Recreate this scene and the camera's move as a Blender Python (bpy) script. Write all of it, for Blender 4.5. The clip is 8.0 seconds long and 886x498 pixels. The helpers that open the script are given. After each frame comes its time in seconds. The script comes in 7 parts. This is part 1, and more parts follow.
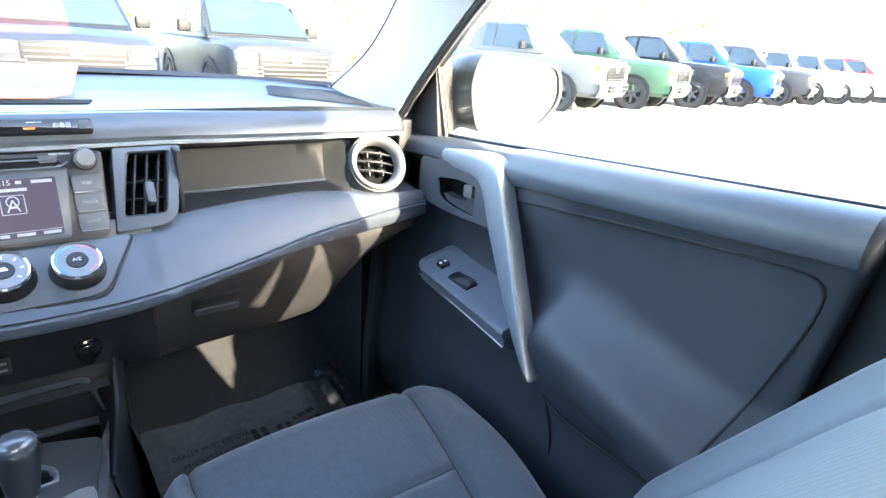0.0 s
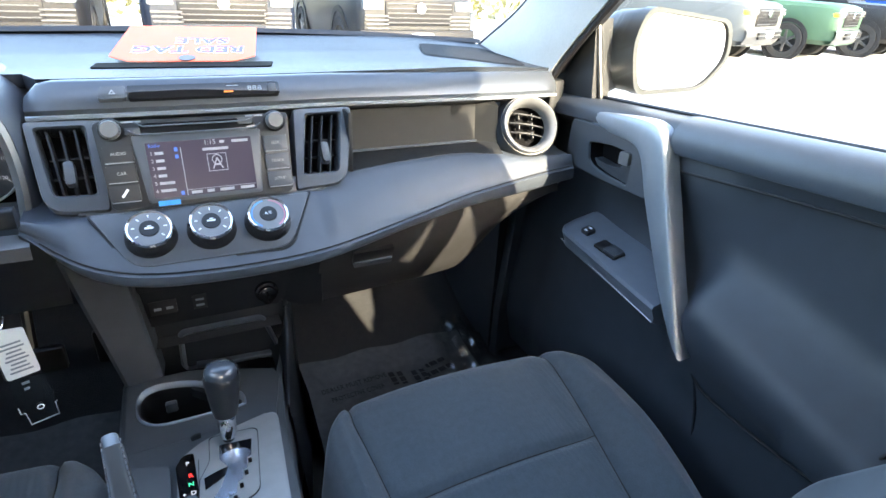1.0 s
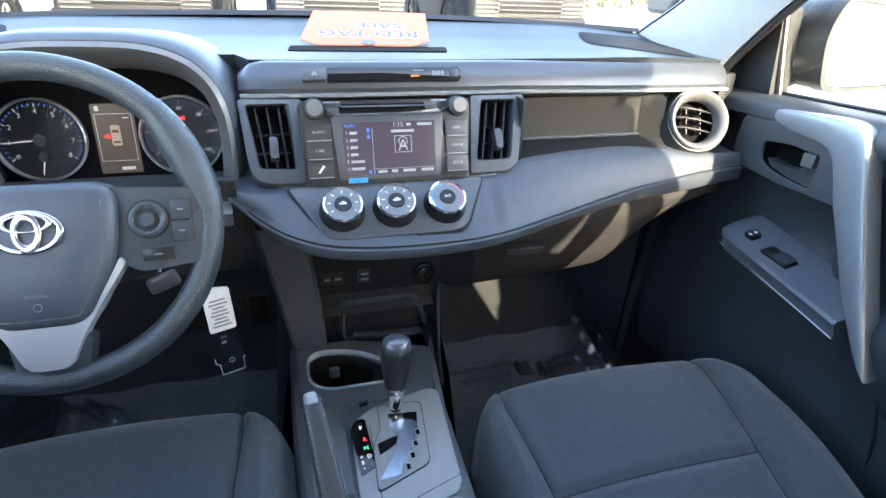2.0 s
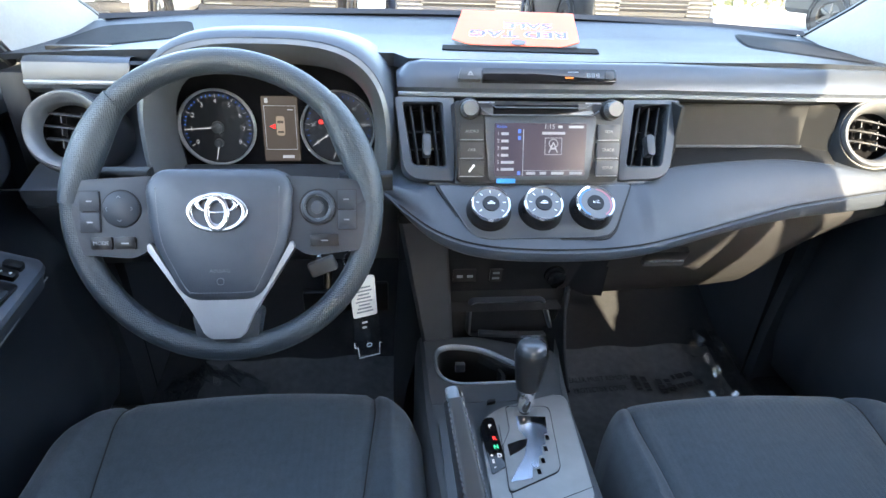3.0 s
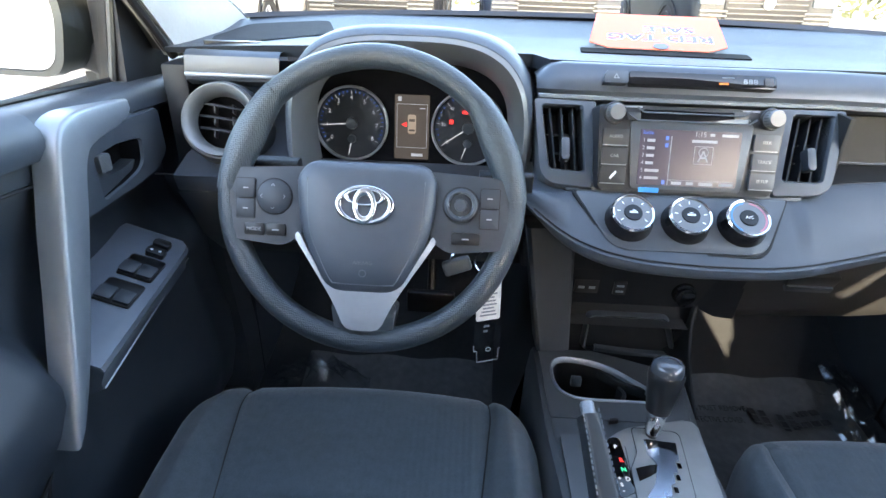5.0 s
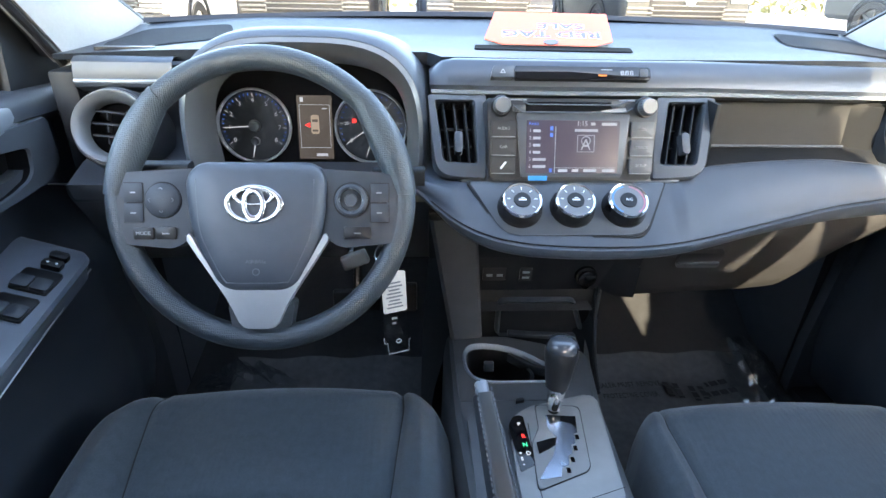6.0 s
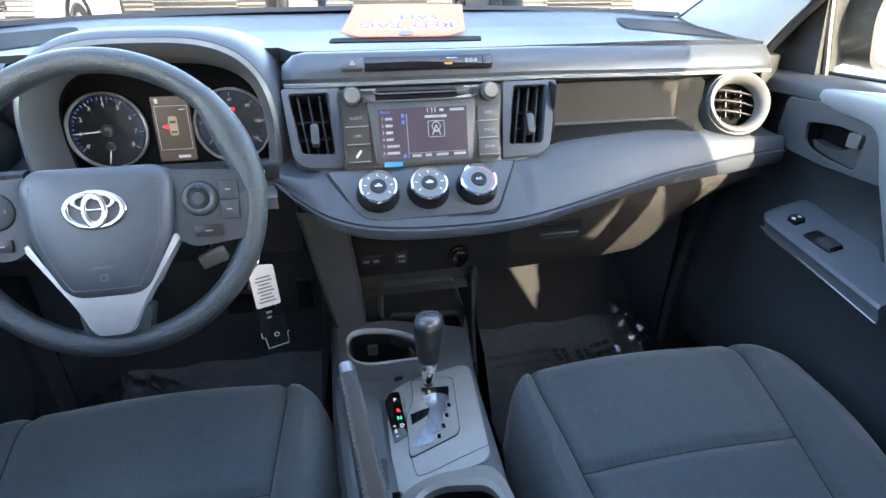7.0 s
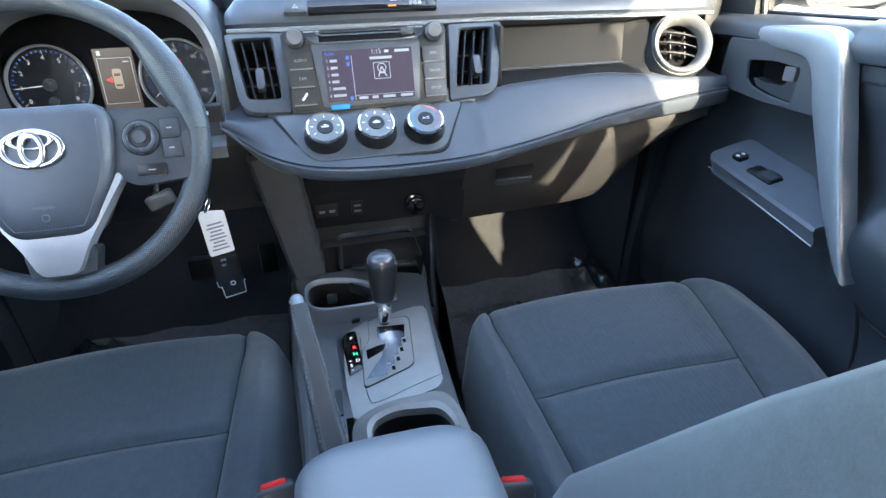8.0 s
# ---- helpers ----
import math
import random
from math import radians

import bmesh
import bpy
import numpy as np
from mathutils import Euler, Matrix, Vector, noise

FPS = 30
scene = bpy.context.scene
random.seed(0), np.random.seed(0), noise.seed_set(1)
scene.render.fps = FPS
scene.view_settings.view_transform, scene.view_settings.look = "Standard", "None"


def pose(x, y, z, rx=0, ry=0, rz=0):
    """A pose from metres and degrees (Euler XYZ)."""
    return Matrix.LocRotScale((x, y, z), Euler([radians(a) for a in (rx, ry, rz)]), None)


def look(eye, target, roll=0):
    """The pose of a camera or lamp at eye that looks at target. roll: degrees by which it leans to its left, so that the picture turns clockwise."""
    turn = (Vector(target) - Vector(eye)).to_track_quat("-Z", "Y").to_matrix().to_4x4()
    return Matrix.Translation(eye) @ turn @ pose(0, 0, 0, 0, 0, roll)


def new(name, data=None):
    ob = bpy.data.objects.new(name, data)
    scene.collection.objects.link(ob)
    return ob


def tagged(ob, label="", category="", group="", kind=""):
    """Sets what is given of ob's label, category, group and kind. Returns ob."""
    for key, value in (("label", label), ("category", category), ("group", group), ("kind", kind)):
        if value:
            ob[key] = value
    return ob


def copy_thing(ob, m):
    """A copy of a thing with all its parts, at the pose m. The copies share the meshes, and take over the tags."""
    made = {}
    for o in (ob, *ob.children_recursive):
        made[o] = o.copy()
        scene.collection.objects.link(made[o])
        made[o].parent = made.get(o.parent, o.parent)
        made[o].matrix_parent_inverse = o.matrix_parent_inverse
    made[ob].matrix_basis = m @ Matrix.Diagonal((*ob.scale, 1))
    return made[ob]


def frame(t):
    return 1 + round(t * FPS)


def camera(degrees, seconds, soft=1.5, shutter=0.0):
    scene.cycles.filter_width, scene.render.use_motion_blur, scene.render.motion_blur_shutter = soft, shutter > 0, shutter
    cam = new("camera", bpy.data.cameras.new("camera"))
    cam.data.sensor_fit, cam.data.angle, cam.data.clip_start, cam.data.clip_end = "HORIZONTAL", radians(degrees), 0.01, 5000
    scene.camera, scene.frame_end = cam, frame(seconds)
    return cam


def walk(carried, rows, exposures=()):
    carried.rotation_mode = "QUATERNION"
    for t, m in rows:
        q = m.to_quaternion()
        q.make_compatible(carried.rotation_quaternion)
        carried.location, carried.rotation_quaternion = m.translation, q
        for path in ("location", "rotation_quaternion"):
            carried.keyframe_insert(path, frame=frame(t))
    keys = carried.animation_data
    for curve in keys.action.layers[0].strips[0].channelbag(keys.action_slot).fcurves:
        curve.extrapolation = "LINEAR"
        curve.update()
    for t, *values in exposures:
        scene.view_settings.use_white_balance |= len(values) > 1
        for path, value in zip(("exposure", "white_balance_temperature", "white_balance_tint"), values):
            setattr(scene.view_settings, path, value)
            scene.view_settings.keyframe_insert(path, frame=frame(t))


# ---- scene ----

cam = camera(77.6, 8.0)
PATH = [
    (0, (0.031, -0.75, 1.278), (1.209, 0.707, 0.579), 4.1),
    (0.5, (0.005, -0.725, 1.29), (1.006, 0.809, 0.486), 3.8),
    (1, (-0.029, -0.712, 1.296), (0.793, 0.885, 0.416), 2.9),
    (1.5, (-0.075, -0.699, 1.297), (0.574, 0.955, 0.379), 2.1),
    (1.7, (-0.106, -0.687, 1.289), (0.502, 0.982, 0.37), 2.5),
    (2.8, (-0.196, -0.657, 1.299), (0.075, 1.078, 0.342), 2.2),
    (3, (-0.209, -0.658, 1.293), (-0.003, 1.09, 0.344), 2.2),
    (3.5, (-0.25, -0.652, 1.291), (-0.183, 1.102, 0.331), 2.2),
    (4, (-0.284, -0.643, 1.286), (-0.324, 1.112, 0.327), 2.1),
    (4.2, (-0.296, -0.643, 1.284), (-0.364, 1.113, 0.33), 2.1),
    (5.3, (-0.269, -0.647, 1.277), (-0.31, 1.123, 0.348), 1.9),
    (5.5, (-0.251, -0.652, 1.279), (-0.263, 1.12, 0.351), 1.6),
    (6, (-0.214, -0.668, 1.279), (-0.106, 1.103, 0.355), 1.4),
    (6.5, (-0.174, -0.689, 1.282), (0.068, 1.065, 0.352), 0.9),
    (7, (-0.129, -0.712, 1.284), (0.234, 1.015, 0.342), 0.3),
    (7.5, (-0.094, -0.733, 1.272), (0.335, 0.97, 0.315), -0.4),
    (8, (-0.098, -0.764, 1.231), (0.328, 0.923, 0.244), -0.8),
]
EXPOSURE = 4.36
walk(cam, [(t, look(eye, target, roll)) for t, eye, target, roll in PATH], [(0, EXPOSURE + 0.50, 6780, 10), (0.5, EXPOSURE + 0.04, 6950, 10), (1.0, EXPOSURE - 0.06, 7020, 10), (2.0, EXPOSURE - 0.02, 7020, 10), (7.0, EXPOSURE + 0.02, 7060, 10), (8.0, EXPOSURE + 0.18, 6800, 9)])


# ---- light ----
SUN_TO = Vector((1.0, -4.3, 2.0)).normalized()
world = bpy.data.worlds.new("sky")
scene.world = world
world.use_nodes = True
_n, _l = world.node_tree.nodes, world.node_tree.links
_sky = _n.new("ShaderNodeTexSky")
_sky.sky_type, _sky.sun_disc = "NISHITA", False
_sky.sun_elevation = math.asin(SUN_TO.z)
_sky.sun_rotation = math.atan2(SUN_TO.x, SUN_TO.y)
_sky.air_density, _sky.dust_density = 1.0, 1.5
_n["Background"].inputs["Strength"].default_value = 0.15
_l.new(_sky.outputs["Color"], _n["Background"].inputs["Color"])
_sun = bpy.data.lights.new("sun", "SUN")
_sun.energy, _sun.angle, _sun.color = 1.6, radians(0.55), (1.0, 0.88, 0.67)
new("sun", _sun).matrix_world = look(SUN_TO * 30, (0, 0, 0))


# ---- small builders ----
def thing(name, label="", category="", group="", kind="", at=(0, 0, 0)):
    ob = new(name)
    ob.location = at
    return tagged(ob, label, category, group, kind)


def part(name, bm, mat, parent=None, label="", smooth=38):
    me = bpy.data.meshes.new(name)
    bmesh.ops.recalc_face_normals(bm, faces=bm.faces)
    for f in bm.faces:
        f.smooth = smooth > 0
    if smooth > 0:
        lim = radians(smooth)
        for e in bm.edges:
            if len(e.link_faces) == 2 and e.calc_face_angle(0) > lim:
                e.smooth = False
    bm.to_mesh(me)
    bm.free()
    if mat is not None:
        me.materials.append(mat)
    ob = new(name, me)
    if parent is not None:
        ob.parent = parent
        root = parent
        off = Vector(root.location)
        while root.parent is not None:
            root = root.parent
            off += Vector(root.location)
        ob.location = -off
    if label:
        ob["label"] = label
    return ob


def box(bm, lo, hi, m=Matrix(), bevel=0.0, seg=2):
    """A bevelled box from corner to corner."""
    c = [(a + b) / 2 for a, b in zip(lo, hi)]
    s = [abs(b - a) for a, b in zip(lo, hi)]
    r = bmesh.ops.create_cube(bm, size=1, matrix=m @ Matrix.Translation(c) @ Matrix.Diagonal((*s, 1)))
    if bevel > 0:
        es = list({e for v in r["verts"] for e in v.link_edges})
        bmesh.ops.bevel(bm, geom=es, offset=bevel, segments=seg, affect="EDGES", profile=0.5)
    return bm


def prism(bm, pts, z0, z1, m=Matrix(), bevel=0.0, seg=2):
    """A flat outline (x, y) made solid from z0 to z1; the edges of the z1 face are rounded."""
    lo = [bm.verts.new(m @ Vector((x, y, z0))) for x, y in pts]
    hi = [bm.verts.new(m @ Vector((x, y, z1))) for x, y in pts]
    n = len(pts)
    bm.faces.new(lo[::-1])
    top = bm.faces.new(hi)
    for i in range(n):
        bm.faces.new((lo[i], lo[(i + 1) % n], hi[(i + 1) % n], hi[i]))
    if bevel > 0:
        bmesh.ops.bevel(bm, geom=list(top.edges), offset=bevel, segments=seg, affect="EDGES", profile=0.5)
    return bm


def rounded(pts, r, n=5):
    """The outline pts with its corners rounded by r (a number, or one for each corner)."""
    out = []
    k = len(pts)
    for i in range(k):
        p, a, b = Vector(pts[i]), Vector(pts[i - 1]), Vector(pts[(i + 1) % k])
        ri = r[i] if isinstance(r, (list, tuple)) else r
        da, db = (a - p), (b - p)
        c = min(ri, da.length * 0.48, db.length * 0.48)
        if c < 1e-5:
            out.append(tuple(p))
            continue
        s, e = p + da.normalized() * c, p + db.normalized() * c
        for j in range(n + 1):
            t = j / n
            q = s * (1 - t) ** 2 + p * 2 * t * (1 - t) + e * t * t
            out.append((q.x, q.y))
    return out


def ring_prism(bm, outer, inner, z0, z1, m=Matrix()):
    """A frame between two outlines of the same number of points."""
    n = len(outer)
    vs = [[bm.verts.new(m @ Vector((x, y, z))) for x, y in o] for o, z in ((outer, z0), (outer, z1), (inner, z1), (inner, z0))]
    for i in range(n):
        j = (i + 1) % n
        for a in range(4):
            b = (a + 1) % 4
            bm.faces.new((vs[a][i], vs[a][j], vs[b][j], vs[b][i]))
    return bm


def loft(bm, rows, close_u=False, close_v=False, caps=True):
    """A skin over rows of points, each row of the same length."""
    g = [[bm.verts.new(p) for p in r] for r in rows]
    nu, nv = len(g), len(g[0])
    for i in range(nu if close_u else nu - 1):
        for j in range(nv if close_v else nv - 1):
            bm.faces.new((g[i][j], g[(i + 1) % nu][j], g[(i + 1) % nu][(j + 1) % nv], g[i][(j + 1) % nv]))
    if close_v and caps and not close_u:
        bm.faces.new(g[0][::-1])
        bm.faces.new(g[-1])
    return bm


def circle(n, r, squash=1.0):
    return [(r * math.cos(2 * math.pi * i / n), r * squash * math.sin(2 * math.pi * i / n)) for i in range(n)]


def lathe(bm, prof, m=Matrix(), n=32, squash=1.0):
    """A profile of (radius, height) turned about z."""
    rows = []
    for r, h in prof:
        rows.append([m @ Vector((max(r, 1e-5) * math.cos(2 * math.pi * i / n), max(r, 1e-5) * squash * math.sin(2 * math.pi * i / n), h)) for i in range(n)])
    return loft(bm, rows, close_v=True, caps=False)


def smooth_path(pts, n=8):
    """Catmull-Rom through control points."""
    P = [Vector(p) for p in pts]
    P = [P[0] * 2 - P[1]] + P + [P[-1] * 2 - P[-2]]
    out = []
    for i in range(1, len(P) - 2):
        for k in range(n):
            t = k / n
            a, b, c, d = P[i - 1:i + 3]
            out.append(0.5 * ((2 * b) + (c - a) * t + (2 * a - 5 * b + 4 * c - d) * t * t + (3 * b - a - 3 * c + d) * t ** 3))
    out.append(P[-2].copy())
    return out


def sweep(bm, path, section, up=(0, 0, 1), scale=None):
    """A section (a, b) carried along a path; a lies across, b along up."""
    up = Vector(up)
    rows = []
    for i, p in enumerate(path):
        d = (path[min(i + 1, len(path) - 1)] - path[max(i - 1, 0)]).normalized()
        a = d.cross(up).normalized()
        b = a.cross(d).normalized()
        k = scale(i / (len(path) - 1)) if scale else 1.0
        rows.append([p + a * (x * k) + b * (y * k) for x, y in section])
    return loft(bm, rows, close_v=True)


def tube(bm, path, r, n=10):
    return sweep(bm, [Vector(p) for p in path], circle(n, r), up=(0.13, 0.21, 0.97))


def torus(bm, R, r, m=Matrix(), n=48, k=12, squash=1.0, flat=1.0):
    rows = []
    for i in range(n):
        a = 2 * math.pi * i / n
        rows.append([m @ Vector(((R + r * math.cos(b)) * math.cos(a), (R + r * math.cos(b)) * squash * math.sin(a), r * flat * math.sin(b))) for b in [2 * math.pi * j / k for j in range(k)]])
    return loft(bm, rows, close_u=True, close_v=True)


def plane_frame(o, u, x=(1, 0, 0)):
    """A frame at o: its x along x, its y along u, its z out of the panel."""
    x, u = Vector(x).normalized(), Vector(u).normalized()
    n = x.cross(u).normalized()
    m = Matrix((x, u, n)).transposed().to_4x4()
    m.translation = Vector(o)
    return m


def words(name, text, size, m, mat, parent, width=None, bold=0.0):
    """Lettering on a surface, lying in the frame m, centred."""
    cu = bpy.data.curves.new(name, "FONT")
    cu.body, cu.size, cu.align_x, cu.align_y, cu.extrude, cu.offset = text, size, "CENTER", "CENTER", 0.0002, bold
    cu.resolution_u = 2
    tmp = new(name, cu)
    bpy.context.view_layer.update()
    me = bpy.data.meshes.new_from_object(tmp.evaluated_get(bpy.context.evaluated_depsgraph_get()))
    bpy.data.objects.remove(tmp)
    bpy.data.curves.remove(cu)
    k = 1.0
    if width and len(me.vertices):
        xs = [v.co.x for v in me.vertices]
        k = width / max(max(xs) - min(xs), 1e-6)
    me.transform(m @ Matrix.Diagonal((k, 1, 1, 1)))
    me.materials.append(mat)
    ob = new(name, me)
    ob.parent = parent
    return ob


def lerp(a, b, t):
    return a + (b - a) * t


def curve1(x, xs, ys):
    return float(np.interp(x, xs, ys))


def soft1(x, xs, ys, w=0.03):
    return float(np.mean([np.interp(x + w * d, xs, ys) for d in (-1, -0.66, -0.33, 0, 0.33, 0.66, 1)]))


# ---- materials ----
def material(name, color, rough=0.5, metal=0.0, vary=0.12, scale=40.0, bump=0.0, bump_scale=300.0, wear=0.0, spec=0.5, coat=0.0, sheen=0.0, emit=None, emit_strength=1.0):
    mat = bpy.data.materials.new(name)
    mat.use_nodes = True
    nt = mat.node_tree
    n, l = nt.nodes, nt.links
    b = n["Principled BSDF"]
    b.inputs["Metallic"].default_value = metal
    b.inputs["Specular IOR Level"].default_value = spec
    b.inputs["Coat Weight"].default_value = coat
    b.inputs["Sheen Weight"].default_value = sheen
    co = n.new("ShaderNodeTexCoord")
    big = n.new("ShaderNodeTexNoise")
    big.inputs["Scale"].default_value, big.inputs["Detail"].default_value = scale * 0.18, 4
    fine = n.new("ShaderNodeTexNoise")
    fine.inputs["Scale"].default_value, fine.inputs["Detail"].default_value = scale, 3
    for t in (big, fine):
        l.new(co.outputs["Object"], t.inputs["Vector"])
    mixf = n.new("ShaderNodeMath")
    mixf.operation = "ADD"
    l.new(big.outputs["Fac"], mixf.inputs[0])
    l.new(fine.outputs["Fac"], mixf.inputs[1])
    ramp = n.new("ShaderNodeValToRGB")
    c = Vector(color)
    lo, hi = c * (1 - vary), c * (1 + vary)
    ramp.color_ramp.elements[0].position, ramp.color_ramp.elements[1].position = 0.32, 0.68
    ramp.color_ramp.elements[0].color, ramp.color_ramp.elements[1].color = (*lo, 1), (*[min(v, 1) for v in hi], 1)
    half = n.new("ShaderNodeMath")
    half.operation = "MULTIPLY"
    half.inputs[1].default_value = 0.5
    l.new(mixf.outputs[0], half.inputs[0])
    l.new(half.outputs[0], ramp.inputs["Fac"])
    l.new(ramp.outputs["Color"], b.inputs["Base Color"])
    rr = n.new("ShaderNodeMapRange")
    rr.inputs["To Min"].default_value, rr.inputs["To Max"].default_value = max(rough - 0.08, 0.01), min(rough + 0.1 + wear, 1)
    l.new(big.outputs["Fac"], rr.inputs["Value"])
    l.new(rr.outputs["Result"], b.inputs["Roughness"])
    if bump > 0:
        bt = n.new("ShaderNodeTexNoise")
        bt.inputs["Scale"].default_value, bt.inputs["Detail"].default_value = bump_scale, 2
        l.new(co.outputs["Object"], bt.inputs["Vector"])
        bp = n.new("ShaderNodeBump")
        bp.inputs["Strength"].default_value, bp.inputs["Distance"].default_value = bump, 0.002
        l.new(bt.outputs["Fac"], bp.inputs["Height"])
        l.new(bp.outputs["Normal"], b.inputs["Normal"])
    if emit:
        b.inputs["Emission Color"].default_value = (*emit, 1)
        b.inputs["Emission Strength"].default_value = emit_strength
    return mat


def dimpled(mat, scale, strength):
    """Small even dimples pressed into a moulded skin."""
    n, l = mat.node_tree.nodes, mat.node_tree.links
    co, v, bp = n.new("ShaderNodeTexCoord"), n.new("ShaderNodeTexVoronoi"), n.new("ShaderNodeBump")
    v.inputs["Scale"].default_value, v.inputs["Randomness"].default_value = scale, 0.35
    bp.inputs["Strength"].default_value, bp.inputs["Distance"].default_value = strength, 0.001
    l.new(co.outputs["Object"], v.inputs["Vector"])
    l.new(v.outputs["Distance"], bp.inputs["Height"])
    l.new(bp.outputs["Normal"], n["Principled BSDF"].inputs["Normal"])


def fabric(name, color, rib=55.0, strength=0.5):
    """A woven seat cloth with fine ribs along the seat."""
    mat = material(name, color, 0.85, vary=0.18, scale=500, sheen=0.25, spec=0.2)
    nt = mat.node_tree
    n, l = nt.nodes, nt.links
    b = n["Principled BSDF"]
    co = n.new("ShaderNodeTexCoord")
    w = n.new("ShaderNodeTexWave")
    w.bands_direction = "X"
    w.inputs["Scale"].default_value, w.inputs["Distortion"].default_value, w.inputs["Detail"].default_value = rib, 0.6, 2
    w.inputs["Detail Scale"].default_value = 3.0
    v = n.new("ShaderNodeTexVoronoi")
    v.inputs["Scale"].default_value = 1500
    add = n.new("ShaderNodeMath")
    add.operation = "ADD"
    l.new(co.outputs["Object"], w.inputs["Vector"])
    l.new(co.outputs["Object"], v.inputs["Vector"])
    l.new(w.outputs["Fac"], add.inputs[0])
    l.new(v.outputs["Distance"], add.inputs[1])
    bp = n.new("ShaderNodeBump")
    bp.inputs["Strength"].default_value, bp.inputs["Distance"].default_value = strength, 0.0015
    l.new(add.outputs[0], bp.inputs["Height"])
    l.new(bp.outputs["Normal"], b.inputs["Normal"])
    return mat


def clear_glass(name, tint=(0.97, 0.99, 0.98), gloss=0.02, base=0.07):
    """A thin pane: light goes straight through, with a mirror gloss that grows at slanting angles."""
    mat = bpy.data.materials.new(name)
    mat.use_nodes = True
    n, l = mat.node_tree.nodes, mat.node_tree.links
    n.remove(n["Principled BSDF"])
    tr, gl, mx, fr = n.new("ShaderNodeBsdfTransparent"), n.new("ShaderNodeBsdfGlossy"), n.new("ShaderNodeMixShader"), n.new("ShaderNodeMath")
    lw, pw = n.new("ShaderNodeLayerWeight"), n.new("ShaderNodeMath")
    lw.inputs["Blend"].default_value = 0.5
    pw.operation, pw.inputs[1].default_value = "POWER", 5.0
    fr.operation, fr.inputs[1].default_value, fr.inputs[2].default_value = "MULTIPLY_ADD", 0.92, base
    l.new(lw.outputs["Facing"], pw.inputs[0])
    l.new(pw.outputs[0], fr.inputs[0])
    tr.inputs["Color"].default_value = (*tint, 1)
    gl.inputs["Roughness"].default_value = gloss
    l.new(fr.outputs[0], mx.inputs[0])
    l.new(tr.outputs[0], mx.inputs[1])
    l.new(gl.outputs[0], mx.inputs[2])
    l.new(mx.outputs[0], n["Material Output"].inputs["Surface"])
    return mat


M_DASH = material("soft_dash", (0.044, 0.054, 0.070), 0.46, vary=0.12, scale=30, bump=0.18, bump_scale=900, spec=0.5)
M_TOP = material("upper_pad_skin", (0.018, 0.023, 0.031), 0.48, vary=0.14, scale=30, bump=0.18, bump_scale=900, spec=0.30)
M_SHELF = material("shelf_plastic", (0.0105, 0.0115, 0.0125), 0.55, vary=0.14, scale=40, bump=0.16, bump_scale=800, spec=0.3)
M_FILMPRINT = material("film_print", (0.026, 0.026, 0.028), 0.7, vary=0.3, scale=90, spec=0.15)
M_MESH = material("speaker_mesh", (0.014, 0.016, 0.020), 0.8, vary=0.2, scale=60, bump=0.4, bump_scale=700, spec=0.12)
M_DOOR = material("door_skin", (0.029, 0.035, 0.044), 0.46, vary=0.14, scale=30, bump=0.14, bump_scale=900, spec=0.5)
M_PLASTIC = material("grained_plastic", (0.036, 0.041, 0.048), 0.44, vary=0.14, scale=40, bump=0.16, bump_scale=800, spec=0.45)
M_DARK = material("dark_plastic", (0.012, 0.014, 0.017), 0.50, vary=0.2, scale=40, bump=0.2, bump_scale=700, spec=0.3)
M_BLACK = material("black_plastic", (0.008, 0.008, 0.009), 0.35, vary=0.2, scale=60)
M_WELL = material("matt_black_duct", (0.006, 0.006, 0.007), 0.95, vary=0.2, scale=60, spec=0.08)
M_GLOSS = material("gloss_black", (0.006, 0.006, 0.007), 0.08, vary=0.2, scale=20)
M_RADIO = material("radio_face", (0.017, 0.019, 0.022), 0.40, vary=0.1, scale=60, bump=0.05, bump_scale=900, spec=0.4)
M_BEZEL = material("bezel_grey", (0.052, 0.060, 0.071), 0.36, vary=0.06, scale=60, bump=0.06, bump_scale=900)
M_SILVER = material("satin_silver", (0.22, 0.24, 0.265), 0.36, metal=0.35, vary=0.05, scale=80)
M_BAR = material("brushed_bar", (0.055, 0.064, 0.078), 0.36, metal=0.3, vary=0.05, scale=70)
M_BRIGHT = material("bright_silver", (0.46, 0.455, 0.465), 0.32, metal=0.35, vary=0.04, scale=80)
M_CHROME = material("chrome", (0.85, 0.85, 0.86), 0.08, metal=1.0, vary=0.02, scale=30)
M_LEATHER = material("wheel_urethane", (0.038, 0.047, 0.056), 0.38, vary=0.10, scale=200, spec=0.65)
dimpled(M_LEATHER, 480, 0.55)
M_GRIP = material("smooth_grip", (0.030, 0.033, 0.036), 0.40, vary=0.1, scale=60, bump=0.08, bump_scale=900, spec=0.6)
M_VINYL = material("armrest_vinyl", (0.13, 0.145, 0.165), 0.42, vary=0.07, scale=30, bump=0.12, bump_scale=900, spec=0.8)
M_CONSOLE = material("console_plastic", (0.056, 0.059, 0.063), 0.40, vary=0.12, scale=40, bump=0.16, bump_scale=800, spec=0.6)
M_BAND = material("satin_band", (0.130, 0.135, 0.140), 0.34, metal=0.3, vary=0.05, scale=60)
M_PRINT = material("button_print", (0.26, 0.27, 0.285), 0.5, vary=0.04)
M_ISLAND = material("shift_surround_paint", (0.23, 0.225, 0.220), 0.38, metal=0.15, vary=0.08, scale=60, bump=0.10, bump_scale=900)
M_KNOB = material("knob_urethane", (0.012, 0.013, 0.015), 0.34, vary=0.1, scale=60, spec=0.7)
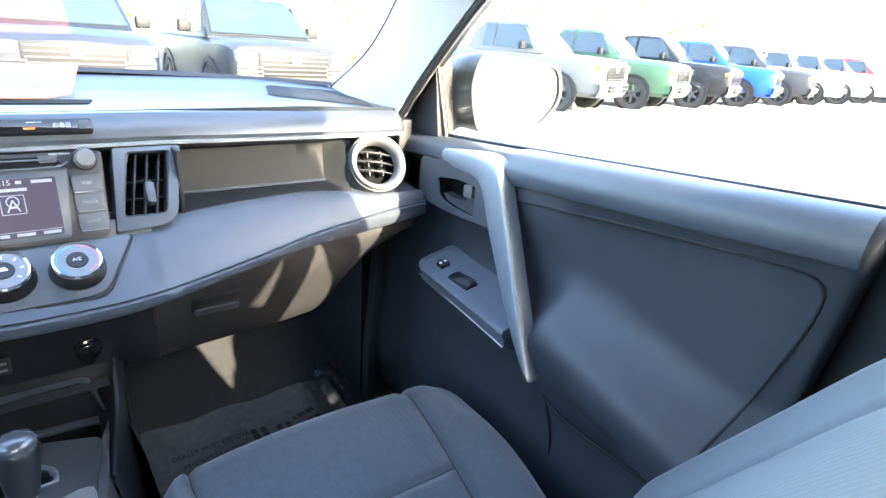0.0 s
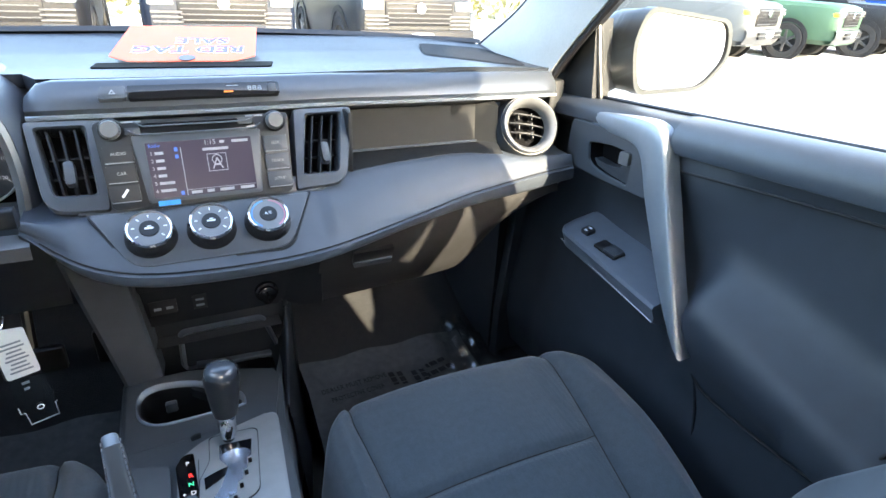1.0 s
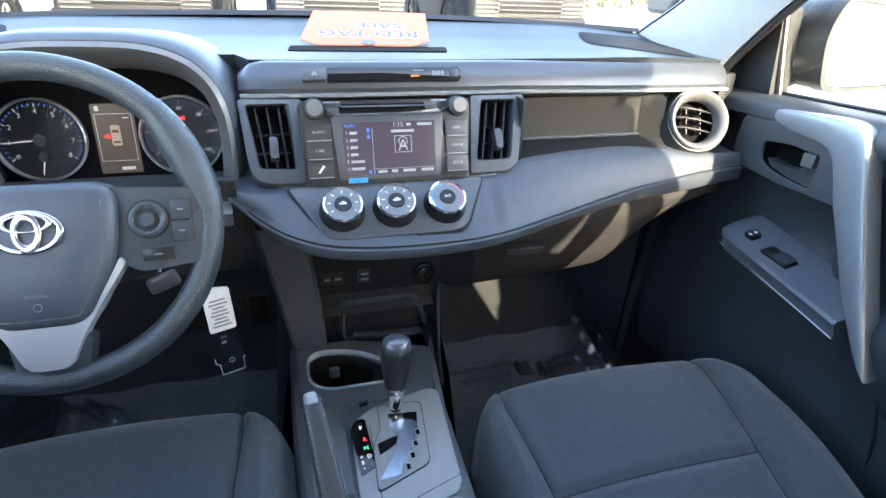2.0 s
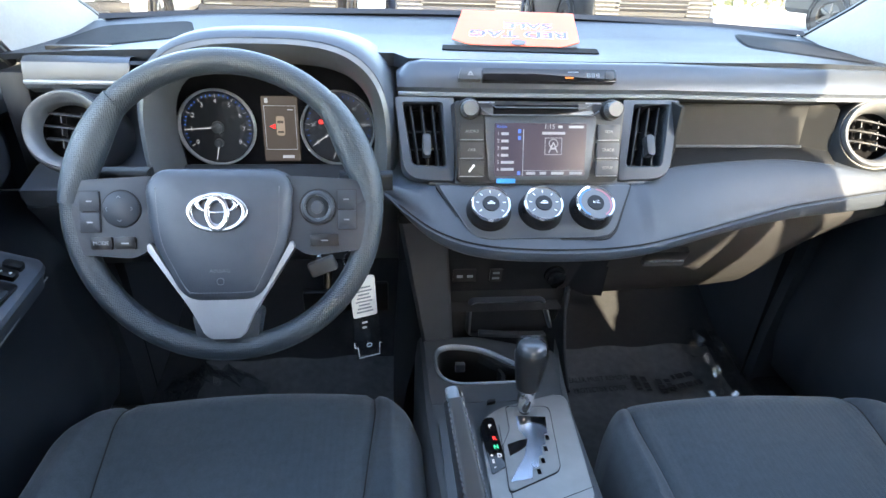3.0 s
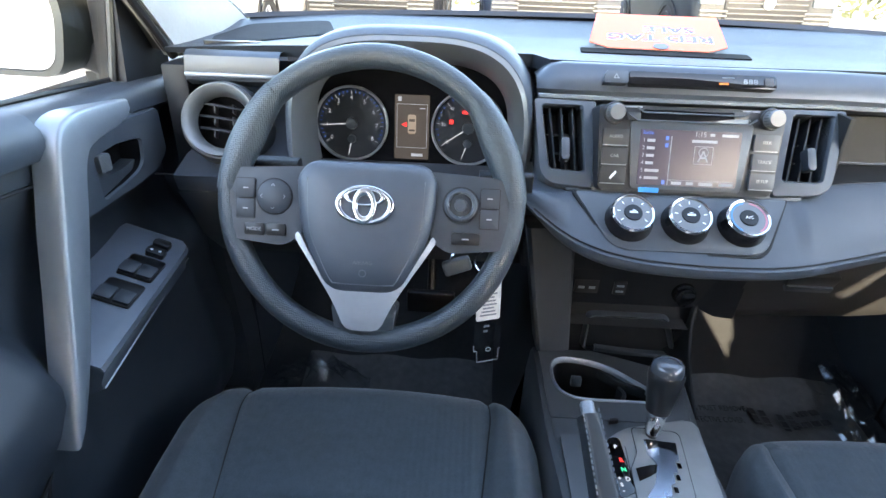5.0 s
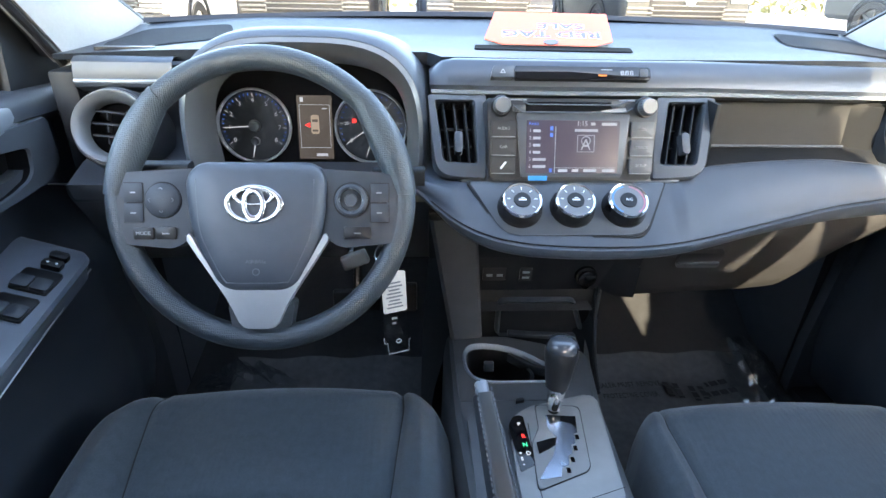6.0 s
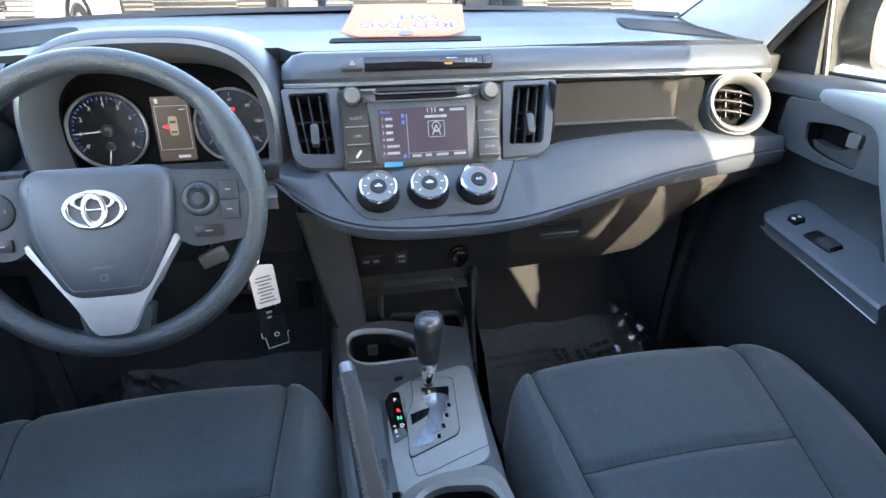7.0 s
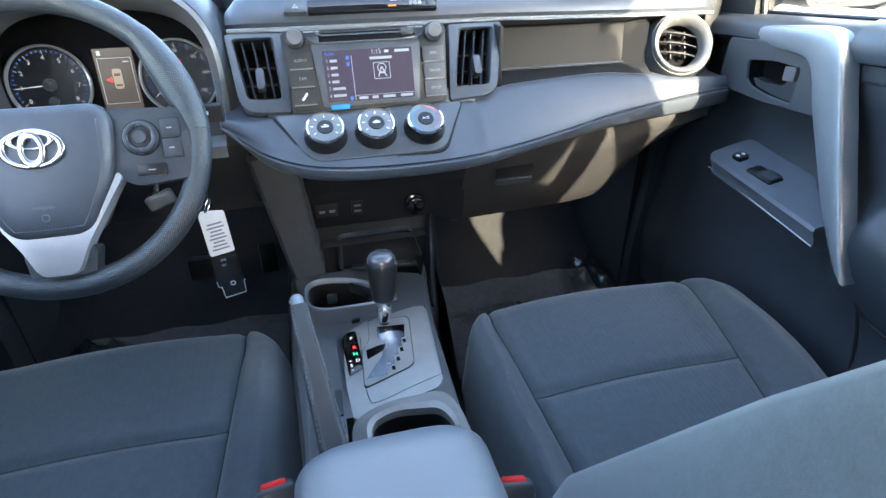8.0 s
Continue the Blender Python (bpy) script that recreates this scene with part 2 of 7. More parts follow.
M_ARM = material("spoke_urethane", (0.034, 0.039, 0.048), 0.44, vary=0.1, scale=60, bump=0.12, bump_scale=900, spec=0.45)
M_EMBLEM = material("soft_chrome", (0.72, 0.73, 0.76), 0.16, metal=1.0, vary=0.02, scale=30)
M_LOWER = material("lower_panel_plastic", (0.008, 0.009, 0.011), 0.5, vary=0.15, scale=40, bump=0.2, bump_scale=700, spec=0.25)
M_HUB = material("hub_urethane", (0.062, 0.070, 0.086), 0.40, vary=0.1, scale=60, bump=0.12, bump_scale=900, spec=0.6)
M_FABRIC = fabric("seat_cloth", (0.053, 0.067, 0.078), 35.0, 0.24)
M_BOLSTER = fabric("bolster_cloth", (0.055, 0.067, 0.077), 900.0, 0.08)
M_PILLAR = material("pillar_cloth", (0.29, 0.295, 0.29), 0.8, vary=0.05, scale=200, bump=0.2, bump_scale=900)
M_ROOF = material("roof_liner", (0.42, 0.43, 0.45), 0.9, vary=0.05, scale=200)
M_CARPET = material("carpet", (0.019, 0.020, 0.022), 0.95, vary=0.35, scale=400, bump=0.8, bump_scale=500)
M_MAT = material("floor_film", (0.072, 0.074, 0.076), 0.50, vary=0.3, scale=60, bump=0.3, bump_scale=60, spec=0.35)
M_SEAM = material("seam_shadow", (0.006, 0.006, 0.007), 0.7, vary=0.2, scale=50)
M_STITCH = material("thread", (0.14, 0.15, 0.165), 0.8, vary=0.2, scale=300)
M_RED = material("red_card", (0.80, 0.130, 0.060), 0.5, vary=0.04, scale=20, spec=0.22)
M_BLUEINK = material("blue_ink", (0.055, 0.055, 0.30), 0.5, vary=0.05)
M_WHITEINK = material("white_ink", (0.75, 0.76, 0.78), 0.5, vary=0.04)
M_GREYINK = material("grey_ink", (0.20, 0.22, 0.24), 0.5, vary=0.04)
M_REDPLASTIC = material("red_button", (0.75, 0.03, 0.03), 0.35, vary=0.05)
M_WHITEPAPER = material("paper_tag", (0.72, 0.73, 0.70), 0.6, vary=0.05, scale=120)
M_ASPHALT = material("pale_asphalt", (0.35, 0.35, 0.35), 0.9, vary=0.2, scale=8, bump=0.4, bump_scale=150)
M_GLASS = clear_glass("window_glass", base=0.10)
M_FILM = clear_glass("clear_film", (0.92, 0.93, 0.94), 0.10)
M_WRAP = clear_glass("crumpled_film", (0.90, 0.91, 0.92), 0.09, 0.12)
M_TYRE = material("tyre_rubber", (0.012, 0.012, 0.012), 0.8, vary=0.2, scale=60)
M_CARGLASS = material("dark_car_glass", (0.02, 0.03, 0.04), 0.05, vary=0.2, scale=5)


def glow(name, color, strength):
    mat = bpy.data.materials.new(name)
    mat.use_nodes = True
    b = mat.node_tree.nodes["Principled BSDF"]
    b.inputs["Base Color"].default_value = (*[c * 0.2 for c in color], 1)
    b.inputs["Roughness"].default_value = 0.22
    b.inputs["Specular IOR Level"].default_value = 0.25
    b.inputs["Emission Color"].default_value = (*color, 1)
    b.inputs["Emission Strength"].default_value = strength
    return mat


G_WHITE = glow("lit_white", (0.85, 0.9, 1.0), 0.036)
G_BLUE = glow("lit_blue", (0.10, 0.25, 0.9), 0.07)
G_ORANGE = glow("lit_orange", (1.0, 0.28, 0.04), 0.055)
G_RED = glow("lit_red", (1.0, 0.05, 0.05), 0.10)
G_GREEN = glow("lit_green", (0.05, 0.9, 0.45), 0.07)
G_SCREEN = glow("screen_backlight", (0.10, 0.085, 0.13), 0.032)
G_LCD = glow("cluster_lcd", (0.20, 0.17, 0.15), 0.018)
G_ICON = glow("lit_icon", (0.55, 0.45, 0.36), 0.03)
G_DIM = glow("dim_dial_print", (0.75, 0.80, 0.9), 0.030)

# ---- dashboard ----
dash = thing("dashboard", "dark grey car dashboard with a satin bar, radio and air vents", "dashboard")


def bar_front(x):
    return 0.120 + 0.047 * (x / 0.65) ** 2


# the long satin bar across the passenger side
bm = bmesh.new()
rows = []
for i in range(49):
    x = lerp(-0.190, 0.660, i / 48)
    f = bar_front(x)
    z = 1.156 - 0.012 * max(0, (x - 0.2) / 0.45)
    e = 0.010 * max(0, (x - 0.640) / 0.02) ** 2 + 0.012 * max(0, (-0.17 - x) / 0.02)
    c = 0.020 * max(0, (-0.160 - x) / 0.03) ** 2 + 0.004 * max(0, (x - 0.640) / 0.02) ** 2
    rows.append([Vector((x, f + dy + e, z + dz - c * max(0.0, (dz + 0.034) / 0.034))) for dy, dz in ((0.05, 0.000), (0.030, 0.002), (0.020, 0.000), (0.004, -0.018), (0.000, -0.030), (0.004, -0.040), (0.026, -0.052), (0.060, -0.056))])
part("trim_bar", loft(bm, rows), M_BAR, dash, "satin silver-grey trim bar")
bm = bmesh.new()
rows = []
for i in range(49):
    x = lerp(-0.188, 0.654, i / 48)
    f = bar_front(x)
    z = 1.156 - 0.012 * max(0, (x - 0.2) / 0.45)
    rows.append([Vector((x, f + dy, z + dz)) for dy, dz in ((0.0022, -0.0365), (-0.0012, -0.0375), (-0.0010, -0.0415), (0.004, -0.0432))])
part("bright_line", loft(bm, rows), M_SILVER, dash, "thin satin edge along the bar")
# the same bar on the driver's end
bm = bmesh.new()
rows = []
for i in range(17):
    x = lerp(-0.700, -0.560, i / 16)
    rows.append([Vector((x, 0.170 + dy, 1.146 + dz)) for dy, dz in ((0.05, 0.000), (0.016, 0.002), (0.007, -0.004), (0.000, -0.030), (0.002, -0.038), (0.018, -0.048), (0.05, -0.05))])
part("trim_bar", loft(bm, rows), M_BAR, dash, "short satin trim bar at the driver's end")
bm = bmesh.new()
box(bm, (-0.700, 0.167, 1.1135), (-0.562, 0.175, 1.1195), bevel=0.002)
part("bright_line", bm, M_SILVER, dash)


# soft upper pad
def top_z(x, y):
    z = curve1(y, (0.10, 0.16, 0.24, 0.36, 0.47, 0.52), (1.150, 1.159, 1.159, 1.164, 1.178, 1.180))
    z -= 0.011 * max(0.0, (abs(x + 0.03) - 0.45) / 0.25) ** 1.5
    return z


bm = bmesh.new()
rows = []
for i in range(73):
    x = lerp(-0.74, 0.668, i / 72)
    y0 = bar_front(x) + 0.035 if x > -0.19 else 0.20
    y1 = 0.505 - 0.06 * (abs(x + 0.03) / 0.69) ** 3
    row = []
    for k in range(25):
        y = lerp(y0, y1, k / 24)
        row.append(Vector((x, y, top_z(x, y))))
    row.append(Vector((x, y1 + 0.02, 1.10)))
    row.insert(0, Vector((x, y0 + 0.004, 1.14)))
    rows.append(row)
part("upper_pad", loft(bm, rows), M_TOP, dash, "soft dark upper pad")
# defroster slot with the tag in it, side speaker plates
bm = bmesh.new()
prism(bm, rounded([(-0.118, 0.232), (0.130, 0.220), (0.142, 0.268), (-0.112, 0.280)], 0.006), 1.150, 1.1608)
part("defroster_slot", bm, M_WELL, dash, "black defroster slot")
for s in (-1, 1):
    bm = bmesh.new()
    cx = -0.035 + s * 0.585
    pts = [(cx - s * 0.115, 0.31), (cx + s * 0.055, 0.205), (cx + s * 0.085, 0.30), (cx + s * 0.065, 0.40), (cx - s * 0.08, 0.42)]
    if s < 0:
        pts = pts[::-1]
    pts = rounded(pts, 0.02)
    zz = [top_z(x, y) for x, y in pts]
    vs = [bm.verts.new((x, y, z + 0.0015)) for (x, y), z in zip(pts, zz)]
    c = bm.verts.new((cx, 0.33, top_z(cx, 0.33) + 0.004))
    for a in range(len(vs)):
        bm.faces.new((vs[a], vs[(a + 1) % len(vs)], c))
    part("speaker_grille", bm, M_MESH, dash, "dark speaker cover")

# hazard switch and clock strip in the bar
FC = plane_frame((0.006, 0.1205, 1.1455), (0, 0.56, 0.83))
bm = bmesh.new()
prism(bm, rounded([(-0.077, -0.0095), (0.115, -0.0095), (0.115, 0.0085), (-0.077, 0.0085)], (0.002, 0.004, 0.004, 0.002)), -0.012, 0.0012, FC, 0.0006)
strip = part("clock_strip", bm, M_GLOSS, dash, "gloss black clock strip")
bm = bmesh.new()
prism(bm, rounded([(-0.112, -0.0085), (-0.079, -0.0085), (-0.079, 0.0080), (-0.108, 0.0080)], 0.003), -0.010, 0.0022, FC, 0.001)
hz = part("hazard_button", bm, M_BEZEL, strip, "grey hazard button")
bm = bmesh.new()
ring_prism(bm, [(-0.0990, -0.0028), (-0.0905, -0.0028), (-0.0948, 0.0035)], [(-0.0972, -0.0019), (-0.0923, -0.0019), (-0.0948, 0.0018)], 0.0022, 0.0026, FC)
part("hazard_mark", bm, M_PRINT, strip)
bm = bmesh.new()
box(bm, (0.040, -0.0055, 0.0012), (0.052, -0.0030, 0.0016), FC)
part("indicator", bm, G_ORANGE, strip, "orange lit airbag indicator")
words("clock_digits", "888", 0.0095, FC @ Matrix.Translation((0.081, -0.0005, 0.0014)), M_GREYINK, strip, 0.019)
bm = bmesh.new()
box(bm, (0.044, 0.0035, 0.0012), (0.060, 0.0046, 0.0016), FC)
part("legend_bar", bm, M_GREYINK, strip)
bm = bmesh.new()
prism(bm, rounded([(0.099, -0.006), (0.111, -0.006), (0.111, 0.006), (0.099, 0.006)], 0.002), 0.0008, 0.0022, FC, 0.0006)
part("clock_button", bm, M_PLASTIC, strip)

# centre bezel that carries vents and radio
FV = plane_frame((0.0, 0.052, 1.014), (0, 0.585, 0.811))
bm = bmesh.new()
prism(bm, rounded([(-0.150, -0.004), (0.165, -0.004), (0.165, 0.020), (-0.150, 0.020)], 0.004), -0.05, -0.004, FV, 0.003)
bez = part("centre_bezel", bm, M_BEZEL, dash, "grey centre bezel around the radio")


def slat_vent(x0, x1, skew, outer, rad, name):
    """An upright centre vent: grey frame, deep dark well, tall slats, tab."""
    lo, hi = 0.022, 0.113
    slot = [(x0 + skew, lo + 0.003), (x1 + skew * 0.4, lo), (x1, hi), (x0, hi)]
    if skew < 0:
        slot = [(x0 + skew, lo), (x1 + skew, lo), (x1, hi), (x0, hi)]
    bm = bmesh.new()
    o, i_ = rounded(outer, rad, 6), rounded(slot, 0.006, 6)
    grow = [(lerp(a[0], b[0], 0.85), lerp(a[1], b[1], 0.85)) for a, b in zip(o, i_)]
    soft = [(lerp(a[0], b[0], 0.10), lerp(a[1], b[1], 0.10)) for a, b in zip(o, i_)]
    loft(bm, [[FV @ Vector((x, y, z)) for x, y in q] for q, z in ((o, -0.05), (o, -0.004), (soft, 0.0), (grow, 0.001), (i_, -0.003), (i_, -0.035))], close_v=True, caps=False)
    well = part(name, bm, M_BEZEL, bez, "centre air vent in a grey frame")
    bm = bmesh.new()
    prism(bm, slot, -0.045, -0.034, FV)
    part("vent_well", bm, M_WELL, well)
    bm = bmesh.new()
    loft(bm, [[FV @ Vector((x, y, z)) for x, y in i_] for z in (-0.0035, -0.034)], close_v=True, caps=False)
    part("vent_lining", bm, M_WELL, well)
    for k in range(3):
        t = (k + 0.7) / 3.4
        xa, xb = lerp(slot[0][0], slot[1][0], t), lerp(x0, x1, t)
        bm = bmesh.new()
        w = 0.0014
        prism(bm, [(xa - w, lo + 0.001), (xa + w, lo + 0.001), (xb + w, hi - 0.001), (xb - w, hi - 0.001)], -0.030, -0.008, FV, 0.0006, 1)
        part("slat", bm, M_DARK, well)
    xm = (x0 + x1) / 2 + skew * 0.45
    bm = bmesh.new()
    prism(bm, rounded([(xm - 0.0055, 0.036), (xm + 0.0055, 0.036), (xm + 0.0055, 0.066), (xm - 0.0055, 0.066)], 0.003), -0.010, 0.006, FV, 0.002)
    part("vent_tab", bm, M_BEZEL, well, "grey vent tab")
    for yy in (0.028, 0.052, 0.078):
        bm = bmesh.new()
        box(bm, (x0 + skew * 0.7, yy, -0.028), (x1, yy + 0.002, -0.022), FV)
        part("cross_slat", bm, M_DARK, well)


slat_vent(-0.182, -0.129, 0.012, [(-0.182, 0.002), (-0.112, -0.002), (-0.108, 0.123), (-0.194, 0.123)], (0.028, 0.004, 0.004, 0.006), "centre_vent")
slat_vent(0.157, 0.208, -0.020, [(0.122, -0.002), (0.200, 0.002), (0.228, 0.122), (0.138, 0.122)], (0.004, 0.028, 0.006, 0.004), "centre_vent")

# radio
FR = plane_frame((0.003, 0.040, 1.016), (0, 0.316, 0.949))
bm = bmesh.new()
prism(bm, rounded([(-0.112, 0.0), (0.112, 0.0), (0.118, 0.109), (-0.118, 0.109)], 0.006), -0.06, 0.0, FR, 0.003)
radio = part("radio", bm, M_RADIO, bez, "dark grey radio unit with a lit screen")
bm = bmesh.new()
prism(bm, rounded([(-0.070, 0.004), (0.070, 0.004), (0.078, 0.090), (-0.078, 0.090)], 0.004), 0.0, 0.003, FR, 0.0015)
part("screen_frame", bm, M_BEZEL, radio, "silver-grey screen surround")
bm = bmesh.new()
prism(bm, rounded([(-0.063, 0.0095), (0.063, 0.0095), (0.064, 0.080), (-0.064, 0.080)], 0.002), 0.003, 0.0036, FR)
part("screen", bm, G_SCREEN, radio, "lit radio screen")
for k in range(6):
    y = 0.066 - 0.0095 * k
    words("preset_number", str(k + 1), 0.0065, FR @ Matrix.Translation((-0.0585, y, 0.0038)), G_WHITE, radio)
    bm = bmesh.new()
    box(bm, (-0.0545, y - 0.0018, 0.0036), (-0.0545 + (0.018 if k > 3 else 0.010), y + 0.0018, 0.0039), FR)
    part("preset_bar", bm, M_PRINT, radio)
words("screen_title", "Radio", 0.006, FR @ Matrix.Translation((-0.054, 0.0755, 0.0038)), G_BLUE, radio)
words("screen_clock", "1:15", 0.009, FR @ Matrix.Translation((0.012, 0.0755, 0.0038)), G_WHITE, radio)
for x0, x1, y in ((0.039, 0.060, 0.0755), (0.002, 0.034, 0.067), (0.024, 0.030, 0.0755)):
    bm = bmesh.new()
    box(bm, (x0, y - 0.0018, 0.0036), (x1, y + 0.0018, 0.0039), FR)
    part("screen_text_bar", bm, M_PRINT, radio)
bm = bmesh.new()
ring_prism(bm, [(0.006, 0.038), (0.030, 0.038), (0.030, 0.061), (0.006, 0.061)], [(0.0068, 0.0388), (0.0292, 0.0388), (0.0292, 0.0602), (0.0068, 0.0602)], 0.0036, 0.0039, FR)
for a, b in (((0.018, 0.055), (0.012, 0.041)), ((0.018, 0.055), (0.024, 0.041)), ((0.014, 0.046), (0.022, 0.046))):
    d = Vector((b[0] - a[0], b[1] - a[1])).normalized() * 0.0008
    prism(bm, [(a[0] - d.y, a[1] + d.x), (b[0] - d.y, b[1] + d.x), (b[0] + d.y, b[1] - d.x), (a[0] + d.y, a[1] - d.x)], 0.0036, 0.0039, FR)
torus(bm, 0.006, 0.0006, FR @ Matrix.Translation((0.018, 0.053, 0.0038)), 20, 4)
part("mast_icon", bm, M_PRINT, radio, "small lit mast icon in a frame")
bm = bmesh.new()
box(bm, (-0.0245, 0.010, 0.0036), (-0.0235, 0.072, 0.0039), FR)
box(bm, (-0.0235, 0.0165, 0.0036), (0.062, 0.0172, 0.0039), FR)
part("screen_lines", bm, M_GREYINK, radio)
for x0, x1 in ((-0.019, -0.006), (0.000, 0.009), (0.016, 0.034), (0.042, 0.060)):
    bm = bmesh.new()
    box(bm, (x0, 0.0112, 0.0036), (x1, 0.0150, 0.0039), FR)
    part("soft_key", bm, M_PRINT, radio)
for y in (0.069, 0.060, 0.013):
    bm = bmesh.new()
    box(bm, (-0.0315, y - 0.002, 0.0036), (-0.0275, y + 0.003, 0.0039), FR)
    part("scroll_mark", bm, G_BLUE, radio)
bm = bmesh.new()
prism(bm, rounded([(-0.060, -0.0005), (-0.034, -0.0005), (-0.034, 0.0058), (-0.060, 0.0058)], 0.001), 0.003, 0.0042, FR)
part("sticker", bm, material("blue_sticker", (0.01, 0.28, 0.70), 0.3), radio, "small bright blue sticker")
# disc slot
bm = bmesh.new()
prism(bm, rounded([(-0.074, 0.090), (0.076, 0.090), (0.066, 0.104), (-0.064, 0.104)], 0.003), 0.0, 0.004, FR, 0.001)
part("disc_slot", bm, M_GLOSS, radio, "gloss black disc slot")
for y, w in ((0.0905, 0.074), (0.1005, 0.066)):
    bm = bmesh.new()
    path = [FR @ Vector((x, y + dy, 0.005)) for x, dy in ((-w - 0.006, 0.006), (-w + 0.004, 0.0), (w - 0.004, 0.0), (w + 0.006, 0.006))]
    tube(bm, path, 0.0012, 6)
    part("slot_edge", bm, M_BEZEL, radio)
for s in (-1, 1):
    fk = FR @ Matrix.Translation((s * 0.0985, 0.0985, 0))
    bm = bmesh.new()
    lathe(bm, [(0.0118, 0.0), (0.0118, 0.006), (0.0108, 0.015), (0.0095, 0.0175), (0.0, 0.0175)], fk, 28)
    kn = part("radio_knob", bm, M_BAND, radio, "satin radio knob with a dark base")
    bm = bmesh.new()
    torus(bm, 0.0122, 0.0020, fk @ Matrix.Translation((0, 0, 0.0015)), 28, 6)
    part("knob_ring", bm, M_BLACK, kn)
    for k in range(20):
        bm = bmesh.new()
        box(bm, (0.0106, -0.0004, 0.006), (0.0117, 0.0004, 0.0145), fk @ Matrix.Rotation(2 * math.pi * k / 20, 4, "Z"))
        part("knob_rib", bm, M_DARK, kn)
    bm = bmesh.new()
    box(bm, (s * 0.074 - 0.012, 0.1062, 0.0), (s * 0.074 + 0.010, 0.1082, 0.0005), FR)
    part("legend_bar", bm, M_PRINT, radio)
    bm = bmesh.new()
    prism(bm, rounded([(s * 0.060 - 0.009, 0.0965), (s * 0.060 + 0.009, 0.0965), (s * 0.060 + 0.010, 0.106), (s * 0.060 - 0.010, 0.106)] if s > 0 else [(-0.083, 0.091), (-0.066, 0.091), (-0.066, 0.100), (-0.083, 0.100)], 0.001), 0.001, 0.0042, FR, 0.0008)
    part("small_key", bm, M_PLASTIC, radio)
    for k, txt in enumerate(("AUDIO", "CAR", "") if s < 0 else ("SEEK", "TRACK", "SETUP")):
        y1 = 0.079 - 0.0245 * k
        xa, xb = (-0.1115, -0.078) if s < 0 else (0.080, 0.1115)
        bm = bmesh.new()
        prism(bm, rounded([(xa + s * -0.0, y1 - 0.020), (xb, y1 - 0.020), (xb, y1), (xa, y1)], 0.0015), 0.0, 0.0045, FR, 0.001)
        bt = part("radio_button", bm, M_RADIO if s < 0 else M_BEZEL, radio, "flat radio button")
        bm = bmesh.new()
        box(bm, (xa + 0.001, y1 - 0.0215, 0.0), (xb - 0.001, y1 - 0.0205, 0.0050), FR)
        part("button_edge", bm, M_SILVER, radio)
        ft = FR @ Matrix.Translation(((xa + xb) / 2, y1 - 0.010, 0.0047))
        if txt:
            words("button_word", txt, 0.0056, ft, M_PRINT, radio)
        else:
            bm = bmesh.new()
            box(bm, (-0.006, -0.0015, 0), (0.006, 0.0015, 0.0002), ft @ Matrix.Rotation(0.9 if s < 0 else 0, 4, "Z"))
            part("button_mark", bm, M_WHITEINK, radio)

# padded lower dash: a long soft lip
XS = (-0.215, -0.195, -0.165, -0.13, -0.08, 0.0, 0.08, 0.14, 0.20, 0.30, 0.42, 0.57, 0.66)
LIPY = (0.045, 0.022, -0.008, -0.028, -0.040, -0.045, -0.043, -0.030, -0.005, 0.035, 0.064, 0.078, 0.088)
LIPZ = (1.005, 0.985, 0.958, 0.944, 0.934, 0.931, 0.930, 0.928, 0.927, 0.930, 0.938, 0.947, 0.955)
CRZ = (1.008, 0.995, 0.978, 0.966, 0.957, 0.953, 0.952, 0.950, 0.948, 0.950, 0.965, 0.981, 0.985)
BKY = (0.050, 0.048, 0.046, 0.046, 0.046, 0.046, 0.046, 0.050, 0.085, 0.106, 0.124, 0.112, 0.110)
BKZ = (1.009, 1.008, 1.007, 1.006, 1.006, 1.006, 1.006, 1.008, 1.018, 1.020, 1.020, 1.008, 1.000)


def pad_row(x):
    ly, lz, cz = soft1(x, XS, LIPY), soft1(x, XS, LIPZ), soft1(x, XS, CRZ)
    by, bz = soft1(x, XS, BKY), soft1(x, XS, BKZ)
    cy = ly + 0.006
    pts = [(ly + 0.20, lz + 0.012), (ly + 0.06, lz + 0.002), (ly + 0.022, lz - 0.001), (ly + 0.008, lz + 0.002), (ly + 0.001, lz + 0.008), (cy - 0.0045, cz - 0.004)]
    crease = (cy, cz)
    tail = []
    for k in range(1, 9):
        t = k / 8
        tail.append((lerp(cy, by, t), lerp(cz, bz, t) + 0.010 * math.sin(math.pi * t) * (1 if x > 0.16 or x < -0.15 else 0.2)))
    return pts, crease, tail, (by + 0.10, bz + 0.006)


bm, rows = bmesh.new(), []
for i in range(97):
    x = lerp(-0.210, 0.658, i / 96)
    a, c, b, end = pad_row(x)
    rows.append([Vector((x, y, z)) for y, z in (*a, (c[0] + 0.0015, c[1] - 0.0012), c, (c[0] + 0.003, c[1] + 0.0022), *b, end)])
pad = part("lower_pad", loft(bm, rows), M_DASH, dash, "padded lower dash with a stitched edge", smooth=60)
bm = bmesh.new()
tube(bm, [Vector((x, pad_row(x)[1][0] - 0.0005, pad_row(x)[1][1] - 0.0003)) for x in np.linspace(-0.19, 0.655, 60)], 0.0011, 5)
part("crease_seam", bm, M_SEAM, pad)

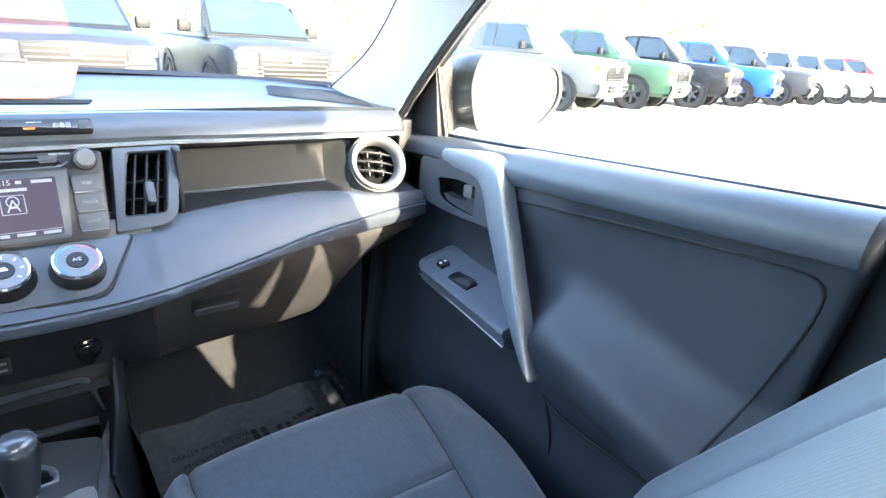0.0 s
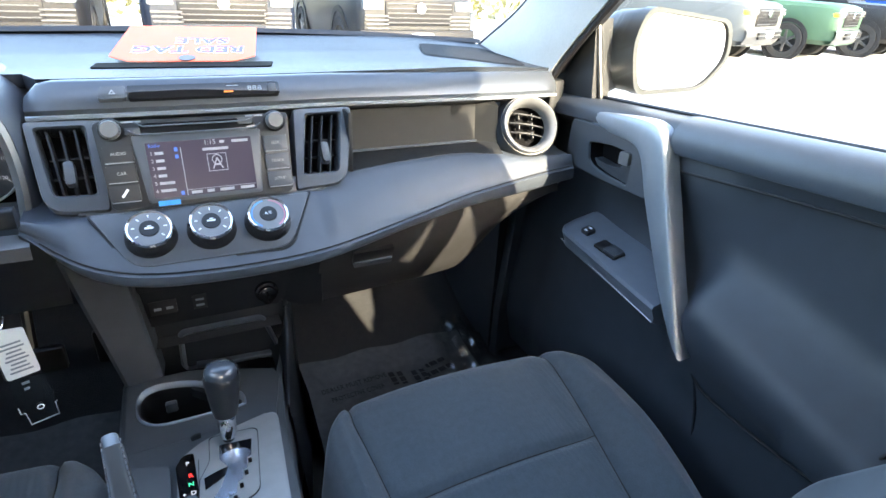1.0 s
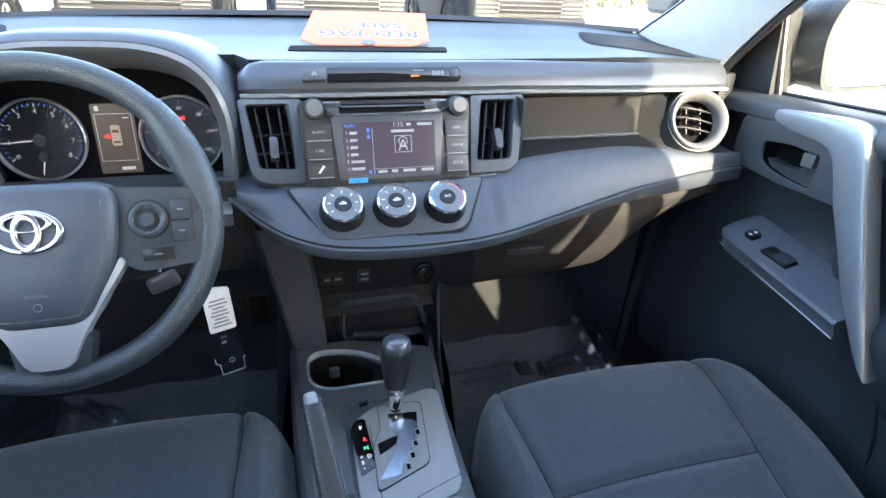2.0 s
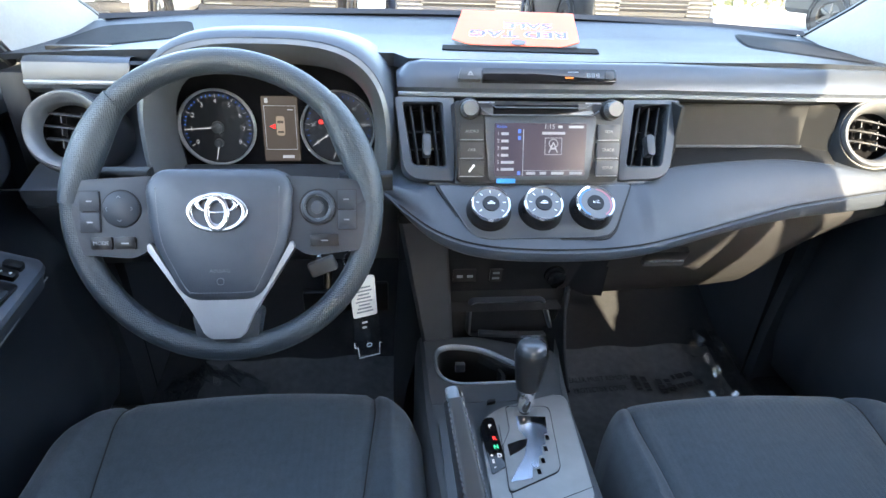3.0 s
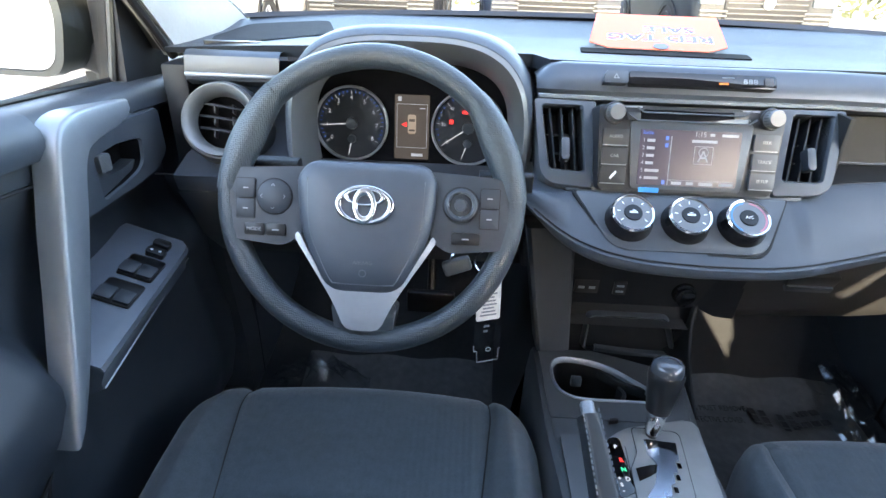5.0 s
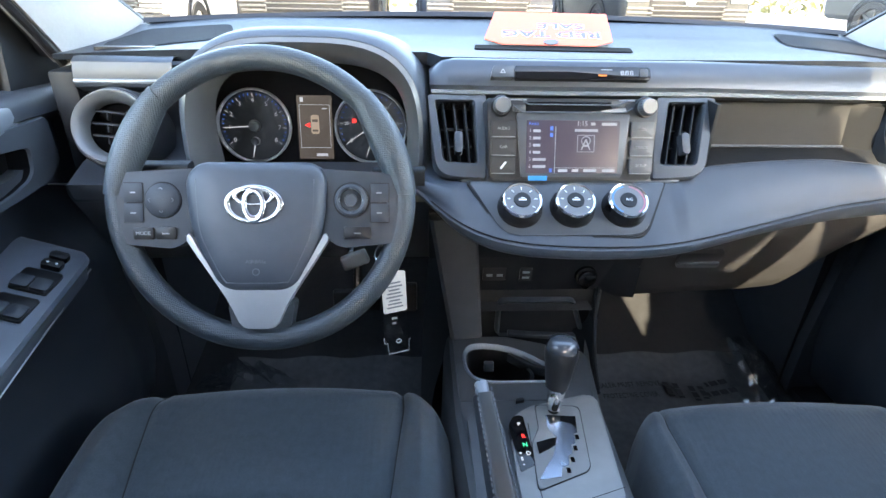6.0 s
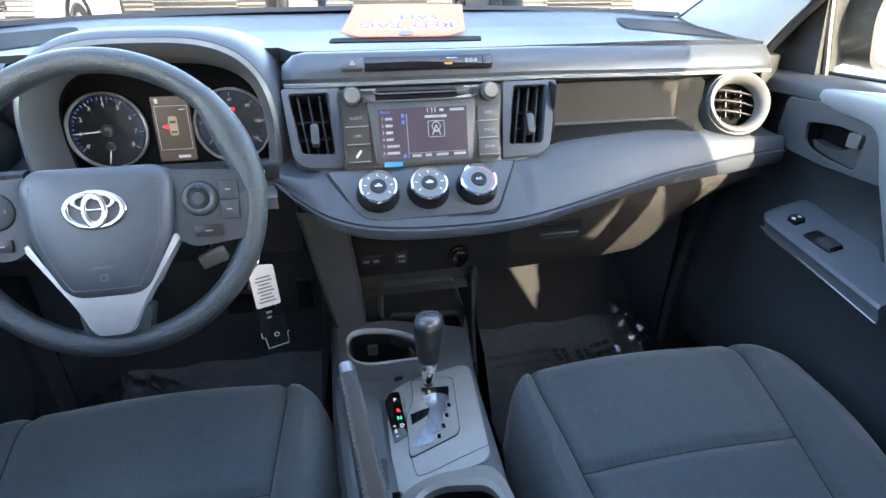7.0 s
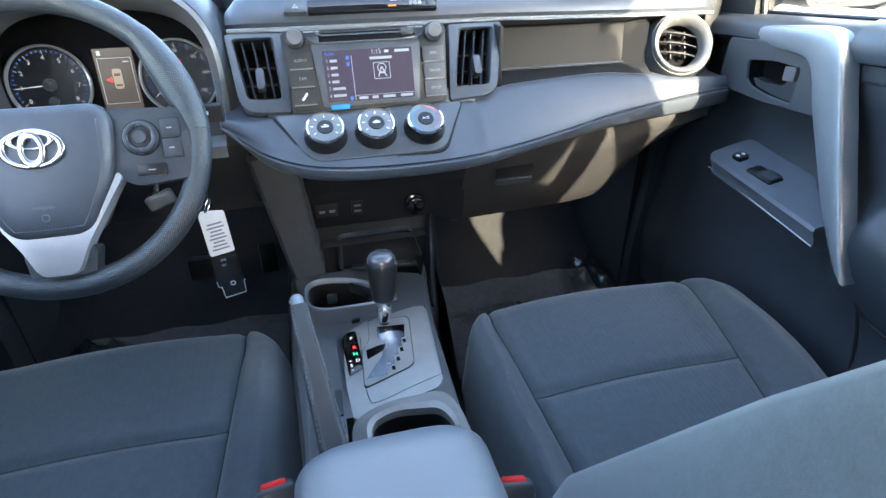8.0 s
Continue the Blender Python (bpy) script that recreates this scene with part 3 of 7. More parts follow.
# climate panel
FH = plane_frame((0.0, -0.024, 0.961), (0, 0.813, 0.583))
bm = bmesh.new()
prism(bm, rounded([(-0.094, 0.0), (0.094, 0.0), (0.137, 0.083), (-0.137, 0.083)], (0.02, 0.02, 0.004, 0.004)), -0.01, 0.004, FH, 0.002)
hv = part("climate_panel", bm, M_BEZEL, dash, "grey climate control panel")
bm = bmesh.new()
ring_prism(bm, rounded([(-0.097, -0.003), (0.097, -0.003), (0.1405, 0.085), (-0.1405, 0.085)], (0.02, 0.02, 0.004, 0.004)), rounded([(-0.094, 0.0), (0.094, 0.0), (0.137, 0.083), (-0.137, 0.083)], (0.02, 0.02, 0.004, 0.004)), -0.01, 0.0015, FH)
part("panel_gap", bm, M_SEAM, hv)
for k, x in enumerate((-0.071, 0.0, 0.071)):
    fk = FH @ Matrix.Translation((x, 0.041, 0.004))
    bm = bmesh.new()
    lathe(bm, [(0.0305, 0.0), (0.0300, 0.004), (0.0275, 0.010), (0.0265, 0.018), (0.0, 0.018)], fk, 40)
    kn = part("climate_knob", bm, M_GLOSS, hv, "round climate knob with a chrome rim")
    bm = bmesh.new()
    lathe(bm, [(0.0262, 0.018), (0.0270, 0.0205), (0.0255, 0.0225), (0.0235, 0.0215), (0.0235, 0.018)], fk, 40)
    part("knob_rim", bm, M_CHROME, kn)
    bm = bmesh.new()
    lathe(bm, [(0.0236, 0.0205), (0.0125, 0.0208), (0.0, 0.0208)], fk, 36)
    part("knob_face", bm, M_BAND, kn)
    bm = bmesh.new()
    lathe(bm, [(0.0115, 0.0208), (0.0108, 0.0225), (0.0, 0.0225)], fk, 28)
    part("knob_centre", bm, M_DARK, kn)
    if k == 1 or k == 0:
        for j in range(7):
            a = radians(215 - j * 42)
            bm = bmesh.new()
            box(bm, (-0.002, -0.0006, 0.0209), (0.002, 0.0006, 0.0213), fk @ Matrix.Rotation(a, 4, "Z") @ Matrix.Translation((0.018, 0, 0)))
            part("knob_mark", bm, M_WHITEINK, kn)
    else:
        for a0, a1, mt in ((100, 240, material("cold_blue", (0.05, 0.20, 0.42), 0.4)), (-60, 80, material("warm_red", (0.36, 0.14, 0.18), 0.4))):
            bm = bmesh.new()
            o = [(0.0222 * math.cos(radians(a)), 0.0222 * math.sin(radians(a))) for a in np.linspace(a0, a1, 14)]
            i2 = [(0.0200 * math.cos(radians(a)), 0.0200 * math.sin(radians(a))) for a in np.linspace(a1, a0, 14)]
            prism(bm, o + i2, 0.0209, 0.0212, fk)
            part("heat_arc", bm, mt, kn)
    if k == 2:
        words("knob_word", "A/C", 0.006, fk @ Matrix.Translation((0, 0, 0.0227)), M_WHITEINK, kn)
    else:
        bm = bmesh.new()
        box(bm, (-0.005, -0.0015, 0.0226), (0.005, 0.0008, 0.0229), fk)
        box(bm, (-0.002, 0.0018, 0.0226), (0.003, 0.003, 0.0229), fk)
        part("knob_mark", bm, M_WHITEINK, kn)

# open shelf on the passenger side
bm = bmesh.new()
rows = []
for i in range(29):
    x = lerp(0.215, 0.512, i / 28)
    f = bar_front(x)
    by, bz = pad_row(x)[2][-1]
    yb = max(by + 0.012, 0.172 - max(0.0, x - 0.480) * 0.9)
    rows.append([Vector((x, y, z)) for y, z in ((by - 0.001, bz - 0.006), (by + 0.003, bz + 0.0012), (yb - 0.006, 1.0245), (yb - 0.001, 1.0275), (yb, 1.032), (yb + 0.004, 1.070), (yb + 0.006, 1.094), (f + 0.030, 1.1045))])
loft(bm, rows)
box(bm, (0.213, 0.09, 1.005), (0.219, 0.20, 1.11), bevel=0.001)
part("shelf", bm, M_SHELF, dash, "open storage shelf under the bar")
bm = bmesh.new()
tube(bm, [Vector((x, 0.1680, 1.0275)) for x in np.linspace(0.222, 0.482, 21)], 0.0022, 8)
part("shelf_lip", bm, M_BEZEL, dash, "rounded lip along the back of the shelf")


def round_vent(c, aim, name="round_vent"):
    """A barrel vent at the end of the dash."""
    n = Vector(aim).normalized()
    m = plane_frame(c, Vector((0, 0, 1)) - n * n.z, Vector((0, 0, 1)).cross(n))
    bm = bmesh.new()
    lathe(bm, [(0.061, -0.080), (0.061, -0.035), (0.0580, -0.012), (0.0550, -0.004), (0.0515, -0.004), (0.0515, -0.06)], m, 48)
    v = part(name, bm, M_PLASTIC, dash, "round air vent with a silver ring")
    bm = bmesh.new()
    lathe(bm, [(0.0525, -0.006), (0.0525, 0.002), (0.0508, 0.0045), (0.0485, 0.0040), (0.0425, -0.0030), (0.0390, -0.0100), (0.0375, -0.0220), (0.0450, -0.0240)], m, 48)
    part("vent_ring", bm, M_BAND, v, "wide satin silver ring")
    bm = bmesh.new()
    lathe(bm, [(0.0425, -0.014), (0.0405, -0.040), (0.0, -0.041)], m, 32)
    part("vent_well", bm, M_WELL, v)
    for y in (-0.0175, 0.0, 0.0175):
        w = math.sqrt(0.039 ** 2 - y * y)
        bm = bmesh.new()
        rows = []
        for k in range(13):
            x = lerp(-w, w, k / 12)
            z = -0.013 - 0.010 * (x / 0.039) ** 2
            yy = y + 0.004 - 0.16 * x
            rows.append([m @ Vector((x, yy + dy, z + dz)) for dy, dz in ((-0.0012, 0.0), (0.0012, 0.0), (0.0042, -0.012), (0.0022, -0.012))])
        loft(bm, rows, close_v=True)
        part("slat", bm, M_DARK, v, "curved dark slat")
        for x in (-0.013, 0.013):
            bm = bmesh.new()
            box(bm, (x - 0.0011, y - 0.004, -0.034), (x + 0.0011, y + 0.0085, -0.020), m, 0.0006, 1)
            part("cross_slat", bm, M_PLASTIC, v)
    return m


round_vent((0.566, 0.120, 1.063), (-0.18, -0.86, 0.45))
round_vent((-0.636, 0.120, 1.064), (0.10, -0.88, 0.42))

# dark filler behind the vents and ends of the dash
for x0, x1 in ((0.575, 0.664), (-0.708, -0.555)):
    bm = bmesh.new()
    rows = []
    for x in np.linspace(x0, x1, 9):
        rows.append([Vector((x, y, z)) for y, z in ((0.26, 1.125), (0.250, 1.10), (0.235, 1.05), (0.195, 1.012), (0.098, 0.985), (0.104, 0.962), (0.14, 0.93), (0.30, 0.92))])
    part("end_panel", loft(bm, rows), M_DASH, dash, "dark end panel round the vent")

# dark cheeks that close the dash against the doors, side demister slots
for x0, x1, y0 in ((-0.742, -0.703, 0.180), (0.656, 0.690, 0.190)):
    bm = bmesh.new()
    box(bm, (x0, y0, 0.93), (x1, 0.34, 1.128), bevel=0.006)
    part("end_cheek", bm, M_DARK, dash)
bm = bmesh.new()
prism(bm, rounded([(-0.690, 0.222), (-0.600, 0.226), (-0.604, 0.240), (-0.690, 0.236)], 0.005), 1.135, top_z(-0.645, 0.23) + 0.003)
part("demister_slot", bm, M_BLACK, dash, "small black demister slot")

# glove box
M_GLOVE = material("glove_box_plastic", (0.026, 0.026, 0.027), 0.52, vary=0.1, scale=40, bump=0.3, bump_scale=600, spec=0.3)
bm = bmesh.new()
rows = []
for i in range(41):
    x = lerp(0.160, 0.645, i / 40)
    dy = 0.030 * (x - 0.16) / 0.415
    rz = soft1(x, (0.40, 0.48, 0.55, 0.66), (0.0, 0.006, 0.085, 0.165), 0.02)
    rows.append([Vector((x, y + dy - 0.10 * rz * (z < 0.9), z + rz * min(1.0, (0.945 - z) / 0.20))) for y, z in ((0.085, 0.945), (0.080, 0.915), (0.092, 0.880), (0.113, 0.835), (0.150, 0.775), (0.172, 0.745), (0.190, 0.736), (0.30, 0.755))])
gb = part("glove_box", loft(bm, rows), M_GLOVE, dash, "glove box with a pull handle")
FG = plane_frame((0.255, 0.108, 0.848), (0, -0.40, 0.916))
bm = bmesh.new()
prism(bm, rounded([(-0.037, 0.000), (0.037, 0.000), (0.037, 0.026), (-0.037, 0.026)], 0.003), -0.01, 0.0022, FG, 0.001)
hd = part("handle_recess", bm, M_BLACK, gb)
bm = bmesh.new()
prism(bm, rounded([(-0.035, -0.008), (0.035, -0.008), (0.035, 0.004), (-0.035, 0.004)], 0.002), -0.004, 0.006, FG, 0.002)
part("pull_handle", bm, M_BEZEL, hd, "grey pull handle")

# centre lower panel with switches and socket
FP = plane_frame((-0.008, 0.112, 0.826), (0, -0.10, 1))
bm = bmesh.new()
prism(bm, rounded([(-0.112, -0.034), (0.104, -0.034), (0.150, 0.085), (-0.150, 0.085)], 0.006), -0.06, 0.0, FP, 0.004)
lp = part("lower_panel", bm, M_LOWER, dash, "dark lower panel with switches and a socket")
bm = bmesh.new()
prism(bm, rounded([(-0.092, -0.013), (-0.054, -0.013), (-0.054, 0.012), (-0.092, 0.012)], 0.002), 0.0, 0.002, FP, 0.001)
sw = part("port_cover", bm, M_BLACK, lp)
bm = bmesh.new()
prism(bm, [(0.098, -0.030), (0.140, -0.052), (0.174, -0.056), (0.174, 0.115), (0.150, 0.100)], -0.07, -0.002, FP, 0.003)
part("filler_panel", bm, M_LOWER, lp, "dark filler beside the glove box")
for x in (-0.081, -0.064):
    bm = bmesh.new()
    box(bm, (x - 0.005, -0.0045, 0.002), (x + 0.005, 0.0005, 0.0024), FP)
    part("port_mark", bm, M_GREYINK, sw)
bm = bmesh.new()
prism(bm, rounded([(-0.031, -0.013), (-0.011, -0.013), (-0.011, 0.012), (-0.031, 0.012)], 0.002), 0.0, 0.004, FP, 0.001)
sw = part("rocker_switch", bm, M_BLACK, lp)
for y in (-0.0075, 0.003):
    bm = bmesh.new()
    box(bm, (-0.027, y, 0.004), (-0.015, y + 0.004, 0.0044), FP)
    part("switch_mark", bm, M_GREYINK, sw)
bm = bmesh.new()
lathe(bm, [(0.0185, 0.0), (0.0180, 0.006), (0.0150, 0.0075), (0.0145, 0.014), (0.011, 0.016), (0.0, 0.016)], FP @ Matrix.Translation((0.080, -0.004, 0)), 30)
so = part("power_socket", bm, M_GLOSS, lp, "round black power socket cap")
bm = bmesh.new()
prism(bm, rounded([(0.074, -0.024), (0.086, -0.024), (0.086, -0.014), (0.074, -0.014)], 0.003), 0.0, 0.012, FP, 0.002)
part("cap_tab", bm, M_GLOSS, so)

# knee panels and the inner shell of the footwells
bm = bmesh.new()
rows = []
for i in range(21):
    x = lerp(-0.712, -0.150, i / 20)
    rows.append([Vector((x, y, z)) for y, z in ((0.16, 1.0), (0.112, 0.985), (0.108, 0.955), (0.125, 0.93), (0.16, 0.86), (0.22, 0.80), (0.36, 0.79))])
kp = part("knee_panel", loft(bm, rows), M_PLASTIC, dash, "dark knee panel below the wheel")
bm = bmesh.new()
tube(bm, [Vector((lerp(-0.74, -0.55, i / 8), 0.108, 0.982)) for i in range(9)], 0.0016, 5)
part("panel_gap", bm, M_SEAM, kp)
FK = plane_frame((-0.615, 0.131, 0.915), (0, -0.5, 0.87))
bm = bmesh.new()
prism(bm, rounded([(-0.03, -0.016), (0.03, -0.016), (0.03, 0.022), (-0.03, 0.022)], 0.003), -0.004, 0.003, FK, 0.001)
ks = part("switch_bank", bm, M_BLACK, kp, "small black switch bank")
for x, y in ((-0.013, 0.012), (0.006, 0.012), (-0.006, -0.004), (0.010, -0.010)):
    bm = bmesh.new()
    box(bm, (x - 0.005, y - 0.001, 0.003), (x + 0.005, y + 0.001, 0.0034), FK)
    part("switch_mark", bm, M_GREYINK, ks)
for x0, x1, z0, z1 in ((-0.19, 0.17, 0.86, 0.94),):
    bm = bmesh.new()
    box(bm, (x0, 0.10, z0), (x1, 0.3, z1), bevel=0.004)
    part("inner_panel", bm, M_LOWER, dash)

# instrument hood and cluster
HC = Vector((-0.365, 0.0, 1.035))


def arch(w, top, bottom, n=44, p=3.2):
    """An arch outline from low left over the top to low right."""
    out = []
    for i in range(n + 1):
        a = math.pi * (1 - i / n)
        c, s = math.cos(a), math.sin(a)
        x = w * math.copysign(abs(c) ** (2 / p), c)
        z = top * abs(s) ** (2 / p)
        out.append((x, z))
    return [(-w * 0.97, bottom)] + out + [(w * 0.97, bottom)]


def arch_row(w, top, bottom, y, lean=0.0):
    return [Vector((HC.x + x, y + lean * z, HC.z + z)) for x, z in arch(w, top, bottom)]


bm = bmesh.new()
loft(bm, [arch_row(0.205, 0.120, -0.06, 0.36, 0.2), arch_row(0.190, 0.150, -0.06, 0.24, 0.15), arch_row(0.178, 0.161, -0.06, 0.14, 0.12), arch_row(0.172, 0.160, -0.06, 0.105, 0.1), arch_row(0.166, 0.154, -0.06, 0.096, 0.1), arch_row(0.162, 0.149, -0.058, 0.096, 0.1)])
hood = part("instrument_hood", bm, M_DASH, dash, "soft hood over the instruments")
bm = bmesh.new()
loft(bm, [arch_row(0.1655, 0.1525, -0.060, 0.094, 0.1), arch_row(0.160, 0.147, -0.058, 0.090, 0.1), arch_row(0.150, 0.134, -0.054, 0.104, 0.1), arch_row(0.144, 0.122, -0.050, 0.135, 0.06), arch_row(0.142, 0.112, -0.047, 0.165, 0.0)])
part("hood_band", bm, M_BAND, hood, "satin grey band round the instruments")
bm = bmesh.new()
loft(bm, [arch_row(0.142, 0.112, -0.047, 0.164, 0.0), arch_row(0.156, 0.104, -0.045, 0.200, 0.05), arch_row(0.160, 0.100, -0.045, 0.222, 0.1)])
part("hood_throat", bm, M_WELL, hood)
# lower lip below the dials
bm = bmesh.new()
loft(bm, [[Vector((HC.x + x, y, z)) for x in np.linspace(-0.150, 0.150, 19)] for y, z in ((0.085, 0.945), (0.088, 0.962), (0.100, 0.971), (0.150, 0.977), (0.214, 0.982))])
part("hood_lip", bm, M_BAND, hood, "grey lower lip under the dials")
FI = plane_frame((-0.370, 0.214, 1.039), (0, 0.16, 0.987))
bm = bmesh.new()
prism(bm, rounded([(-0.165, -0.056), (0.165, -0.056), (0.160, 0.110), (-0.160, 0.110)], 0.02), -0.02, -0.004, FI)
cl = part("cluster_face", bm, M_WELL, hood, "black instrument cluster")


M_DIAL = material("dial_grey", (0.030, 0.032, 0.037), 0.5, vary=0.1, spec=0.2)


def dial(x, nums, a0, a1, needle, small):
    f = FI @ Matrix.Translation((x, 0.002, 0))
    bm = bmesh.new()
    lathe(bm, [(0.0585, -0.004), (0.0585, 0.004), (0.0565, 0.0055), (0.0550, 0.002), (0.0550, -0.003)], f, 56)
    d = part("dial", bm, M_BRIGHT, cl, "round dial with a silver ring")
    bm = bmesh.new()
    lathe(bm, [(0.0552, -0.0032), (0.0, -0.0032)], f, 40)
    part("dial_face", bm, M_DIAL, d)
    k = len(nums)
    for j in range(4 * (k - 1) + 1):
        a = radians(lerp(a0, a1, j / (4 * (k - 1))))
        big = j % 4 == 0
        bm = bmesh.new()
        box(bm, (0.0450 if big else 0.0475, -0.0004, -0.003), (0.0505, 0.0004, -0.0024), f @ Matrix.Rotation(a, 4, "Z"))
        part("tick", bm, G_DIM if big else G_BLUE, d)
    for j, t in enumerate(nums):
        a = radians(lerp(a0, a1, j / (k - 1)))
        words("dial_number", t, 0.0095 if len(t) < 2 else 0.0068, f @ Matrix.Translation((0.0395 * math.cos(a), 0.0395 * math.sin(a), -0.0024)), G_DIM, d)
    for cx, cy, R, ln, ang in ((0, 0, 0.0095, 0.046, needle), (0.0, -0.024, 0.007, 0.026, small)):
        g = f @ Matrix.Translation((cx, cy, 0))
        bm = bmesh.new()
        lathe(bm, [(R, -0.003), (R * 0.9, 0.004), (0, 0.0045)], g, 24)
        part("needle_hub", bm, M_BEZEL, d)
        bm = bmesh.new()
        prism(bm, [(0, -0.0010), (ln, -0.0004), (ln, 0.0004), (0, 0.0010)], -0.001, 0.0005, g @ Matrix.Rotation(radians(ang), 4, "Z"))
        part("needle", bm, G_WHITE, d, "white needle")
    return d, f


d1, f1 = dial(-0.096, [str(i) for i in range(9)], 215, -35, 184, 258)
d2, f2 = dial(0.089, ["0", "20", "40", "60", "80", "100", "120"], 215, -35, 214, 250)
bm = bmesh.new()
box(bm, (-0.0300, 0.006, -0.003), (-0.0235, 0.0125, -0.002), f2)
box(bm, (-0.010, 0.022, -0.003), (0.006, 0.027, -0.002), f2)
part("warning_light", bm, G_RED, d2, "red warning lights")
bm = bmesh.new()
prism(bm, rounded([(-0.0275, -0.050), (0.0275, -0.050), (0.0275, 0.050), (-0.0275, 0.050)], 0.002), -0.004, -0.001, FI)
lc = part("info_display", bm, G_LCD, cl, "narrow lit information display")
bm = bmesh.new()
ring_prism(bm, [(-0.024, -0.032), (0.024, -0.032), (0.024, 0.036), (-0.024, 0.036)], [(-0.0234, -0.0314), (0.0234, -0.0314), (0.0234, 0.0354), (-0.0234, 0.0354)], -0.001, -0.0006, FI)
part("display_frame", bm, G_DIM, lc)
bm = bmesh.new()
prism(bm, rounded([(-0.0065, -0.010), (0.0065, -0.010), (0.0065, 0.020), (-0.0065, 0.020)], 0.004), -0.001, -0.0004, FI)
ci = part("car_icon", bm, G_ICON, lc)
bm = bmesh.new()
box(bm, (-0.0045, 0.009, -0.0004), (0.0045, 0.013, 0), FI)
part("icon_glass", bm, G_LCD, lc)
bm = bmesh.new()
box(bm, (-0.0045, -0.006, -0.0004), (0.0045, -0.003, 0), FI)
part("icon_glass", bm, G_LCD, lc)
bm = bmesh.new()
prism(bm, [(-0.017, 0.004), (-0.008, 0.000), (-0.008, 0.008)], -0.001, -0.0004, FI)
part("door_icon", bm, G_RED, lc)
for x0, y0, x1, y1 in ((0.000, -0.0455, 0.018, -0.041), (0.012, 0.029, 0.020, 0.0305), (-0.022, 0.040, -0.017, 0.047)):
    bm = bmesh.new()
    box(bm, (x0, y0, -0.001), (x1, y1, -0.0006), FI)
    part("display_mark", bm, G_DIM, lc)

# side leg from the dash down to the console
bm = bmesh.new()
rows = []
for i in range(13):
    t = i / 12
    xa, xb = lerp(-0.192, -0.153, t), lerp(-0.118, -0.098, t)
    y, z = lerp(0.072, 0.078, t), lerp(0.940, 0.715, t)
    rows.append([Vector((xa, y + 0.05, z)), Vector((xa + 0.002, y + 0.004, z)), Vector((xa + 0.008, y, z)), Vector((xb - 0.004, y + 0.006, z)), Vector((xb, y + 0.010, z)), Vector((xb + 0.004, y + 0.06, z))])
part("side_leg", loft(bm, rows), M_PLASTIC, dash, "grey side leg down to the console")
# side wall of the console towards the passenger, with a rounded edge
edge = smooth_path([(0.106, 0.128, 0.870), (0.103, 0.122, 0.810), (0.099, 0.112, 0.765), (0.092, 0.080, 0.728), (0.080, 0.030, 0.712), (0.066, -0.04, 0.704)], 6)
bm = bmesh.new()
loft(bm, [[p, p + Vector((0.006, 0.02 * (p.z - 0.70), -0.03)), Vector((p.x + 0.016, p.y + 0.02, 0.56)), Vector((p.x + 0.03, p.y + 0.02, 0.42))] for p in edge])
loft(bm, [[p, Vector((p.x + 0.004, 0.30, p.z))] for p in edge])
wl = part("side_leg", bm, M_DARK, dash, "dark side wall of the console")
bm = bmesh.new()
tube(bm, edge, 0.0035, 8)
part("wall_edge", bm, M_DARK, wl)

# ---- steering wheel ----
FW = plane_frame((-0.393, -0.079, 1.032), (0, 0.41, 0.912))
sw = thing("steering_wheel", "dark grey steering wheel with silver lower spoke", "steering wheel")
bm = bmesh.new()
torus(bm, 0.1654, 0.0145, FW @ Matrix.Translation((0.002, 0.004, -0.026)), 96, 16, flat=1.05)
rim = part("rim", bm, M_LEATHER, sw, "grained dark rim")
# thumb grips
for s in (-1, 1):
    bm = bmesh.new()
    rows = []
    for i in range(13):
        a = radians(lerp(2, 46, i / 12))
        k = math.sin(math.pi * i / 12)
        cx, cy = 0.1668 * math.cos(a) * s + 0.002, 0.1668 * math.sin(a) + 0.004
        d = Vector((-math.cos(a) * s, -math.sin(a), 0))
        r0 = 0.0140 + 0.006 * k
        rows.append([FW @ (Vector((cx, cy, -0.025)) + d * (0.006 * k + r0 * math.cos(b) * 1.0) + Vector((0, 0, 0.0165 * math.sin(b)))) for b in [2 * math.pi * j / 12 for j in range(12)]])
    part("thumb_grip", loft(bm, rows, close_v=True), M_LEATHER, rim)
# hub with airbag cover
bm = bmesh.new()
hubpts = rounded([(-0.042, -0.103), (0.042, -0.103), (0.076, -0.036), (0.081, 0.030), (0.066, 0.047), (-0.066, 0.047), (-0.081, 0.030), (-0.076, -0.036)], (0.02, 0.02, 0.04, 0.02, 0.02, 0.02, 0.02, 0.04), 6)
n = len(hubpts)
rows = []
for k, z in ((1.0, -0.045), (1.0, -0.016), (0.985, -0.008), (0.95, -0.003), (0.85, 0.000), (0.6, 0.003), (0.3, 0.004), (0.02, 0.004)):
    rows.append([FW @ Vector((x * k, -0.03 + (y + 0.03) * k, z)) for x, y in hubpts])
loft(bm, rows, close_v=True)
hub = part("airbag_cover", bm, M_HUB, sw, "padded dark airbag cover", smooth=50)
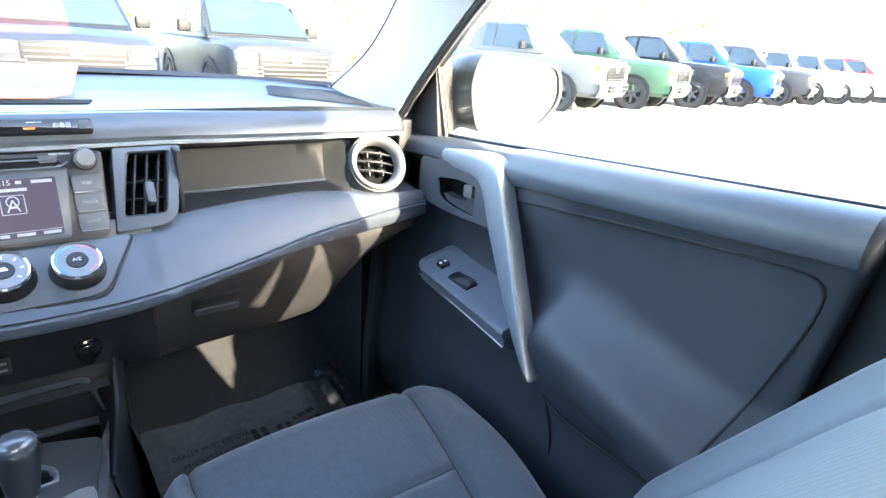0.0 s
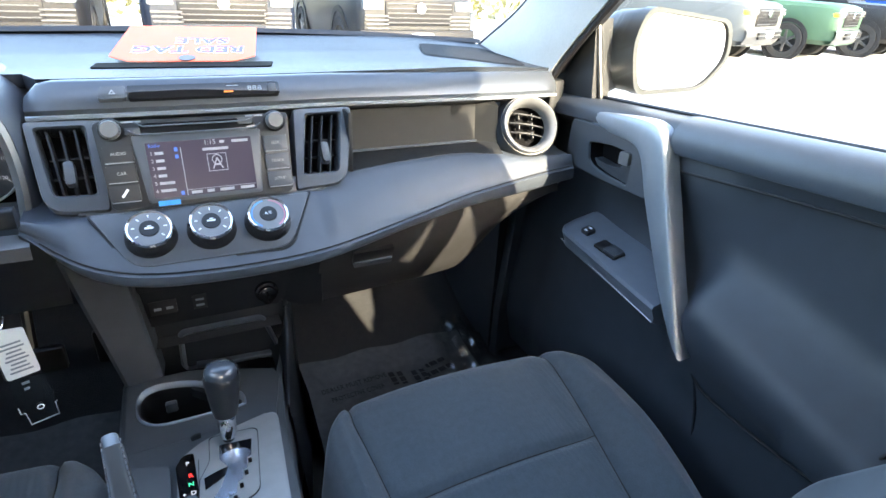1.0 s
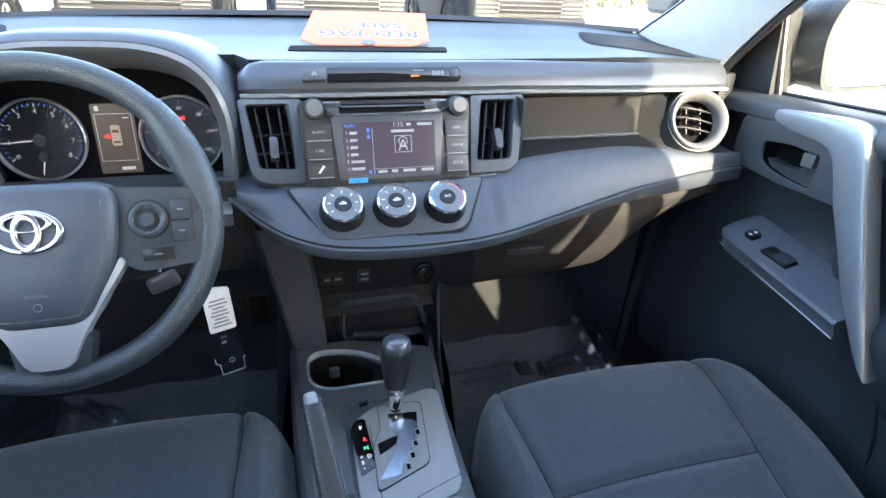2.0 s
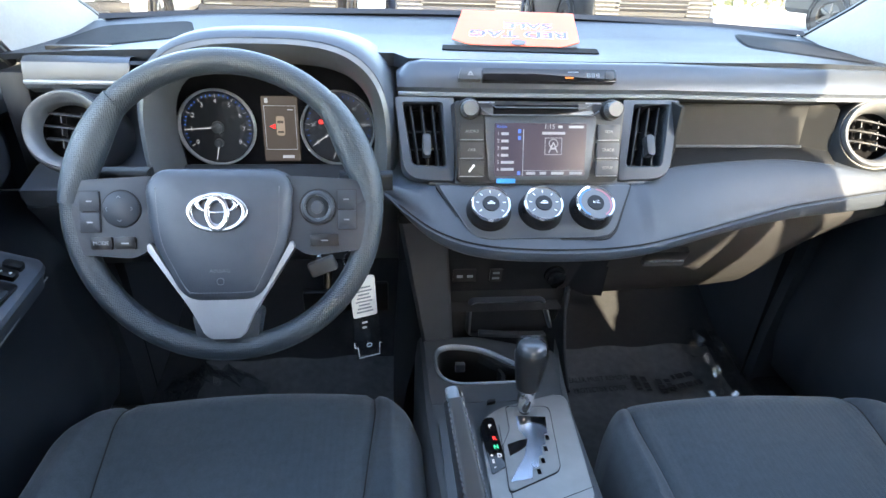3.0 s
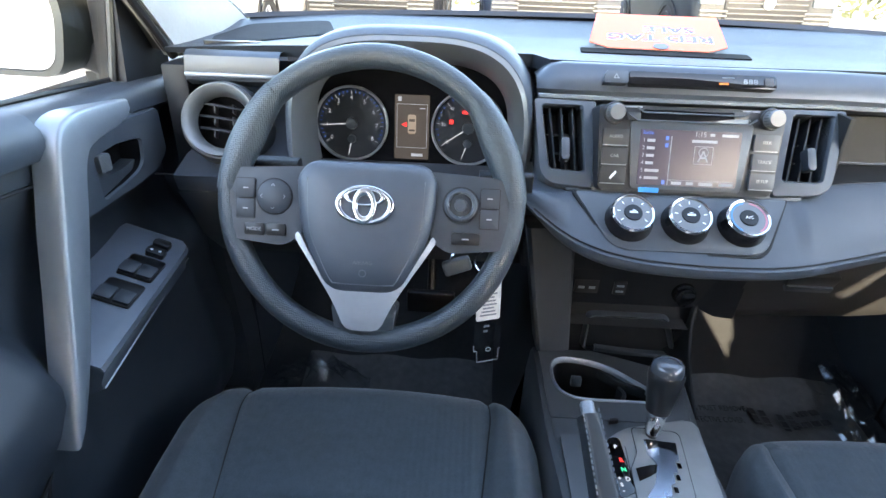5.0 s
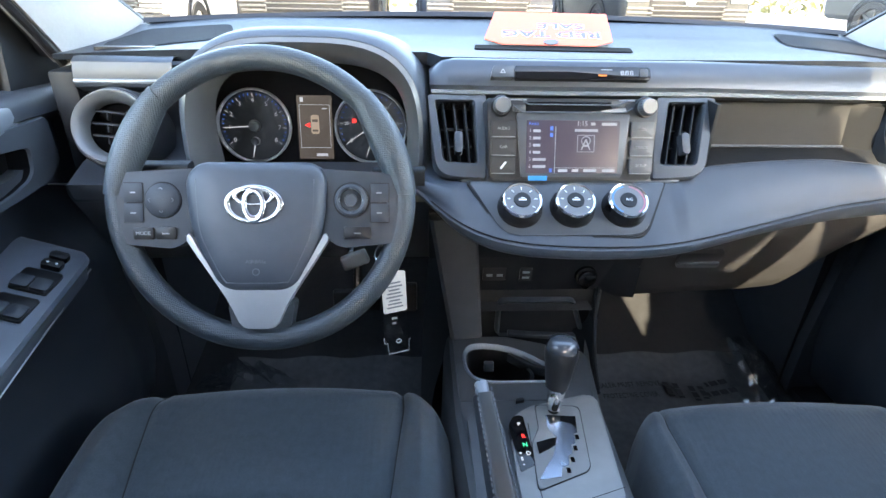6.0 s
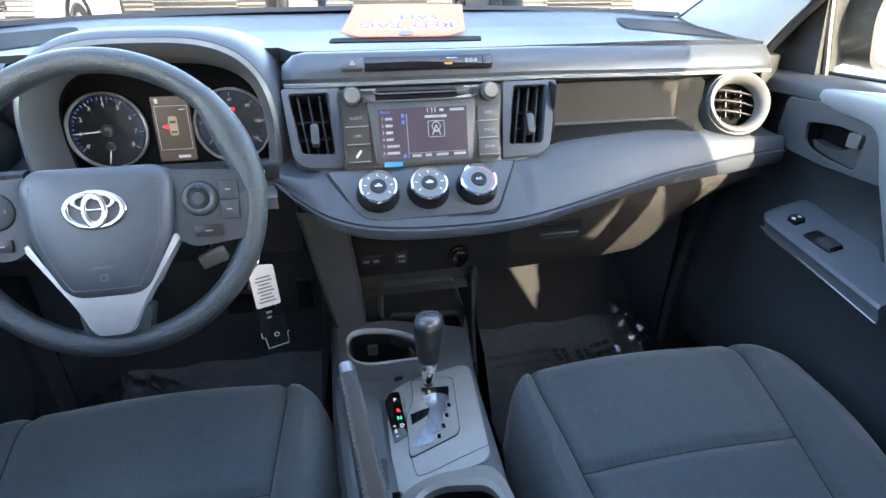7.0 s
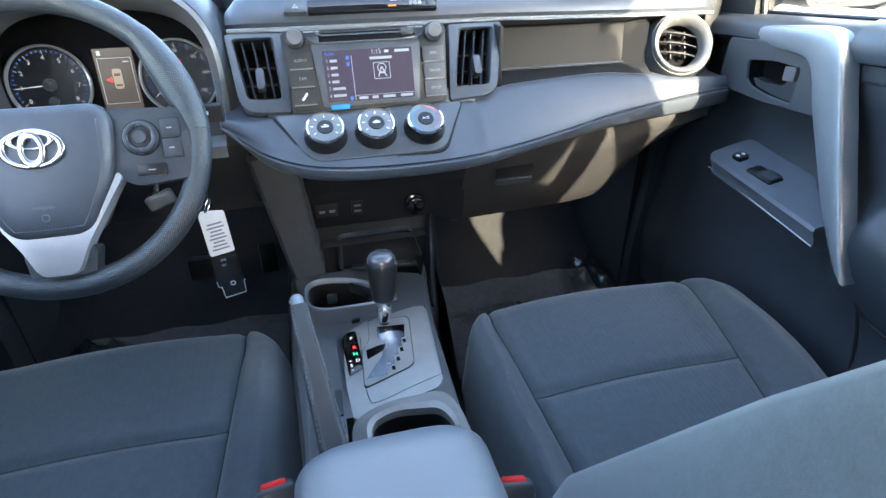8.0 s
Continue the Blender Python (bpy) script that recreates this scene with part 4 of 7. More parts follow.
for s in (-1, 1):
    bm = bmesh.new()
    line = [(s * x * 0.90, y * 0.93 - 0.001) for x, y in ((0.0735, 0.030), (0.0725, 0.0), (0.0685, -0.036), (0.055, -0.068), (0.041, -0.094), (0.033, -0.0975), (0.0, -0.098))]
    pts = smooth_path([(x, y, 0) for x, y in line], 9)
    for i in range(0, len(pts) - 1):
        a, b = pts[i], pts[i + 1]
        d = (b - a).normalized()
        box(bm, (-0.0015, -0.0007, -0.0060), (0.0015, 0.0007, 0.0004), FW @ Matrix.Translation((a + b) / 2) @ Matrix.Rotation(math.atan2(d.y, d.x), 4, "Z"), 0.0005, 1)
    part("stitching", bm, M_STITCH, hub)
# emblem: plain ovals
FE = FW @ Matrix.Translation((0, -0.002, 0.006))
bm = bmesh.new()
torus(bm, 0.0295, 0.0036, FE, 64, 12, 0.67, 0.4)
torus(bm, 0.0105, 0.0030, FE @ Matrix.Translation((0, -0.001, 0.0008)), 48, 12, 1.55, 0.4)
torus(bm, 0.0205, 0.0029, FE @ Matrix.Translation((0, 0.0085, 0.0004)), 48, 12, 0.42, 0.4)
part("emblem", bm, M_EMBLEM, hub, "chrome oval emblem", smooth=80)
words("airbag_word", "SRS", 0.0065, FW @ Matrix.Translation((0, -0.058, 0.0032)), M_STITCH, hub)
words("airbag_word", "AIRBAG", 0.0065, FW @ Matrix.Translation((0, -0.067, 0.0032)), M_STITCH, hub)
bm = bmesh.new()
torus(bm, 0.0038, 0.0005, FW @ Matrix.Translation((0, -0.079, 0.003)), 20, 4)
part("airbag_mark", bm, M_STITCH, hub)
# arms with buttons
for s in (-1, 1):
    bm = bmesh.new()
    pts = [(s * 0.060, 0.040), (s * 0.150, 0.035), (s * 0.167, 0.024), (s * 0.167, -0.034), (s * 0.155, -0.047), (s * 0.095, -0.053), (s * 0.060, -0.030)]
    if s < 0:
        pts = pts[::-1]
    prism(bm, rounded(pts, 0.010), -0.040, -0.012, FW, 0.004, 3)
    arm = part("spoke_arm", bm, M_ARM, sw, "spoke with control buttons")
    bm = bmesh.new()
    lathe(bm, [(0.0195, -0.014), (0.0195, -0.0100), (0.0180, -0.0090), (0.0, -0.0094)], FW @ Matrix.Translation((s * 0.107, 0.003, 0)), 32)
    gap = bmesh.new()
    torus(gap, 0.0200, 0.0011, FW @ Matrix.Translation((s * 0.107, 0.003, -0.0118)), 36, 6)
    part("pad_gap", gap, M_SEAM, arm)
    pd = part("round_pad", bm, M_ARM, arm, "round control pad")
    if s > 0:
        bm = bmesh.new()
        torus(bm, 0.0155, 0.0028, FW @ Matrix.Translation((s * 0.107, 0.003, -0.0075)), 32, 8)
        part("pad_ring", bm, M_BEZEL, pd)
        bm = bmesh.new()
        lathe(bm, [(0.0075, -0.008), (0.007, -0.005), (0, -0.0048)], FW @ Matrix.Translation((s * 0.107, 0.003, 0)), 24)
        part("pad_centre", bm, M_BEZEL, pd)
    for j in range(4):
        bm = bmesh.new()
        a = j * math.pi / 2
        q = FW @ Matrix.Translation((s * 0.107, 0.003, -0.0055)) @ Matrix.Rotation(a, 4, "Z") @ Matrix.Translation((0.0135, 0, 0))
        tube(bm, [q @ Vector((-0.0012, 0.002, 0)), q @ Vector((0.0006, 0, 0)), q @ Vector((-0.0012, -0.002, 0))], 0.0005, 5)
        part("pad_mark", bm, M_PRINT, pd)
    for y0, y1 in ((0.0008, 0.0225), (-0.0225, -0.0008)):
        bm = bmesh.new()
        a, b = sorted((s * 0.1295, s * 0.1505))
        prism(bm, rounded([(a, y0), (b, y0), (b, y1), (a, y1)], 0.002), -0.014, -0.0100, FW, 0.0006)
        bt = part("button", bm, M_ARM, arm)
        bm = bmesh.new()
        prism(bm, rounded([(a - 0.0008, y0 - 0.0008), (b + 0.0008, y0 - 0.0008), (b + 0.0008, y1 + 0.0008), (a - 0.0008, y1 + 0.0008)], 0.002), -0.014, -0.0116, FW)
        part("button_gap", bm, M_SEAM, bt)
        bm = bmesh.new()
        box(bm, (s * 0.1395 - 0.003, (y0 + y1) / 2 - 0.0008, -0.009), (s * 0.1395 + 0.003, (y0 + y1) / 2 + 0.0008, -0.0087), FW)
        part("button_mark", bm, M_PRINT, bt)
    for a, b, t in (((-0.140, -0.118, "MODE"), (-0.115, -0.093, "")) if s < 0 else ((0.098, 0.130, ""),)):
        bm = bmesh.new()
        prism(bm, rounded([(a, -0.042), (b, -0.042), (b, -0.028), (a, -0.028)], 0.002), -0.014, -0.009, FW, 0.001)
        bt = part("button", bm, M_BLACK, arm)
        if t:
            words("button_word", t, 0.006, FW @ Matrix.Translation(((a + b) / 2, -0.035, -0.0086)), M_PRINT, bt)
        else:
            bm = bmesh.new()
            box(bm, ((a + b) / 2 - 0.004, -0.036, -0.009), ((a + b) / 2 + 0.004, -0.0345, -0.0086), FW)
            part("button_mark", bm, M_PRINT, bt)
    # joint between arm and rim
    bm = bmesh.new()
    rows = []
    for i in range(9):
        t = i / 8
        x = s * lerp(0.148, 0.159, t)
        h0, h1 = lerp(0.028, 0.056, t ** 1.5), lerp(-0.042, -0.068, t ** 1.5)
        rows.append([FW @ Vector((x, h0, -0.026)), FW @ Vector((x, h0 - 0.006, -0.014)), FW @ Vector((x, 0.0, -0.0115)), FW @ Vector((x, h1 + 0.006, -0.014)), FW @ Vector((x, h1, -0.026)), FW @ Vector((x, 0, -0.038))])
    part("arm_joint", loft(bm, rows, close_v=True), M_ARM, arm)
# lower silver spoke: two blades into one plate
bm = bmesh.new()
pts = rounded([(-0.0195, -0.146), (0.0195, -0.146), (0.034, -0.114), (0.0815, -0.041), (0.077, -0.034), (0.0715, -0.044), (0.0400, -0.1000), (-0.0400, -0.1000), (-0.0715, -0.044), (-0.077, -0.034), (-0.0815, -0.041), (-0.034, -0.114)], (0.008, 0.008, 0.02, 0.003, 0.003, 0.003, 0.012, 0.012, 0.003, 0.003, 0.003, 0.02), 4)
prism(bm, pts, -0.030, -0.006, FW, 0.002)
part("lower_spoke", bm, M_BRIGHT, sw, "bright satin silver lower spoke")
bm = bmesh.new()
prism(bm, rounded([(-0.032, -0.158), (0.032, -0.158), (0.040, -0.114), (-0.040, -0.114)], 0.008), -0.042, -0.018, FW, 0.006)
part("spoke_base", bm, M_LEATHER, sw)
bm = bmesh.new()
lathe(bm, [(0.060, -0.05), (0.055, -0.042), (0.02, -0.04)], FW @ Matrix.Translation((0, -0.02, 0)), 32)
part("hub_back", bm, M_DARK, sw)

# column with stalks
col = thing("steering_column", "dark steering column shroud with stalks", "steering column")
bm = bmesh.new()
rows = []
for t in np.linspace(0, 1, 9):
    r = lerp(0.060, 0.075, t)
    rows.append([FW @ Vector((r * 1.05 * math.cos(a), -0.022 + r * 0.80 * math.sin(a), -0.055 - 0.16 * t)) for a in [2 * math.pi * j / 28 for j in range(28)]])
part("shroud", loft(bm, rows, close_v=True), M_DARK, col)
for s in (-1, 1):
    bm = bmesh.new()
    path = [FW @ Vector((s * x, y, z)) for x, y, z in ((0.04, 0.018, -0.085), (0.09, 0.028, -0.080), (0.135, 0.034, -0.075))]
    sweep(bm, path, circle(12, 0.0085, 0.8), up=(0, 0, 1))
    stk = part("stalk", bm, M_PLASTIC, col)
    bm = bmesh.new()
    x0, x1 = (0.092, 0.158) if s < 0 else (0.128, 0.194)
    zk, yk, k = (-0.060, 0.036, 1.30) if s < 0 else (-0.074, 0.036, 1.0)
    path = [FW @ Vector((s * x, yk, zk)) for x in np.linspace(x0, x1, 5)]
    sweep(bm, path, rounded([(-0.008 * k, -0.012 * k), (0.008 * k, -0.012 * k), (0.008 * k, 0.012 * k), (-0.008 * k, 0.012 * k)], 0.005, 3), up=(0, 0, 1))
    tip = part("stalk_end", bm, M_DARK, stk)
    for k in range(3):
        bm = bmesh.new()
        box(bm, (s * (x0 + 0.020 + 0.013 * k) - 0.003, 0.034 if s < 0 else 0.032, -0.0490 if s < 0 else -0.0655), (s * (x0 + 0.020 + 0.013 * k) + 0.003, 0.039 if s < 0 else 0.037, -0.0484 if s < 0 else -0.0650), FW)
        part("stalk_mark", bm, M_WHITEINK, tip)
# key in the lock, ring and tag
key = thing("car_key", "dark car key in the lock with steel ring", "key")
FKY = plane_frame((-0.285, -0.055, 0.946), (0.35, -0.1, -0.93), (0.93, 0.05, 0.35))
bm = bmesh.new()
box(bm, (-0.020, -0.009, -0.006), (0.015, 0.010, 0.006), FKY, 0.004, 3)
kb = part("key_head", bm, M_BAND, key, "grey plastic key head")
for k in range(3):
    bm = bmesh.new()
    box(bm, (-0.018 + 0.011 * k, -0.006, 0.006), (-0.011 + 0.011 * k, 0.005, 0.0072), FKY, 0.0005, 1)
    part("key_button", bm, M_PLASTIC, kb)
bm = bmesh.new()
tube(bm, [Vector((-0.292, -0.050, 0.952)), Vector((-0.300, 0.03, 0.972))], 0.004, 8)
part("key_blade", bm, M_CHROME, key)
bm = bmesh.new()
torus(bm, 0.015, 0.0011, plane_frame((-0.250, -0.030, 0.937), (0.1, 0.2, 0.97), (0.95, -0.3, 0)), 28, 6)
part("key_ring", bm, M_CHROME, key, "steel ring")
tag = thing("key_tag", "white paper key tag in a clear plastic sleeve", "key tag")
FT = plane_frame((-0.240, 0.000, 0.828), (-0.035, -0.06, 0.99), (0.96, 0.27, 0.05))
bm = bmesh.new()
prism(bm, rounded([(-0.0175, 0.0), (0.0175, 0.0), (0.0175, 0.068), (-0.0120, 0.075), (-0.0175, 0.068)], 0.004), -0.0006, 0.0006, FT)
pp = part("paper", bm, M_WHITEPAPER, tag)
for k in range(8):
    bm = bmesh.new()
    w = 0.012 - 0.004 * ((k * 7) % 3) / 2
    box(bm, (-w, 0.008 + 0.006 * k, 0.0006), (w, 0.0105 + 0.006 * k, 0.0009), FT)
    part("text_bar", bm, M_GREYINK, pp)
bm = bmesh.new()
prism(bm, rounded([(-0.018, -0.078), (0.018, -0.078), (0.020, -0.05), (0.0185, -0.002), (-0.0185, -0.002), (-0.020, -0.05)], 0.003), -0.001, 0.001, FT)
part("sleeve", bm, M_FILM, tag, "clear plastic sleeve")
bm = bmesh.new()
tube(bm, [FT @ Vector(p) for p in ((-0.0195, -0.045, 0), (-0.0195, -0.055, 0), (-0.015, -0.056, 0), (-0.014, -0.077, 0), (0.017, -0.077, 0), (0.018, -0.056, 0), (0.0205, -0.055, 0))], 0.0007, 5)
torus(bm, 0.0035, 0.0006, FT @ Matrix.Translation((0.002, -0.054, 0.0012)), 16, 5)
part("sleeve_edge", bm, M_WHITEINK, tag)
for k, w in enumerate((0.008, 0.006)):
    bm = bmesh.new()
    box(bm, (-0.006, -0.012 - 0.009 * k, 0.001), (-0.006 + w, -0.008 - 0.009 * k, 0.0013), FT)
    part("text_bar", bm, M_GREYINK, tag)
bm = bmesh.new()
torus(bm, 0.010, 0.0012, plane_frame((-0.243, -0.012, 0.912), (0.3, 0.1, 0.95), (0.2, 0.97, 0)), 24, 6)
part("tag_ring", bm, M_CHROME, tag)

# ---- centre console ----
M_SLOT = material("polished_gate", (0.42, 0.46, 0.54), 0.26, metal=0.9, vary=0.05)
con = thing("centre_console", "dark grey centre console with cup holder and shift gate", "console")


def con_z(y):
    return curve1(y, (-0.75, -0.42, -0.26, -0.08, 0.02, 0.10), (0.735, 0.735, 0.735, 0.722, 0.716, 0.712))


# body: side walls and deck as one skin, dropped under the cup holder
bm = bmesh.new()
rows = []
for y in [*np.linspace(0.10, -0.066, 12), *np.linspace(-0.070, -0.280, 9), *np.linspace(-0.284, -0.410, 7), *np.linspace(-0.414, -0.78, 14)]:
    z = con_z(y)
    drop = 0.085 if y > -0.068 or -0.412 < y < -0.282 else 0.0
    xl = curve1(y, (-0.8, -0.3, -0.1, 0.1), (-0.150, -0.150, -0.160, -0.158))
    xr = curve1(y, (-0.8, -0.3, -0.1, 0.03, 0.1), (0.040, 0.042, 0.055, 0.074, 0.096))
    rows.append([Vector((x, y, zz)) for x, zz in ((xl - 0.006, 0.42), (xl - 0.004, z - 0.05), (xl, z - 0.012), (xl + 0.004, z - 0.003), (xl + 0.012, z), (xl + 0.0125, z - drop), (-0.06, z - drop), (xr - 0.0125, z - 0.002 - drop), (xr - 0.012, z - 0.002), (xr - 0.003, z - 0.006), (xr, z - 0.016), (xr + 0.008, z - 0.10), (xr + 0.010, 0.42))])
body = part("console_body", loft(bm, rows), M_CONSOLE, con)
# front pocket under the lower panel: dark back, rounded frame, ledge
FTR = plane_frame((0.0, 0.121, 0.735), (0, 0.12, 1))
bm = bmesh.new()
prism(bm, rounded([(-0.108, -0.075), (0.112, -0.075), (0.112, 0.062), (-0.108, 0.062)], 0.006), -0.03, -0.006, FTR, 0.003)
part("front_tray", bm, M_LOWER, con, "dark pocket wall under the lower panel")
o = rounded([(-0.073, -0.036), (0.088, -0.036), (0.066, 0.034), (-0.070, 0.034)], 0.014, 5)
i_ = rounded([(-0.064, -0.036), (0.080, -0.036), (0.059, 0.026), (-0.062, 0.026)], (0.004, 0.004, 0.011, 0.011), 5)
bm = bmesh.new()
soft = [(lerp(p[0], q[0], 0.45), lerp(p[1], q[1], 0.45)) for p, q in zip(o, i_)]
loft(bm, [[FTR @ Vector((x, y, z)) for x, y in q] for q, z in ((o, -0.008), (o, 0.000), (soft, 0.006), (i_, 0.001), (i_, -0.008))], close_v=True, caps=False)
part("tray_frame", bm, M_BEZEL, con, "rounded tray frame", smooth=60)
bm = bmesh.new()
sweep(bm, smooth_path([(-0.050, 0.112, 0.706), (0.0, 0.108, 0.704), (0.060, 0.104, 0.703), (0.084, 0.104, 0.690)], 5), rounded([(-0.006, -0.004), (0.006, -0.004), (0.006, 0.004), (-0.006, 0.004)], 0.002, 2))
part("tray_ledge", bm, M_PLASTIC, con, "thin ledge of the pocket")
# cup holder: pear-shaped silver ring, deep well, deck round it
FCU = plane_frame((0, 0, 0.720), (0, 1, -0.03))
CC = Vector((-0.078, 0.012))


def pear(g):
    """The outline of the cup holder, grown by g."""
    return rounded([(-0.136 - g, 0.068 + g), (-0.136 - g, -0.036 - g), (0.010 + g, -0.036 - g), (0.010 + g, -0.006 + g), (-0.052 + g, 0.058 + g)], (0.052, 0.050, 0.006, 0.012, 0.040), 8)


def spread(poly, n=64):
    """Where rays from the cup's middle, evenly turned, meet an outline."""
    out = []
    for i in range(n):
        a = 2 * math.pi * i / n
        d = Vector((math.cos(a), math.sin(a)))
        best = 0.001
        for p, q in zip(poly, [*poly[1:], poly[0]]):
            e = Vector(q) - Vector(p)
            den = d.x * e.y - d.y * e.x
            if abs(den) < 1e-9:
                continue
            w = Vector(p) - CC
            t, u = (w.x * e.y - w.y * e.x) / den, (w.x * d.y - w.y * d.x) / den
            if t > 0 and -1e-6 <= u <= 1 + 1e-6:
                best = max(best, t)
        out.append((CC.x + d.x * best, CC.y + d.y * best))
    return out


ring_o, ring_i = spread(pear(0.0)), spread(pear(-0.0052))
edge = spread([(-0.148, 0.086), (-0.149, -0.072), (0.044, -0.072), (0.066, 0.02), (0.060, 0.040), (-0.02, 0.072), (-0.06, 0.086)])
bm = bmesh.new()
loft(bm, [[FCU @ Vector((x, y, z)) for x, y in q] for q, z in ((edge, -0.004), (edge, 0.0), (ring_o, 0.001), (ring_o, -0.01))], close_v=True, caps=False)
part("cup_deck", bm, M_CONSOLE, con, "dark deck round the cup holder", smooth=30)
bm = bmesh.new()
soft = [(lerp(a[0], b[0], 0.4), lerp(a[1], b[1], 0.4)) for a, b in zip(ring_o, ring_i)]
loft(bm, [[FCU @ Vector((x, y, z)) for x, y in q] for q, z in ((ring_o, -0.004), (ring_o, 0.003), (soft, 0.0045), (ring_i, 0.001), (ring_i, -0.006))], close_v=True, caps=False)
part("cup_ring", bm, M_SILVER, con, "satin silver cup holder ring", smooth=50)
bm = bmesh.new()
deep = [(CC.x + (x - CC.x) * 0.9, CC.y + (y - CC.y) * 0.9) for x, y in ring_i]
loft(bm, [[FCU @ Vector((x, y, z)) for x, y in q] for q, z in ((ring_i, -0.005), (deep, -0.075), ([tuple(CC)] * 64, -0.075))], close_v=True, caps=False)
part("cup_well", bm, M_BLACK, con, "deep black well")
bm = bmesh.new()
box(bm, (-0.100, 0.030, -0.030), (-0.084, 0.040, -0.014), FCU, 0.002)
part("cup_clip", bm, M_PLASTIC, con)
bm = bmesh.new()
sweep(bm, smooth_path([FCU @ Vector(p) for p in ((-0.060, 0.040, -0.004), (-0.038, 0.018, -0.004), (-0.018, 0.004, -0.003), (0.004, -0.006, -0.002))], 5), rounded([(-0.003, -0.012), (0.003, -0.012), (0.003, 0.004), (-0.003, 0.004)], 0.001, 2))
sweep(bm, smooth_path([FCU @ Vector(p) for p in ((-0.040, -0.030, -0.010), (-0.030, -0.010, -0.010), (-0.034, 0.008, -0.010))], 5), rounded([(-0.003, -0.03), (0.003, -0.03), (0.003, 0.004), (-0.003, 0.004)], 0.001, 2))
part("cup_divider", bm, M_DARK, con, "dark divider in the cup holder")

# shift gate island
FGT = plane_frame((0.0, 0.0, 0.728), (0, 1, 0))
bm = bmesh.new()
isl_o = rounded([(-0.056, -0.099), (-0.086, -0.122), (-0.091, -0.220), (-0.088, -0.290), (0.030, -0.255), (0.046, -0.073)], (0.012, 0.015, 0.02, 0.01, 0.01, 0.018), 5)
prism(bm, isl_o[::-1], -0.02, 0.0075, FGT, 0.004, 3)
isl = part("shift_island", bm, M_ISLAND, con, "smooth grey shift surround")
# fine joint line across the island
bm = bmesh.new()
tube(bm, smooth_path([FGT @ Vector(p) for p in ((-0.062, -0.130, 0.0076), (-0.066, -0.20, 0.0076), (-0.066, -0.255, 0.0076), (-0.055, -0.263, 0.0076), (-0.010, -0.248, 0.0076), (0.034, -0.234, 0.0072))], 5), 0.0005, 5)
part("joint_line", bm, M_SEAM, isl)
plate_o = rounded([(-0.047, -0.097), (0.015, -0.101), (0.002, -0.204), (-0.004, -0.212), (-0.070, -0.238), (-0.064, -0.166), (-0.050, -0.140)], (0.006, 0.010, 0.006, 0.006, 0.008, 0.006, 0.006), 4)[::-1]
cxp, cyp = -0.025, -0.155
bm = bmesh.new()
ring_prism(bm, plate_o, [(cxp + (x - cxp) * 0.975, cyp + (y - cyp) * 0.98) for x, y in plate_o], 0.006, 0.0088, FGT)
part("gate_edge", bm, M_SEAM, isl)
bm = bmesh.new()
prism(bm, [(cxp + (x - cxp) * 0.972, cyp + (y - cyp) * 0.977) for x, y in plate_o], 0.004, 0.0092, FGT, 0.001)
gp = part("gate_plate", bm, M_ISLAND, isl, "silver gate plate")
# stepped slot: mirror-like floor, black upper end and side notch
slot = [(-0.036, -0.118), (0.004, -0.122), (-0.001, -0.150), (-0.006, -0.151), (-0.008, -0.168), (-0.014, -0.170), (-0.016, -0.184), (-0.022, -0.187), (-0.025, -0.202), (-0.034, -0.205), (-0.038, -0.219), (-0.065, -0.222), (-0.052, -0.202), (-0.040, -0.186), (-0.030, -0.158), (-0.038, -0.142)][::-1]
bm = bmesh.new()
prism(bm, slot, 0.0086, 0.0098, FGT)
part("gate_slot", bm, M_SLOT, gp, "polished floor of the stepped gate")
bm = bmesh.new()
prism(bm, [(-0.034, -0.118), (0.004, -0.122), (0.000, -0.142), (-0.006, -0.134), (-0.020, -0.130), (-0.034, -0.134)][::-1], 0.0090, 0.0104, FGT)
part("gate_gap", bm, M_GLOSS, gp)
bm = bmesh.new()
prism(bm, [(-0.058, -0.166), (-0.040, -0.160), (-0.030, -0.158), (-0.034, -0.170), (-0.043, -0.176), (-0.058, -0.184)][::-1], 0.0090, 0.0104, FGT)
part("gate_gap", bm, M_GLOSS, gp)
# small black blocks stand in for the thin shadows at the steps
for x, y in ((-0.002, -0.158), (-0.009, -0.176), (-0.017, -0.194), (-0.026, -0.210)):
    bm = bmesh.new()
    box(bm, (x - 0.0035, y - 0.0035, 0.0092), (x + 0.001, y + 0.0035, 0.0105), FGT)
    part("gate_step_shade", bm, M_GLOSS, gp)
# gear letters
FL = FGT @ Matrix.Translation((-0.076, -0.163, 0.0072)) @ Matrix.Rotation(0.06, 4, "Z")
bm = bmesh.new()
prism(bm, rounded([(-0.012, -0.046), (0.009, -0.036), (0.012, 0.046), (-0.001, 0.046), (-0.011, 0.030)], 0.004), -0.01, 0.0015, FL, 0.0008)
ip = part("gear_display", bm, M_GLOSS, con, "black gear display with lit letters")
for t, x, y, g, s in (("P", 0.003, 0.030, G_WHITE, 0.0085), ("R", 0.004, 0.009, G_RED, 0.0085), ("N", 0.003, -0.005, G_GREEN, 0.0085), ("D", 0.004, -0.019, G_WHITE, 0.0085), ("+", -0.006, -0.018, G_WHITE, 0.0075), ("S", -0.006, -0.027, G_WHITE, 0.0075), ("-", -0.006, -0.035, G_WHITE, 0.0075)):
    words("gear_letter", t, s, FL @ Matrix.Translation((x, y, 0.0017)), g, ip, None, 0.0002)
bm = bmesh.new()
prism(bm, rounded([(-0.069, -0.080), (-0.056, -0.077), (-0.056, -0.072), (-0.069, -0.075)], 0.002), -0.01, 0.000, FGT, 0.0008)
part("lock_cover", bm, M_BLACK, con)
